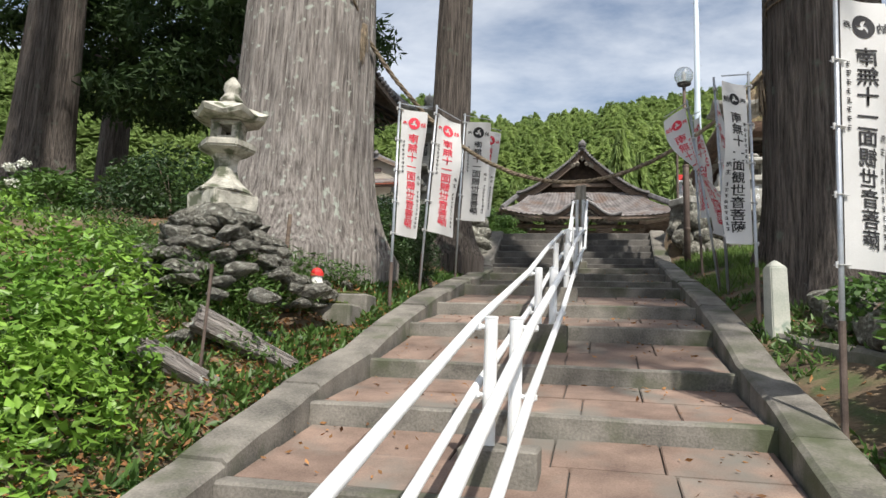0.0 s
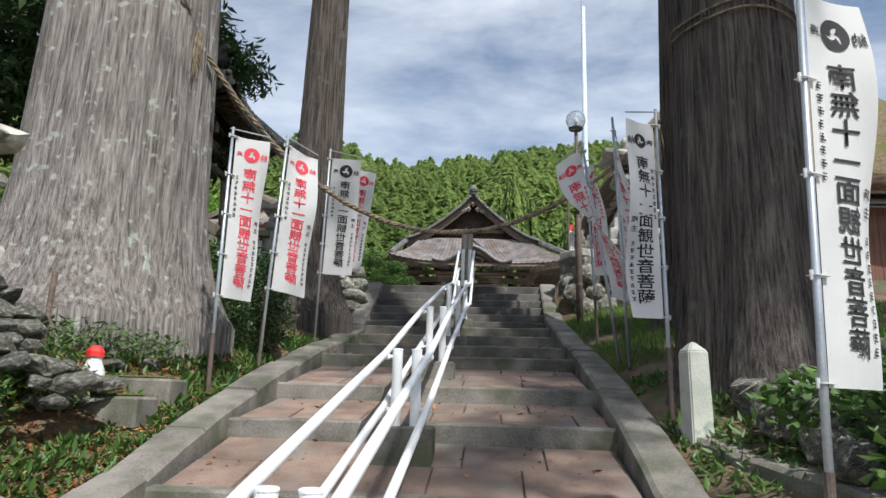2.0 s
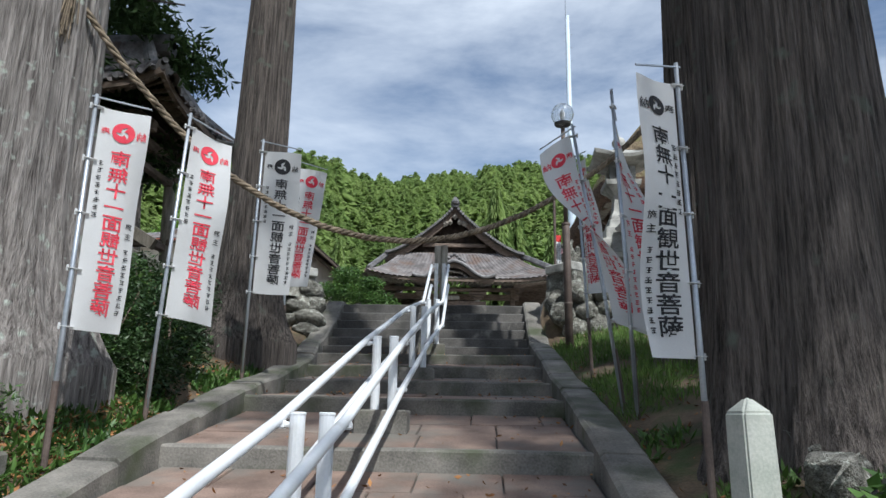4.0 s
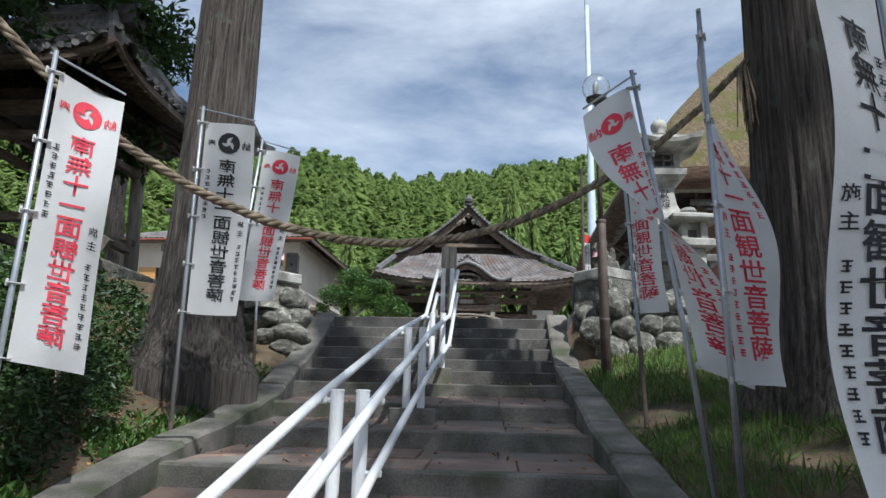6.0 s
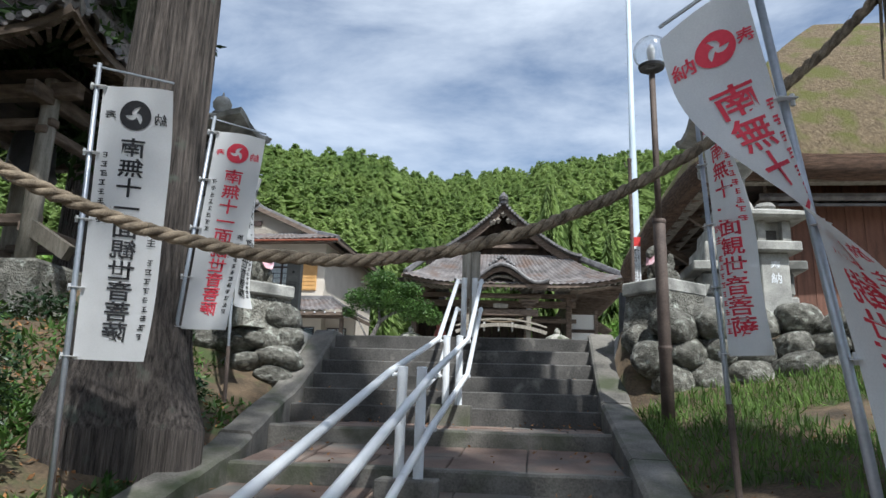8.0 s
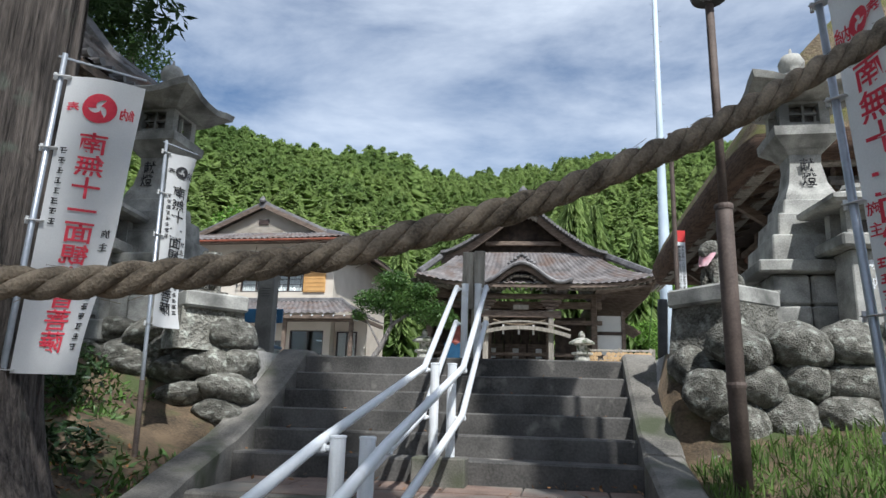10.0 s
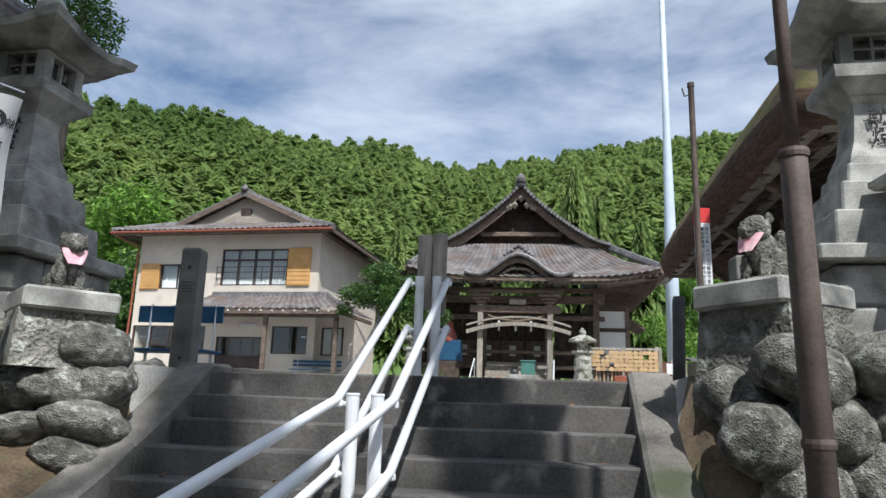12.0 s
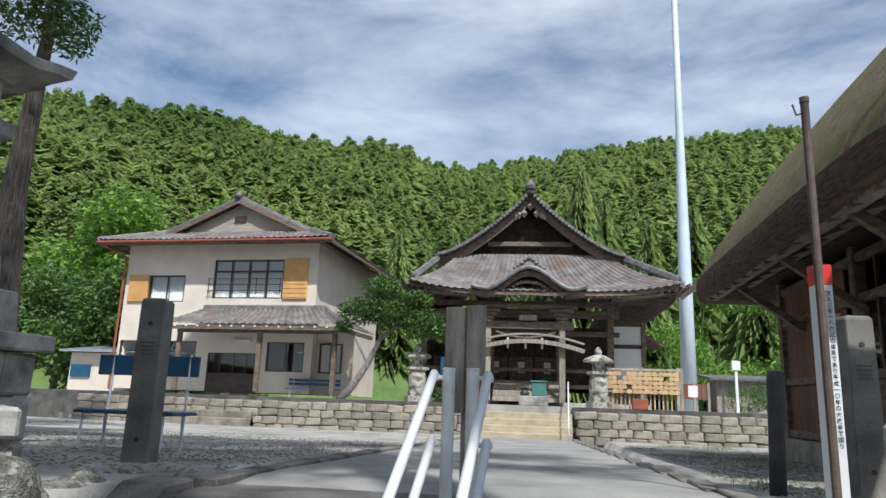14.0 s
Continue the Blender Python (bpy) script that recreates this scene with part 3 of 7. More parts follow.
hills()
protos = [conifer_proto(s) for s in range(6)]
spots = []
while len(spots) < 6500:
    az = random.uniform(-60, 52)
    u = random.uniform(0.02, 1.0) ** 0.8
    z, _, ridge = hill_z(az, 60)
    r = 52 + (ridge - 52) * u
    z = hill_z(az, r)[0]
    h = random.uniform(5.0, 9.0) * (0.75 + 0.4 * u)
    spots.append((r * math.sin(radians(az)), HILL0.y + r * math.cos(radians(az)), z - 0.8, h, random.uniform(1.6, 2.4)))
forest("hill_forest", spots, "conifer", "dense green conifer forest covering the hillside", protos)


# ---- stone walls of boulders ----
def boulder_mesh(seed):
    bm = bmesh.new()
    bmesh.ops.create_icosphere(bm, subdivisions=3, radius=0.5)
    for v in bm.verts:
        n = v.co.normalized()
        v.co *= 1 + 0.22 * noise.noise(n * 1.1 + Vector((seed, 0, 0))) + 0.08 * noise.noise(n * 3.2 + Vector((0, seed, 0)))
        v.co += 0.03 * noise.noise_vector(n * 6 + Vector((seed, seed, 0))) + 0.012 * noise.noise_vector(n * 14 + Vector((0, seed, seed)))
    me = bpy.data.meshes.new("boulder")
    bm.to_mesh(me)
    bm.free()
    return me


BOULDERS = [boulder_mesh(i * 3.7) for i in range(8)]


def rock_mesh(seed):
    rr = random.Random(seed)
    bm = bmesh.new()
    for k in range(22):
        v = Vector((rr.gauss(0, 1), rr.gauss(0, 1), rr.gauss(0, 1))).normalized()
        bm.verts.new(Vector((v.x, v.y, v.z * 0.9)) * rr.uniform(0.42, 0.54))
    hull = bmesh.ops.convex_hull(bm, input=bm.verts[:])
    bmesh.ops.delete(bm, geom=[g for g in hull["geom_interior"] if isinstance(g, bmesh.types.BMVert)], context="VERTS")
    bmesh.ops.bevel(bm, geom=list(bm.edges), offset=0.03, segments=1, affect="EDGES")
    me = bpy.data.meshes.new("rock")
    bm.to_mesh(me)
    bm.free()
    return me


ROCKS = [rock_mesh(i) for i in range(8)]


def boulder_wall(name, label, x0, x1, y0, z_at, top, rows, w=(0.42, 0.62), turn=0.0):
    wl_ = thing(name, label, "stone wall", kind="structure")
    for r in range(rows):
        x = x0 + (0.22 if r % 2 else 0.0)
        while x < x1:
            ww = random.uniform(*w)
            base = z_at(x)
            hh = (top - base) / rows * 1.32
            cz = base + (r + 0.5) * (top - base) / rows
            ob = put("boulder", random.choice(BOULDERS), "boulder", wl_, smooth=True)
            ob.matrix_basis = pose(x + ww / 2, y0 + 0.16 * r / rows + turn * (x - x0) + random.uniform(-0.05, 0.05), cz + random.uniform(-0.03, 0.03), random.uniform(-25, 25), random.uniform(-25, 25), random.uniform(0, 360)) @ Matrix.Diagonal((ww * 1.18, ww * 1.1, hh * random.uniform(0.9, 1.05), 1))
            x += ww * 0.93
    return wl_


boulder_wall("stone_wall_right", "retaining wall of rounded mossy boulders by the lamp", 1.48, 6.2, 14.85, lambda x: ground_z(x, 14.3) - 0.2, 4.68, 4, w=(0.36, 0.54))
boulder_wall("stone_wall_left", "retaining wall of rounded river boulders by stairs", -5.0, -2.55, 15.25, lambda x: min(ground_z(x, 14.9), 4.0) - 0.12, 4.70, 4, w=(0.38, 0.58), turn=-0.02)
# returns along the upper steps
for side, xx in ((1, 1.66), (-1, -2.86)):
    wl_ = thing("boulder_row", "row of mossy boulders edging the upper steps", "stone wall", kind="structure")
    for k, y in enumerate((15.3, 15.75, 16.15, 16.5)):
        ob = put("boulder", BOULDERS[k], "boulder", wl_, smooth=True)
        ob.matrix_basis = pose(xx + side * 0.05 * k, y, 4.33, 20 * k, 10, 50 * k) @ Matrix.Diagonal((0.5, 0.5, 0.42, 1))


# ---- handrail on the stairs ----
stair_rail = thing("stair_handrail", "white painted double tubular handrail up the middle of the stairs", "handrail")
RAILX = (-0.555, -0.412)
POSTS = [(-1.9, -0.58), (0.95, 0.2), (3.744, 0.97), (6.621, 1.77), (9.06, 2.36), (12.05, 2.95), (14.56, 3.5), (16.26, 4.47)]
TOPS = [0.36, 1.06, 1.79, 2.435, 3.075, 3.795, 4.305, 5.283]
for s, x in zip((-1, 1), RAILX):
    for (y, b), top in zip(POSTS, TOPS):
        bm = bmesh.new()
        lathe(bm, [(0.038, b - 0.1 - top), (0.038, -0.014), (0.041, -0.013), (0.041, -0.004), (0.034, 0.0)], 14, (x, y, top))
        post = part("post", bm, "white_paint", stair_rail, smooth=False)
        for dz in (0.06, 0.44):
            bm = bmesh.new()
            tube(bm, [(x - s * 0.01, y, top - dz), (x + s * 0.085, y, top - dz)], 0.014, 8)
            lathe(bm, [(0.03, -0.02), (0.036, -0.012), (0.036, 0.012), (0.03, 0.02)], 10, (x + s * 0.088, y, top - dz))
            part("bracket", bm, "white_paint", post)
    for dz in (0.035, 0.42):
        bm = bmesh.new()
        tube(bm, [(x + s * 0.09, y, top - dz) for (y, b), top in zip(POSTS, TOPS)], 0.027, 12)
        part("rail_tube", bm, "white_paint", stair_rail, smooth=True)
for (y, b) in POSTS[:7]:
    part("footing", bbox(-0.70, -0.27, y - 0.16, y + 0.13, b - 0.25, b + 0.06 + (0.05 if y < 12 else 0.0), 0.012), "kerb_stone", stair_rail)
board = thing("wooden_sign", "blank weathered wooden notice boards tied to the handrail end", "sign")
part("board", bbox(-0.60, -0.475, 16.34, 16.375, 5.02, 5.66, 0.006), "wood_grey", board)
part("board", bbox(-0.468, -0.35, 16.33, 16.365, 4.98, 5.67, 0.006), "wood_grey", board)
part("stake", bbox(-0.495, -0.445, 16.376, 16.42, 4.46, 5.6, 0.006), "wood_grey", board)


# ---- buildings ----
def tile_slope(name, parent, el, er, rl, rr, sag=0.0, lift=0.0, pitch=0.27, course=0.26, both=True):
    """Pantiles on a slope between its eave (left, right) and its ridge (left, right); lift raises the eave's ends."""
    el, er, rl, rr = (Vector(p) for p in (el, er, rl, rr))
    nx = max(2, int((er - el).length / pitch)) * 4
    ny = max(2, int(((rl + rr) / 2 - (el + er) / 2).length / course))
    nrm = (er - el).cross(rl - el).normalized()
    verts, faces = [], []
    for j in range(ny):
        for e in (0.0, 0.999):
            v = (j + e) / ny
            for i in range(nx + 1):
                u = i / nx
                p = el.lerp(er, u).lerp(rl.lerp(rr, u), v)
                c = (i % 4) / 4
                wave = (0.0, 0.035, 0.05, 0.035)[i % 4]
                up = wave + (0.045 if e == 0 else 0.0) - sag * math.sin(math.pi * v) + lift * (abs(2 * u - 1) ** 4) * (1 - v)
                verts.append(p + nrm * up)
    m = nx + 1
    for j in range(2 * ny - 1):
        for i in range(nx):
            faces.append((j * m + i, j * m + i + 1, (j + 1) * m + i + 1, (j + 1) * m + i))
    return tagged(put(name, mesh_np(name, verts, faces), "tile", parent), kind="stuff")


def ridge(parent, pts, r=0.12, name="ridge"):
    bm = bmesh.new()
    pts = [Vector(p) for p in pts]
    tube(bm, pts, r, 8)
    tube(bm, [p - Vector((0, 0, r * 0.9)) for p in pts], r * 1.35, 8)
    return part(name, bm, "tile_trim", parent)


def plank_wall(parent, a, b, z0, z1, material, w=0.25, name="plank", t=0.03):
    """Upright boards from a to b."""
    a, b = Vector((*a, 0)), Vector((*b, 0))
    d = b - a
    n = max(1, round(d.length / w))
    ang = math.degrees(math.atan2(d.y, d.x))
    me = None
    for i in range(n):
        bw = d.length / n
        if me is None:
            bm = bbox(0.003, bw - 0.003, 0, t, z0, z1, 0.004)
            ob = part(name, bm, material, parent)
            me = ob.data
        else:
            ob = put(name, me, material, parent)
        p = a + d * (i / n)
        ob.matrix_basis = pose(p.x, p.y, random.uniform(-0.004, 0.004), 0, 0, ang)


def pane_window(parent, x0, x1, y, z0, z1, cols, rows=1, frame_mat="brown_frame", curtain=False, bar=0.045, back="interior_shade"):
    """A window in a wall facing -y: frame, panes, and what is behind."""
    win = new("window")
    win.parent = parent
    for a in ((x0, x1, z0, z0 + bar), (x0, x1, z1 - bar, z1), (x0, x0 + bar, z0 + bar, z1 - bar), (x1 - bar, x1, z0 + bar, z1 - bar)):
        part("frame", bbox(a[0], a[1], y - 0.05, y + 0.05, a[2], a[3]), frame_mat, win)
    for i in range(1, cols):
        x = x0 + (x1 - x0) * i / cols
        part("mullion", bbox(x - bar / 2, x + bar / 2, y - 0.035, y + 0.03, z0 + bar, z1 - bar), frame_mat, win)
    for j in range(1, rows):
        z = z0 + (z1 - z0) * j / rows
        part("transom", bbox(x0 + bar, x1 - bar, y - 0.03, y + 0.025, z - bar / 2, z + bar / 2), frame_mat, win)
    for i in range(cols):
        xa, xb = x0 + (x1 - x0) * i / cols + bar / 2, x0 + (x1 - x0) * (i + 1) / cols - bar / 2
        g = part("pane", bbox(xa, xb, y - 0.004, y + 0.004, z0 + bar, z1 - bar), "glass", win)
        g.visible_shadow = False
        if curtain:
            bm = bmesh.new()
            n = 24
            r = [[bm.verts.new((xa + (xb - xa) * k / n, y + 0.12 + 0.02 * math.sin(k * 1.9 + i), z)) for k in range(n + 1)] for z in (z0 + 0.03, z1 - 0.05)]
            for k in range(n):
                bm.faces.new((r[0][k], r[0][k + 1], r[1][k + 1], r[1][k]))
            part("curtain", bm, "curtain", win)
    return win


# two-storey house
HY = 37.6
house = thing("house", "two-storey cream plaster house with grey tiled roofs", "house", at=pose(-13.32, HY, 0.15, 0, 0, -2) @ pose(12.4, -HY, 0))


def wall_with_holes(parent, x0, x1, z0, z1, y, t, holes, material, name="wall"):
    """A wall facing -y, cut into strips round its openings."""
    xs = sorted({x0, x1, *[h[0] for h in holes], *[h[1] for h in holes]})
    bm = bmesh.new()
    for a, b in zip(xs, xs[1:]):
        zz = z0
        for h in sorted((h for h in holes if h[0] <= a and h[1] >= b), key=lambda h: h[2]):
            if h[2] > zz:
                box(bm, a, b, y, y + t, zz, h[2])
            zz = h[3]
        if z1 > zz:
            box(bm, a, b, y, y + t, zz, z1)
    return part(name, bm, material, parent)


H_HOLES = [(-16.5, -14.0, 8.52, 9.6), (-12.75, -8.72, 8.66, 10.22), (-12.66, -10.5, 4.95, 6.52), (-10.2, -8.66, 5.85, 6.97), (-16.6, -13.2, 5.85, 6.95), (-8.45, -7.6, 5.85, 6.97)]
wall_with_holes(house, -16.7, -8.35, TER - 0.05, 10.9, HY, 0.16, H_HOLES[:5], "plaster")
part("side_wall", bbox(-8.51, -8.35, HY + 0.16, HY + 8.0, TER - 0.05, 10.9), "plaster", house)
part("side_wall", bbox(-16.7, -16.54, HY + 0.16, HY + 8.0, TER - 0.05, 10.9), "plaster", house)
part("back_wall", bbox(-16.54, -8.51, HY + 7.84, HY + 8.0, TER - 0.05, 10.9), "plaster", house)
part("upper_floor", bbox(-16.5, -8.55, HY + 0.2, HY + 7.8, 7.6, 7.8), "interior_shade", house)
part("lower_floor", bbox(-16.5, -8.55, HY + 0.2, HY + 7.8, TER - 0.04, TER + 0.05), "wood_old", house)
# backing sheet behind the windows, coloured dark for the unlit rooms
part("inner_wall", bbox(-16.5, -8.55, HY + 3.2, HY + 3.3, TER + 0.06, 10.8), "interior_shade", house)
part("ceiling_slab", bbox(-16.9, -8.1, HY - 0.7, HY + 8.2, 10.86, 10.95), "wood_old", house)
pane_window(house, -15.6, -14.0, HY + 0.06, 8.52, 9.6, 2, 1, curtain=True)
pane_window(house, -12.75, -9.75, HY + 0.06, 8.66, 10.22, 4, 1, curtain=True)
part("transom_bar", bbox(-12.7, -9.8, HY - 0.01, HY + 0.1, 9.72, 9.78), "brown_frame", house)
for x0, x1, z0, z1 in ((-16.5, -15.62, 8.5, 9.62), (-9.72, -8.72, 8.64, 10.24)):
    sh = part("shutter_box", bbox(x0, x1, HY - 0.08, HY + 0.02, z0, z1, 0.01), "shutter", house, "varnished wooden shutter box")
    for k in range(9):
        z = z0 + (z1 - z0) * (k + 0.5) / 9
        part("batten", bbox(x0 + 0.03, x1 - 0.03, HY - 0.095, HY - 0.079, z - 0.035, z + 0.02), "shutter", sh)
bm = bmesh.new()
for z in (8.95, 9.2, 9.42):
    tube(bm, [(-12.9, HY - 0.16, z), (-9.75, HY - 0.16, z)], 0.015, 6)
for x in (-12.85, -11.8, -10.8, -9.8):
    beam(bm, (x, HY - 0.16, 8.8), (x, HY - 0.16, 9.45), 0.025)
    beam(bm, (x, HY - 0.16, 8.9), (x, HY + 0.02, 8.9), 0.025)
part("window_rail", bm, "dark_metal", house)
pane_window(house, -10.2, -8.66, HY + 0.06, 5.85, 6.97, 2)
pane_window(house, -16.6, -13.2, HY + 0.06, 5.85, 6.95, 4)
door = pane_window(house, -12.66, -10.5, HY + 0.06, 5.0, 6.52, 4)
door.name = "sliding_door"
part("kick_panel", bbox(-12.6, -10.56, HY - 0.0, HY + 0.05, 5.05, 5.75), "brown_frame", house, "dark lower panel of the sliding doors")
for i, (x, dz) in enumerate(((-9.6, 6.72), (-9.0, 6.6), (-15.5, 6.6))):
    lampb = part("ceiling_lamp", bbox(x, x + 0.9, HY + 1.6, HY + 1.75, dz - 0.05, dz), "white_paint", house)
# main roof: hipped skirt with a small gable on top
ex0, ex1, ez, ey = -17.55, -7.5, 10.82, HY - 0.95
tile_slope("roof_front", house, (ex0, ey, ez), (ex1, ey, ez), (-15.2, HY + 1.4, 11.75), (-9.6, HY + 1.4, 11.75), 0.03, 0.06)
tile_slope("roof_right", house, (ex1, ey, ez), (ex1, HY + 9, ez), (-9.6, HY + 1.4, 11.75), (-9.6, HY + 6.5, 11.75), 0.03, 0.06)
tile_slope("roof_left", house, (ex0, HY + 9, ez), (ex0, ey, ez), (-15.2, HY + 6.5, 11.75), (-15.2, HY + 1.4, 11.75), 0.03, 0.06)
gy = HY + 0.75
tile_slope("gable_right", house, (-8.75, gy, 11.38), (-8.75, HY + 7, 11.38), (-12.4, gy, 13.0), (-12.4, HY + 7, 13.0), 0.05)
tile_slope("gable_left", house, (-16.05, HY + 7, 11.38), (-16.05, gy, 11.38), (-12.4, HY + 7, 13.0), (-12.4, gy, 13.0), 0.05)
bm = bmesh.new()
vs = [bm.verts.new(p) for p in ((-15.3, gy + 0.3, 11.5), (-9.5, gy + 0.3, 11.5), (-12.4, gy + 0.3, 12.85))]
bm.faces.new(vs)
bmesh.ops.solidify(bm, geom=bm.faces[:], thickness=0.1)
part("gable_wall", bm, "plaster", house)
part("vent", bbox(-12.65, -12.15, gy + 0.24, gy + 0.31, 12.05, 12.3), "brown_frame", house)
for a, b in (((-16.0, gy, 11.30), (-12.4, gy, 12.92)), ((-8.8, gy, 11.30), (-12.4, gy, 12.92))):
    bm = bmesh.new()
    beam(bm, a, b, 0.09, 0.2)
    part("bargeboard", bm, "wood_old", house)
    ridge(house, [(a[0], gy + 0.1, a[2] + 0.16), (b[0], gy + 0.1, b[2] + 0.16)], 0.09, "verge")
ridge(house, [(-12.4, gy - 0.05, 13.1), (-12.4, HY + 7, 13.1)], 0.14)
bm = bmesh.new()
lathe(bm, [(0.14, 0), (0.18, 0.08), (0.1, 0.22), (0.03, 0.3)], 10, (-12.4, gy - 0.05, 13.05))
part("ridge_end", bm, "tile_trim", house)
for a, b in (((ex0, ey, ez + 0.12), (-15.2, HY + 1.4, 11.85)), ((ex1, ey, ez + 0.12), (-9.6, HY + 1.4, 11.85))):
    ridge(house, [a, b], 0.09, "hip")
bm = bmesh.new()
beam(bm, (ex0, ey + 0.05, ez - 0.05), (ex1, ey + 0.05, ez - 0.05), 0.1, 0.14)
beam(bm, (ex1 - 0.05, ey, ez - 0.05), (ex1 - 0.05, HY + 9, ez - 0.05), 0.1, 0.14)
beam(bm, (ex0 + 0.05, ey, ez - 0.05), (ex0 + 0.05, HY + 9, ez - 0.05), 0.1, 0.14)
part("fascia", bm, "wood_old", house)
bm = bmesh.new()
tube(bm, [(ex0, ey - 0.05, ez - 0.02), (ex1, ey - 0.05, ez - 0.02)], 0.05, 8)
tube(bm, [(ex0 + 0.1, ey, ez - 0.05), (-16.75, HY - 0.1, ez - 0.5), (-16.8, HY - 0.08, 5.0)], 0.045, 8)
part("gutter", bm, "copper", house, "brown gutter and downpipe")
# porch roof
tile_slope("porch_roof", house, (-13.8, HY - 1.75, 7.42), (-6.6, HY - 1.75, 7.42), (-13.0, HY, 8.22), (-7.9, HY, 8.22), 0.03, 0.05)
tile_slope("porch_roof_side", house, (-6.6, HY - 1.75, 7.42), (-6.6, HY + 2.0, 7.42), (-7.9, HY, 8.22), (-7.9, HY + 2.0, 8.22), 0.03, 0.05)
ridge(house, [(-13.0, HY - 0.02, 8.3), (-7.9, HY - 0.02, 8.3)], 0.1)
ridge(house, [(-6.6, HY - 1.75, 7.5), (-7.9, HY - 0.02, 8.3)], 0.08, "hip")
bm = bmesh.new()
beam(bm, (-13.8, HY - 1.7, 7.34), (-6.6, HY - 1.7, 7.34), 0.1, 0.14)
beam(bm, (-6.65, HY - 1.7, 7.34), (-6.65, HY + 2, 7.34), 0.1, 0.14)
beam(bm, (-13.2, HY - 1.35, 7.26), (-6.9, HY - 1.35, 7.26), 0.14, 0.16)
part("porch_beam", bm, "wood_old", house)
for i in range(16):
    x = -13.6 + i * 0.46
    part("rafter_end", bbox(x, x + 0.06, HY - 1.78, HY - 0.05, 7.36, 7.42), "white_paint", house)
for x in (-13.1, -9.85, -6.95):
    part("column", bbox(x - 0.08, x + 0.08, HY - 1.43, HY - 1.27, TER - 0.03, 7.2, 0.01), "wood_old", house)
part("annex_wall", bbox(-8.34, -6.9, HY + 0.5, HY + 0.62, TER - 0.05, 7.5), "plaster", house)
pane_window(house, -8.2, -7.3, HY + 0.45, 5.85, 6.97, 2)
part("door_lamp", bbox(-11.6, -10.9, HY - 0.1, HY - 0.0, 6.95, 7.03), "white_paint", house)
steps = thing("house_steps", "low stone steps to the house entrance", "steps")
for i in range(3):
    part("step", bbox(-12.9, -10.2, 34.35 + i * 0.28, 34.9 + (0.5 if i == 2 else 0), 3.9, 4.33 + i * 0.22, 0.015), "wall_stone", steps)
bench = thing("bench", "blue slatted bench on metal legs under the porch", "bench")
for k in range(3):
    part("seat_slat", bbox(-10.0, -8.0, HY - 0.75 + k * 0.13, HY - 0.65 + k * 0.13, 5.37, 5.40), "blue_paint", bench)
for k in range(2):
    part("back_slat", bbox(-10.0, -8.0, HY - 0.36, HY - 0.33, 5.52 + k * 0.14, 5.62 + k * 0.14), "blue_paint", bench)
for x in (-9.8, -8.2):
    bm = bmesh.new()
    tube(bm, [(x, HY - 0.72, TER - 0.03), (x, HY - 0.70, 5.37), (x, HY - 0.40, 5.37), (x, HY - 0.35, 5.75)], 0.02, 6)
    tube(bm, [(x, HY - 0.36, TER - 0.03), (x, HY - 0.40, 5.37)], 0.02, 6)
    part("leg", bm, "steel", bench)

# temple hall
TX, TY = -1.22, 39.6
temple = thing("temple", "old wooden temple hall with a curved grey tiled hip-and-gable roof", "temple", at=pose(TX, TY, 0, 0, 0, 3))
part("podium", bbox(-4.7, 4.5, -0.6, 9, TER - 0.05, TER + 0.12, 0.02), "granite", temple)
part("floor", bbox(-4.4, 4.3, -0.1, 8.6, 5.75, 5.9), "wood_old", temple)
for x in (-4.1, -1.45, 1.2, 3.15):
    part("column", bbox(x - 0.13, x + 0.13, -0.13, 0.13, TER + 0.1, 9.0, 0.03), "wood_old", temple)
plank_wall(temple, (-4.1, 1.5), (1.2, 1.5), 5.9, 9.0, "wood_dark", 0.4)
part("side_wall", bbox(3.1, 3.24, 1.0, 8, TER + 0.1, 9.0), "wood_old", temple)
part("side_wall", bbox(-4.2, -4.06, 0.14, 8, TER + 0.1, 9.0), "wood_old", temple)
part("plaster_panel", bbox(3.29, 4.35, 0.25, 0.37, 6.05, 8.2), "white_plaster", temple, "white plaster wall panel")
part("panel_base", bbox(3.29, 4.35, 0.22, 0.4, TER + 0.1, 6.04), "wood_old", temple)
part("panel_beam", bbox(3.2, 4.4, 0.18, 0.42, 7.35, 7.5), "wood_dark", temple)
part("corner_post", bbox(4.36, 4.52, 0.2, 0.44, TER + 0.1, 8.4), "wood_old", temple)
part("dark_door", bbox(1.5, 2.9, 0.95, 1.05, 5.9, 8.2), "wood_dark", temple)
for z, h in ((8.45, 0.3), (7.75, 0.18), (6.35, 0.14), (8.9, 0.2)):
    part("tie_beam", bbox(-4.5, 3.5, -0.1, 0.1, z, z + h, 0.015), "wood_old", temple)
for i in range(6):
    part("veranda_step", bbox(-1.3, 1.25, -1.5 + i * 0.24, -0.15, TER + 0.1, TER + 0.24 + i * 0.13, 0.01), "wood_grey", temple)
for i in range(5):
    x = -3.9 + i * 1.05
    part("lattice_panel", bbox(x, x + 0.95, 1.40, 1.45, 5.95, 7.0), "wood_old", temple)
    part("paper", bbox(x + 0.35, x + 0.62, 1.38, 1.395, 6.35, 6.8), "white_plaster", temple)
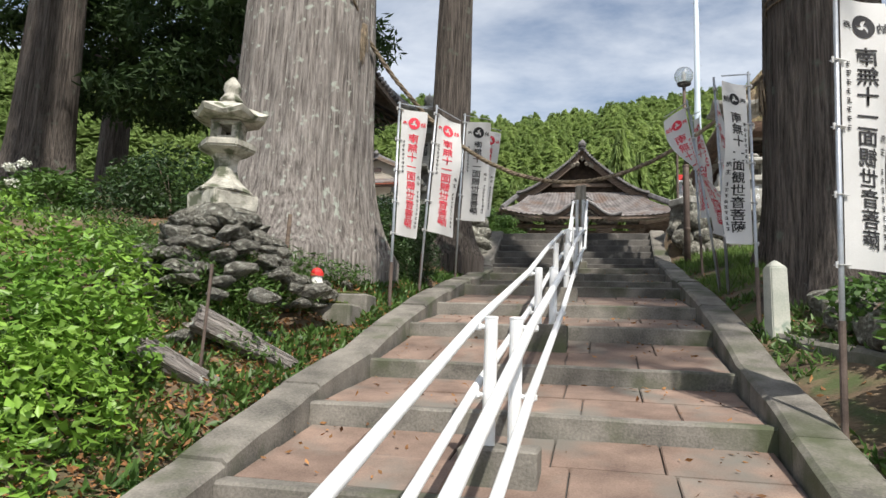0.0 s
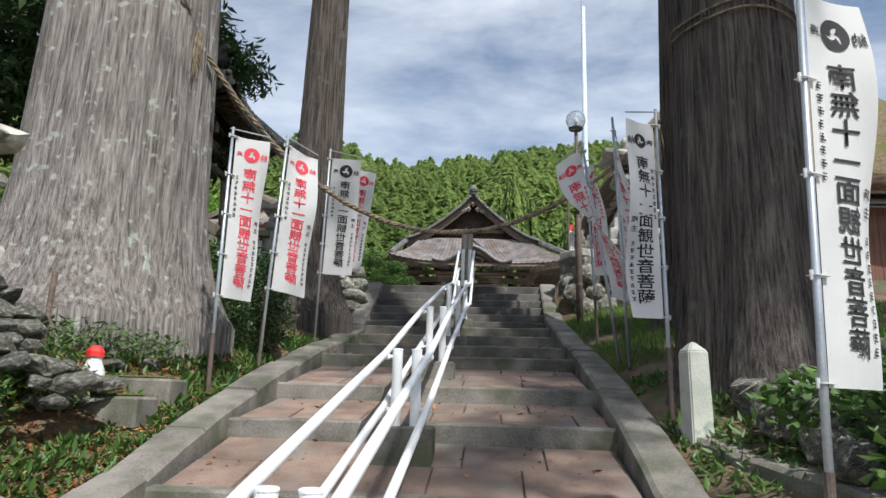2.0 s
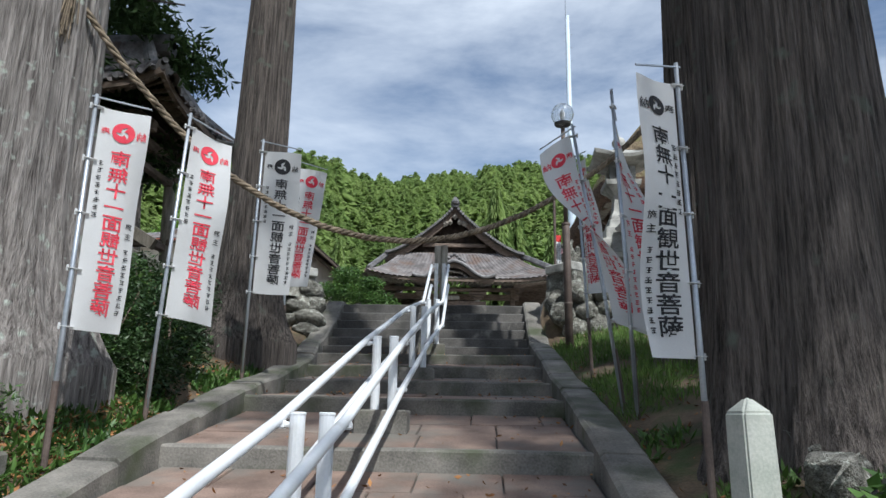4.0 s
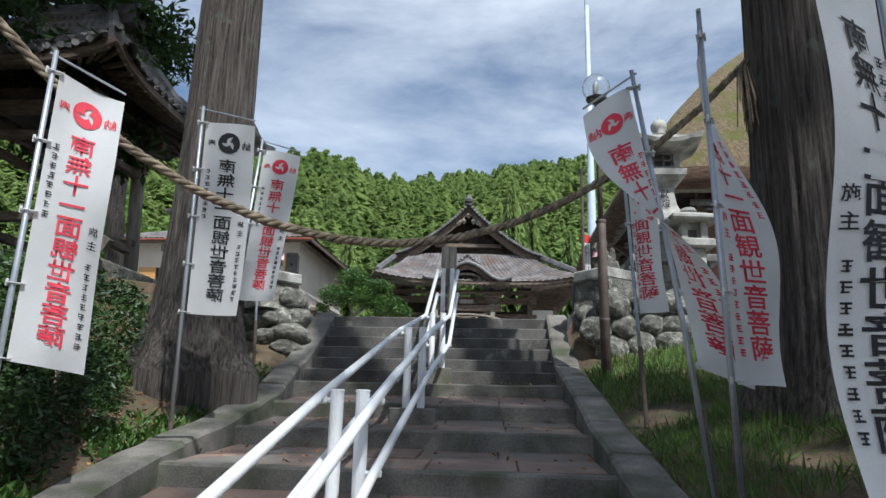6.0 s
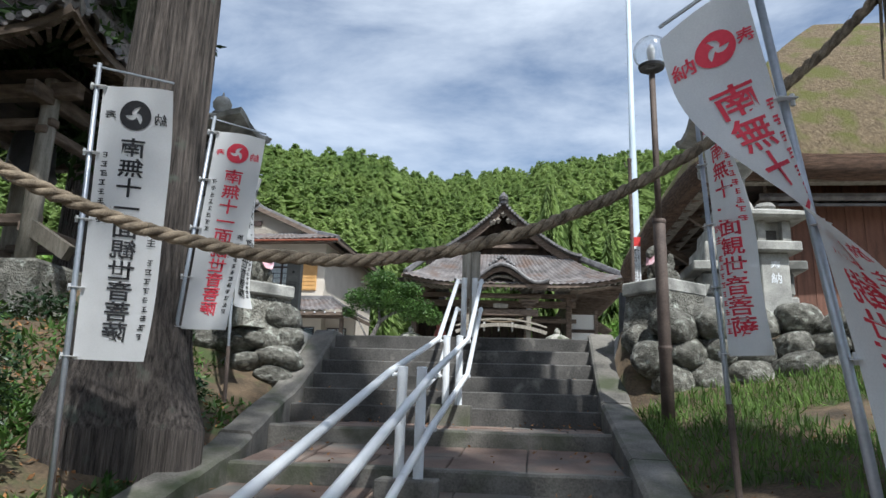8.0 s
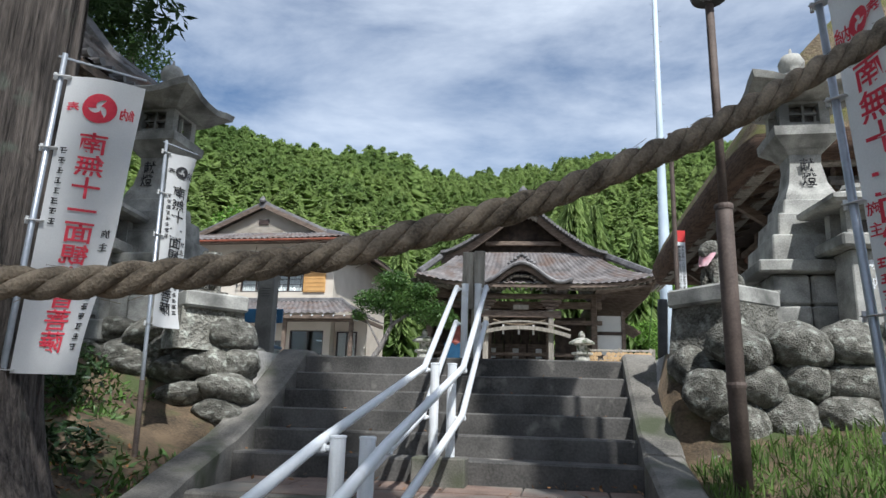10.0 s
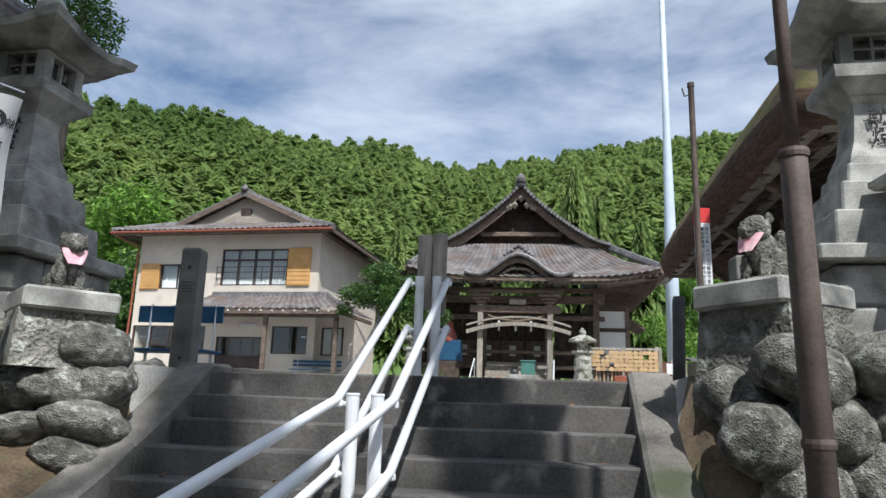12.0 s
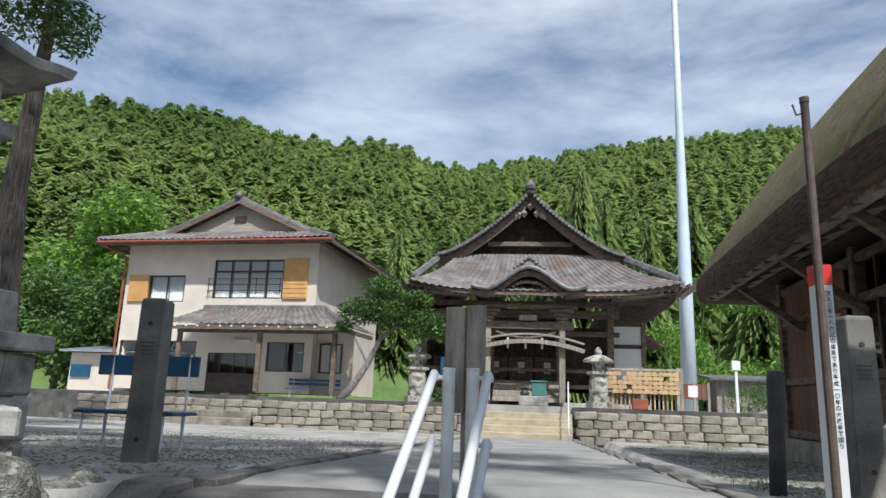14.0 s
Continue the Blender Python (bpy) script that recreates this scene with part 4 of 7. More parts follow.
# front canopy
for x in (-1.48, 1.22):
    part("canopy_column", bbox(x - 0.11, x + 0.11, -1.82, -1.6, TER + 0.1, 8.15, 0.02), "wood_grey", temple)
    for k in range(3):
        part("bracket", bbox(x - 0.2 - 0.12 * k, x + 0.2 + 0.12 * k, -1.85, -1.57, 8.16 + 0.14 * k, 8.28 + 0.14 * k, 0.02), "wood_old", temple)
part("canopy_beam", bbox(-1.9, 1.65, -1.83, -1.59, 7.8, 8.1, 0.03), "wood_old", temple)
part("canopy_beam", bbox(-2.0, 1.75, -1.8, -1.62, 8.6, 8.75, 0.03), "wood_old", temple)
bm = bmesh.new()
for dz, w in ((0.0, 0.15), (0.26, 0.07)):
    pts = [(x, -2.0, 7.02 + dz + 0.34 * (1 - (x / 2.0) ** 2)) for x in np.linspace(-2.0, 2.0, 15)]
    for p, q in zip(pts, pts[1:]):
        beam(bm, p, q, 0.14, w)
part("rainbow_beam", bm, "wood_grey", temple, "curved weathered wooden beam")
# curved front gable
bm = bmesh.new()


def kara(x):
    u = abs(x) / 1.95
    return 8.98 + 0.88 * (0.5 + 0.5 * math.cos(math.pi * min(u * 1.15, 1))) + 0.16 * u ** 4


xs = np.linspace(-1.95, 1.95, 33)
for dz, y0, y1, th in ((0.0, -2.55, -2.43, 0.2),):
    for a, b in zip(xs, xs[1:]):
        vs = [bm.verts.new(p) for p in ((a, y0, kara(a) - th), (b, y0, kara(b) - th), (b, y0, kara(b)), (a, y0, kara(a)), (a, y1, kara(a) - th), (b, y1, kara(b) - th), (b, y1, kara(b)), (a, y1, kara(a)))]
        for f in ((0, 1, 2, 3), (4, 7, 6, 5), (0, 4, 5, 1), (3, 2, 6, 7)):
            bm.faces.new([vs[i] for i in f])
bmesh.ops.remove_doubles(bm, verts=bm.verts[:], dist=0.0005)
part("curved_bargeboard", bm, "wood_old", temple)
verts, faces = [], []
for j, y in enumerate(np.linspace(-2.75, 1.6, 18)):
    for i, x in enumerate(np.linspace(-2.1, 2.1, 77)):
        verts.append((x, y, kara(x) + 0.06 + (0, 0.035, 0.05, 0.035)[i % 4] + (0.02 if j % 2 else 0)))
for j in range(17):
    for i in range(76):
        faces.append((j * 77 + i, j * 77 + i + 1, (j + 1) * 77 + i + 1, (j + 1) * 77 + i))
put("canopy_tiles", mesh_np("canopy_tiles", verts, faces), "tile", temple)
bm = bmesh.new()
tube(bm, [(x, -2.72, kara(x) + 0.1) for x in np.linspace(-2.05, 2.05, 25)], 0.08, 8)
part("canopy_rim", bm, "tile_trim", temple)
bm = bmesh.new()
for k in range(9):
    lathe(bm, [(0.02, -0.1), (0.11 - 0.008 * abs(k - 4), 0), (0.02, 0.1)], 8, ((k - 4) * 0.13, -2.66, kara((k - 4) * 0.13) + 0.26 + 0.16 * math.exp(-((k - 4) / 1.6) ** 2)))
part("crest", bm, "tile_trim", temple, "carved tile crest over the canopy")
bm = bmesh.new()
for k in range(13):
    x = (k - 6) * 0.14
    lathe(bm, [(0.02, -0.08), (0.1, 0), (0.02, 0.08)], 6, (x, -2.35, kara(x) - 0.36 - 0.03 * math.cos(k)))
part("carving", bm, "wood_grey", temple, "pale carved wood under the canopy gable")
part("plaque", bbox(-0.35, 0.3, -1.95, -1.88, 8.12, 8.32, 0.01), "wood_grey", temple)
# main roof
E0, E1, EF, EZ = -4.45, 5.45, -2.6, 9.05
tile_slope("roof_front", temple, (E0, EF, EZ), (E1, EF, EZ), (-2.9, 0.6, 11.1), (3.1, 0.6, 11.1), 0.25, 0.45)
tile_slope("roof_right", temple, (E1, EF, EZ), (E1, 11, EZ), (3.2, 0.6, 10.72), (3.2, 9, 10.72), 0.2, 0.3)
tile_slope("roof_left", temple, (E0, 11, EZ), (E0, EF, EZ), (-3.1, 9, 10.72), (-3.1, 0.6, 10.72), 0.2, 0.3)
GY = 0.35
for s in (-1, 1):
    cx = 0.05
    pts = [(cx + s * u * 3.75, GY, 13.7 - 3.1 * u ** 0.78 + 0.34 * u ** 6) for u in np.linspace(0, 1, 15)]
    bm = bmesh.new()
    secs = [[bm.verts.new((p[0], p[1] + dy, p[2] + dz)) for dy, dz in ((-0.07, -0.40), (0.07, -0.40), (0.07, -0.04), (-0.07, -0.04))] for p in pts]
    for a, b in zip(secs, secs[1:]):
        for k in range(4):
            bm.faces.new((a[k], a[(k + 1) % 4], b[(k + 1) % 4], b[k]))
    bm.faces.new(secs[0])
    bm.faces.new(secs[-1][::-1])
    bmesh.ops.recalc_face_normals(bm, faces=bm.faces[:])
    part("bargeboard", bm, "wood_old", temple)
    verts, faces = [], []
    n = 56
    for j in range(n + 1):
        u = j / n
        for i in range(65):
            y = GY - 0.35 + i * 0.125
            verts.append((cx + s * u * 3.75, y, 13.75 - 3.1 * u ** 0.78 + 0.34 * u ** 6 + (0, 0.035, 0.05, 0.035)[i % 4] - (0.04 if j % 3 == 2 else 0)))
    for j in range(n):
        for i in range(64):
            a = j * 65 + i
            faces.append((a, a + 65, a + 66, a + 1) if s > 0 else (a, a + 1, a + 66, a + 65))
    put("gable_tiles", mesh_np("gable_tiles", verts, faces), "tile", temple)
    bm = bmesh.new()
    for k in range(0, 30):
        u = (k + 0.5) / 30
        p = Vector((cx + s * u * 3.75, GY - 0.42, 13.77 - 3.1 * u ** 0.78 + 0.34 * u ** 6))
        tube(bm, [p, p + Vector((0, 0.5, 0))], 0.075, 8)
    part("verge_tiles", bm, "tile_trim", temple)
    ridge(temple, [(p[0], GY + 0.75, p[2] + 0.2) for p in pts[:13]], 0.12, "descending_ridge")
    ridge(temple, [(cx + s * 3.7, GY, 11.0), ((E1 if s > 0 else E0) - s * 0.15, EF + 0.2, EZ + 0.6)], 0.1, "corner_ridge")
ridge(temple, [(0.05, GY - 0.3, 13.93), (0.05, 9, 13.93)], 0.17)
bm = bmesh.new()
lathe(bm, [(0.2, 0), (0.24, 0.12), (0.13, 0.3), (0.04, 0.4)], 10, (0.05, GY - 0.35, 13.75))
part("ridge_end", bm, "tile_trim", temple)
bm = bmesh.new()
pts = [(-3.0, 0.95, 10.6), (3.1, 0.95, 10.6), (2.2, 0.95, 11.5), (0.05, 0.95, 13.35), (-2.1, 0.95, 11.5)]
bm.faces.new([bm.verts.new(p) for p in pts])
bmesh.ops.solidify(bm, geom=bm.faces[:], thickness=0.1)
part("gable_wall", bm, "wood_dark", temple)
for z, w, h in ((10.75, 2.6, 0.18), (11.05, 2.3, 0.12), (11.5, 1.75, 0.2)):
    part("gable_beam", bbox(-w + 0.05, w + 0.05, 0.72, 0.9, z, z + h, 0.02), "wood_old", temple)
bm = bmesh.new()
for k in range(7):
    a = (k - 3) * 0.42
    lathe(bm, [(0.03, -0.16), (0.16 - 0.015 * abs(k - 3), 0), (0.03, 0.16)], 8, (0.05 + math.sin(a) * 0.62, GY - 0.06, 12.85 - abs(k - 3) * 0.06 + (0.25 if k == 3 else 0)))
part("gable_pendant", bm, "wood_grey", temple, "carved wooden pendant in the gable")
# eaves from below
for i in range(44):
    x = E0 + 0.15 + i * 0.25
    bm = bmesh.new()
    beam(bm, (x, EF + 0.1, EZ - 0.12 + 0.42 * abs(2 * (x - E0) / (E1 - E0) - 1) ** 4), (x * 0.92, 0.2, EZ + 0.28), 0.07, 0.09)
    part("rafter", bm, "wood_grey", temple)
for i in range(34):
    y = EF + 0.3 + i * 0.32
    for s, e in ((-1, E0), (1, E1)):
        bm = bmesh.new()
        beam(bm, (e - s * 0.1, y, EZ - 0.10 + 0.3 * max(0, 1 - i / 8) ** 3), (s * 3.2, max(y, 0.3), EZ + 0.2), 0.07, 0.09)
        part("rafter", bm, "wood_old", temple)
bm = bmesh.new()
xs = np.linspace(E0, E1, 23)
for a, b in zip(xs, xs[1:]):
    za, zb = (EZ - 0.03 + 0.42 * abs(2 * (v - E0) / (E1 - E0) - 1) ** 4 for v in (a, b))
    beam(bm, (a, EF + 0.06, za), (b, EF + 0.06, zb), 0.1, 0.14)
beam(bm, (E1 - 0.05, EF, EZ + 0.3), (E1 - 0.05, EF + 2.5, EZ + 0.02), 0.1, 0.14)
beam(bm, (E1 - 0.05, EF + 2.5, EZ + 0.02), (E1 - 0.05, 11, EZ - 0.02), 0.1, 0.14)
part("eave_board", bm, "wood_old", temple)
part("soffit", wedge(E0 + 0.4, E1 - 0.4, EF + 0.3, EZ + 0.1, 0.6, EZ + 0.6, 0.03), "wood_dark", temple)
part("soffit_side", bbox(3.2, E1 - 0.15, EF + 0.5, 10.5, EZ + 0.10, EZ + 0.14, 0, Matrix.Rotation(0, 4, "X")), "wood_old", temple)
bm = bmesh.new()
beam(bm, (5.2, 1.4, 7.5), (4.2, 1.4, 8.1), 2.0, 0.08)
part("side_lean_to", bm, "wood_old", temple)
bm = bmesh.new()
pts = [(x, -1.75, 7.72 - 0.22 * (1 - ((x + 0.1) / 1.1) ** 2)) for x in np.linspace(-1.2, 1.0, 13)]
tube(bm, pts, 0.04, 8)
part("straw_rope", bm, "rope", temple, "twisted straw rope across the porch")
for x in (-0.75, -0.1, 0.5):
    part("paper_streamer", bbox(x - 0.04, x + 0.04, -1.76, -1.75, 7.1, 7.5), "white_plaster", temple)

# thatched stage building
thatch = thing("thatched_hall", "old timber hall with a thick mossy thatched roof", "hall", at=pose(2.9, 17.9, 0.05, 0, 0, 1.0) @ pose(-2.75, -16.95, 0))
TX0, TX1, TY0, TY1, TZ = 2.75, 13.0, 16.95, 26.5, 7.25
verts, faces = [], []
nu, nv = 96, 22
cx, cy = (TX0 + TX1) / 2, (TY0 + TY1) / 2


def thatch_pt(u, v, lift):
    """u round the eave (0 to 1), v from eave to ridge."""
    per = u * 4
    k, f = int(per) % 4, per - int(per)
    cs = [(TX0, TY0), (TX1, TY0), (TX1, TY1), (TX0, TY1)]
    a, b = cs[k], cs[(k + 1) % 4]
    x, y = a[0] + (b[0] - a[0]) * f, a[1] + (b[1] - a[1]) * f
    rx = min(max(x, cx - 1.2), cx + 1.2)
    ry = min(max(y, cy - 0.6), cy + 0.6)
    corner = (abs(2 * f - 1)) ** 6
    px, py = x + (rx - x) * v, y + (ry - y) * v
    # corners rounded off
    px += (cx - px) * 0.035 * corner * (1 - v)
    py += (cy - py) * 0.035 * corner * (1 - v)
    z = TZ + lift + 4.7 * (v ** 0.92) + 0.16 * math.sin(math.pi * v)
    w = 0.05 * noise.noise((px * 1.8, py * 1.8, z * 1.8)) + 0.02 * noise.noise((px * 7, py * 7, z * 7))
    return (px + w, py + w, z + w)


for j in range(nv + 1):
    for i in range(nu):
        verts.append(thatch_pt(i / nu, (j / nv) * 0.97, 0.42 if j else 0.36))
for j in range(nv):
    for i in range(nu):
        faces.append((j * nu + i, j * nu + (i + 1) % nu, (j + 1) * nu + (i + 1) % nu, (j + 1) * nu + i))
put("thatch", mesh_np("thatch", verts, faces), "thatch", thatch, "moss-covered golden thatch", smooth=True)
verts, faces = [], []
for i in range(nu):
    p0 = Vector(thatch_pt(i / nu, 0, 0.36))
    q = Vector((cx, cy, p0.z)) - p0
    q.z = 0
    q.normalize()
    for d, dz in ((0.0, 0.0), (-0.03, -0.16), (0.06, -0.36), (0.55, -0.30), (1.9, 0.35)):
        verts.append(p0 + q * d + Vector((0, 0, dz)))
for i in range(nu):
    a, b = i * 5, ((i + 1) % nu) * 5
    for k in range(4):
        faces.append((a + k, a + k + 1, b + k + 1, b + k))
put("thatch_eave", mesh_np("thatch_eave", verts, faces), "thatch_edge", thatch, "trimmed brown thatch eave", smooth=False)
WX, WY = 4.35, 18.15
plank_wall(thatch, (WX, WY), (12, WY), 4.6, 7.6, "wood_red", 0.3)
plank_wall(thatch, (WX, 25.6), (WX, 22.6), 4.3, 7.4, "wood_red", 0.3)
part("inner_floor", bbox(WX + 0.1, 12, WY + 0.1, 25.5, 4.9, 5.0), "wood_old", thatch)
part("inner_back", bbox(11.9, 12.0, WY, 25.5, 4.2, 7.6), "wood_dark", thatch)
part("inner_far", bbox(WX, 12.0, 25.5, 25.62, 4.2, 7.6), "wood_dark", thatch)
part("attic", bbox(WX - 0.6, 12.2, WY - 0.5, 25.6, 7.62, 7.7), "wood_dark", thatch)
part("shed_roof", wedge(WX - 0.1, 12, WY - 0.55, 6.98, WY - 0.02, 7.2, 0.05), "tile_trim", thatch, "narrow tin-and-tile apron roof")
for y in (18.2, 19.5, 20.8, 22.1, 23.4, 25.5):
    part("post", bbox(WX - 0.09, WX + 0.09, y - 0.09, y + 0.09, 4.3, 7.5, 0.01), "wood_old", thatch)
for z in (7.25, 6.65, 5.55, 4.62):
    part("rail_beam", bbox(WX - 0.06, WX + 0.06, 18.2, 25.5, z, z + 0.13, 0.01), "wood_old", thatch)
for k in range(6):
    y = 18.35 + k * 0.63
    g = part("glass_pane", bbox(WX - 0.005, WX + 0.005, y, y + 0.58, 5.7, 6.63), "glass", thatch)
    g.visible_shadow = False
    part("window_bar", bbox(WX - 0.03, WX + 0.03, y + 0.58, y + 0.63, 4.76, 7.24), "brown_frame", thatch)
    part("lower_panel", bbox(WX - 0.02, WX + 0.02, y, y + 0.58, 4.76, 5.54), "wood_old", thatch)
part("pale_board", bbox(WX - 0.03, WX - 0.005, 22.75, 23.35, 4.75, 6.6), "wood_pale", thatch, "pale new board panel")
bm = bmesh.new()
beam(bm, (TX0 + 0.42, TY0 + 0.5, TZ + 0.12), (TX0 + 0.42, TY1 - 0.4, TZ + 0.12), 0.2)
beam(bm, (TX0 + 1.0, TY0 + 0.7, TZ + 0.30), (TX0 + 1.0, TY1 - 0.6, TZ + 0.30), 0.16)
beam(bm, (TX0 + 0.5, TY0 + 0.5, TZ + 0.12), (12.5, TY0 + 0.5, TZ + 0.12), 0.2)
part("eave_beam", bm, "wood_grey", thatch)
bm = bmesh.new()
for k in range(15):
    y = TY0 + 0.8 + k * 0.62
    bm = bmesh.new()
    beam(bm, (TX0 + 0.3, y, TZ + 0.02), (WX + 0.1, y + 0.05, TZ + 0.5), 0.09)
    part("rafter_pole", bm, "wood_old", thatch)
bm = bmesh.new()
for y in (19.4, 21.9, 24.4):
    bm = bmesh.new()
    beam(bm, (WX, y, 6.5), (TX0 + 0.5, y, TZ + 0.05), 0.12)
    part("brace", bm, "wood_old", thatch)
part("sill_stone", bbox(WX - 0.35, WX + 0.2, 18.0, 25.7, 4.0, 4.6, 0.02), "wall_stone", thatch)
ridge(thatch, [(WX - 0.4, WY - 0.6, 7.1), (12.2, WY - 0.6, 7.1)], 0.04, "gutter")

# bell house
bell = thing("belfry", "open timber bell house with tiled roof on stone base", "belfry")
BX, BY, BZ = -7.1, 15.9, 5.2
part("stone_base", bbox(BX - 1.5, BX + 1.35, BY - 1.25, BY + 1.25, 3.3, BZ, 0.05), "boulder", bell, "mossy cut-stone platform")
for sx in (-1, 1):
    for sy in (-1, 1):
        bm = bmesh.new()
        tube(bm, [(BX + sx * 0.92, BY + sy * 0.92, BZ - 0.02), (BX + sx * 0.84, BY + sy * 0.84, 7.8)], [0.125, 0.115], 12)
        part("post", bm, "wood_grey", bell, smooth=True)
for s in (-1, 1):
    for z, o, h in ((7.52, 1.3, 0.22), (5.72, 1.0, 0.14), (7.1, 1.0, 0.12)):
        part("tie_beam", bbox(BX - o, BX + o, BY + s * 0.87 - 0.08, BY + s * 0.87 + 0.08, z, z + h, 0.015), "wood_old", bell)
        part("tie_beam", bbox(BX + s * 0.87 - 0.08, BX + s * 0.87 + 0.08, BY - o, BY + o, z - 0.12, z - 0.12 + h, 0.015), "wood_old", bell)
    bm = bmesh.new()
    beam(bm, (BX + 0.9, BY - 0.92, 5.7), (BX + 1.6, BY - 1.0, 5.3), 0.12, 0.2)
    part("brace", bm, "wood_grey", bell)
part("ceiling", bbox(BX - 1.1, BX + 1.1, BY - 1.1, BY + 1.1, 7.81, 7.86), "wood_dark", bell)
o, oy = 1.85, 1.95
c4 = [(BX - o, BY - oy), (BX + o, BY - oy), (BX + o, BY + oy), (BX - o, BY + oy)]
for k in range(4):
    a, b = c4[k], c4[(k + 1) % 4]
    ra = (BX + (a[0] - BX) * 0.32, BY + (a[1] - BY) * 0.1, 9.75)
    rb = (BX + (b[0] - BX) * 0.32, BY + (b[1] - BY) * 0.1, 9.75)
    tile_slope("roof_slope", bell, (*a, 7.92), (*b, 7.92), ra, rb, 0.16, 0.3)
    ridge(bell, [(a[0], a[1], 8.31), ((a[0] + ra[0]) / 2, (a[1] + ra[1]) / 2, 8.75), ra], 0.1, "hip")
    for i in range(18):
        bm = bmesh.new()
        u = (i + 0.5) / 18
        p = Vector((a[0] + (b[0] - a[0]) * u, a[1] + (b[1] - a[1]) * u, 7.83 + 0.3 * abs(2 * u - 1) ** 4))
        q = Vector((BX, BY, 8.7))
        beam(bm, p, p.lerp(q, 0.42), 0.055, 0.07)
        part("rafter", bm, "wood_old", bell)
    bm = bmesh.new()
    for i in range(12):
        u, w = i / 12, (i + 1) / 12
        beam(bm, (a[0] + (b[0] - a[0]) * u, a[1] + (b[1] - a[1]) * u, 7.89 + 0.3 * abs(2 * u - 1) ** 4), (a[0] + (b[0] - a[0]) * w, a[1] + (b[1] - a[1]) * w, 7.89 + 0.3 * abs(2 * w - 1) ** 4), 0.09, 0.12)
    part("eave_board", bm, "wood_old", bell)
    bm = bmesh.new()
    for i in range(19):
        u = i / 18
        p = Vector((a[0] + (b[0] - a[0]) * u, a[1] + (b[1] - a[1]) * u, 8.03 + 0.3 * abs(2 * u - 1) ** 4))
        d = (Vector((BX, BY, 8.03)) - p).normalized() * 0.12
        tube(bm, [p - d, p + d], 0.055, 8)
    part("eave_tiles", bm, "tile_trim", bell)
ridge(bell, [(BX - 1.0, BY, 9.88), (BX + 1.0, BY, 9.88)], 0.16)
bm = bmesh.new()
lathe(bm, [(0.36, 6.65 - BZ), (0.38, 6.70 - BZ), (0.33, 6.85 - BZ), (0.3, 7.25 - BZ), (0.24, 7.45 - BZ), (0.08, 7.53 - BZ), (0.05, 7.80 - BZ)], 20, (BX, BY, BZ))
part("bronze_bell", bm, "dark_metal", bell, smooth=True)


# ---- lettering ----
def lettering(text, size, depth=0.0):
    """The outline of a text, centred, as vertices and triangles in the xy plane."""
    cu = bpy.data.curves.new("lettering", "FONT")
    cu.body, cu.size, cu.align_x, cu.align_y, cu.resolution_u = text, size, "CENTER", "CENTER", 2
    cu.offset = 0.014 * size
    ob = bpy.data.objects.new("lettering", cu)
    scene.collection.objects.link(ob)
    me = bpy.data.meshes.new_from_object(ob.evaluated_get(bpy.context.evaluated_depsgraph_get()))
    bm = bmesh.new()
    bm.from_mesh(me)
    bmesh.ops.triangulate(bm, faces=bm.faces[:])
    vs = [tuple(v.co) for v in bm.verts]
    fs = [[v.index for v in f.verts] for f in bm.faces]
    bm.free()
    bpy.data.objects.remove(ob)
    bpy.data.meshes.remove(me)
    bpy.data.curves.remove(cu)
    if vs:
        a = np.array(vs)
        mid = (a.max(0) + a.min(0)) / 2
        span = max(1e-6, (a.max(0) - a.min(0))[:2].max())
        vs = [tuple((p - mid) * size / span) for p in a] if len(text) == 1 else [tuple(p - mid) for p in a]
    return vs, fs


GLYPHS = {}


def glyph(c):
    if c not in GLYPHS:
        GLYPHS[c] = lettering(c, 1.0)
    return GLYPHS[c]


def tomoe():
    """A disc with three comma-shaped gaps, drawn as a plain swirl."""
    vs, fs = [], []
    for k in range(3):
        o = len(vs)
        n = 14
        for i in range(n + 1):
            t = i / n
            a = k * math.tau / 3 + t * 2.6
            ro, ri = 0.5, 0.5 - 0.42 * (1 - t) ** 0.6 - 0.02
            vs += [(ro * math.cos(a), ro * math.sin(a), 0), (ri * math.cos(a - 0.1), ri * math.sin(a - 0.1), 0)]
        for i in range(n):
            b = o + 2 * i
            fs += [[b, b + 1, b + 3], [b, b + 3, b + 2]]
    return vs, fs


MAIN = "南無十一面観世音菩薩"


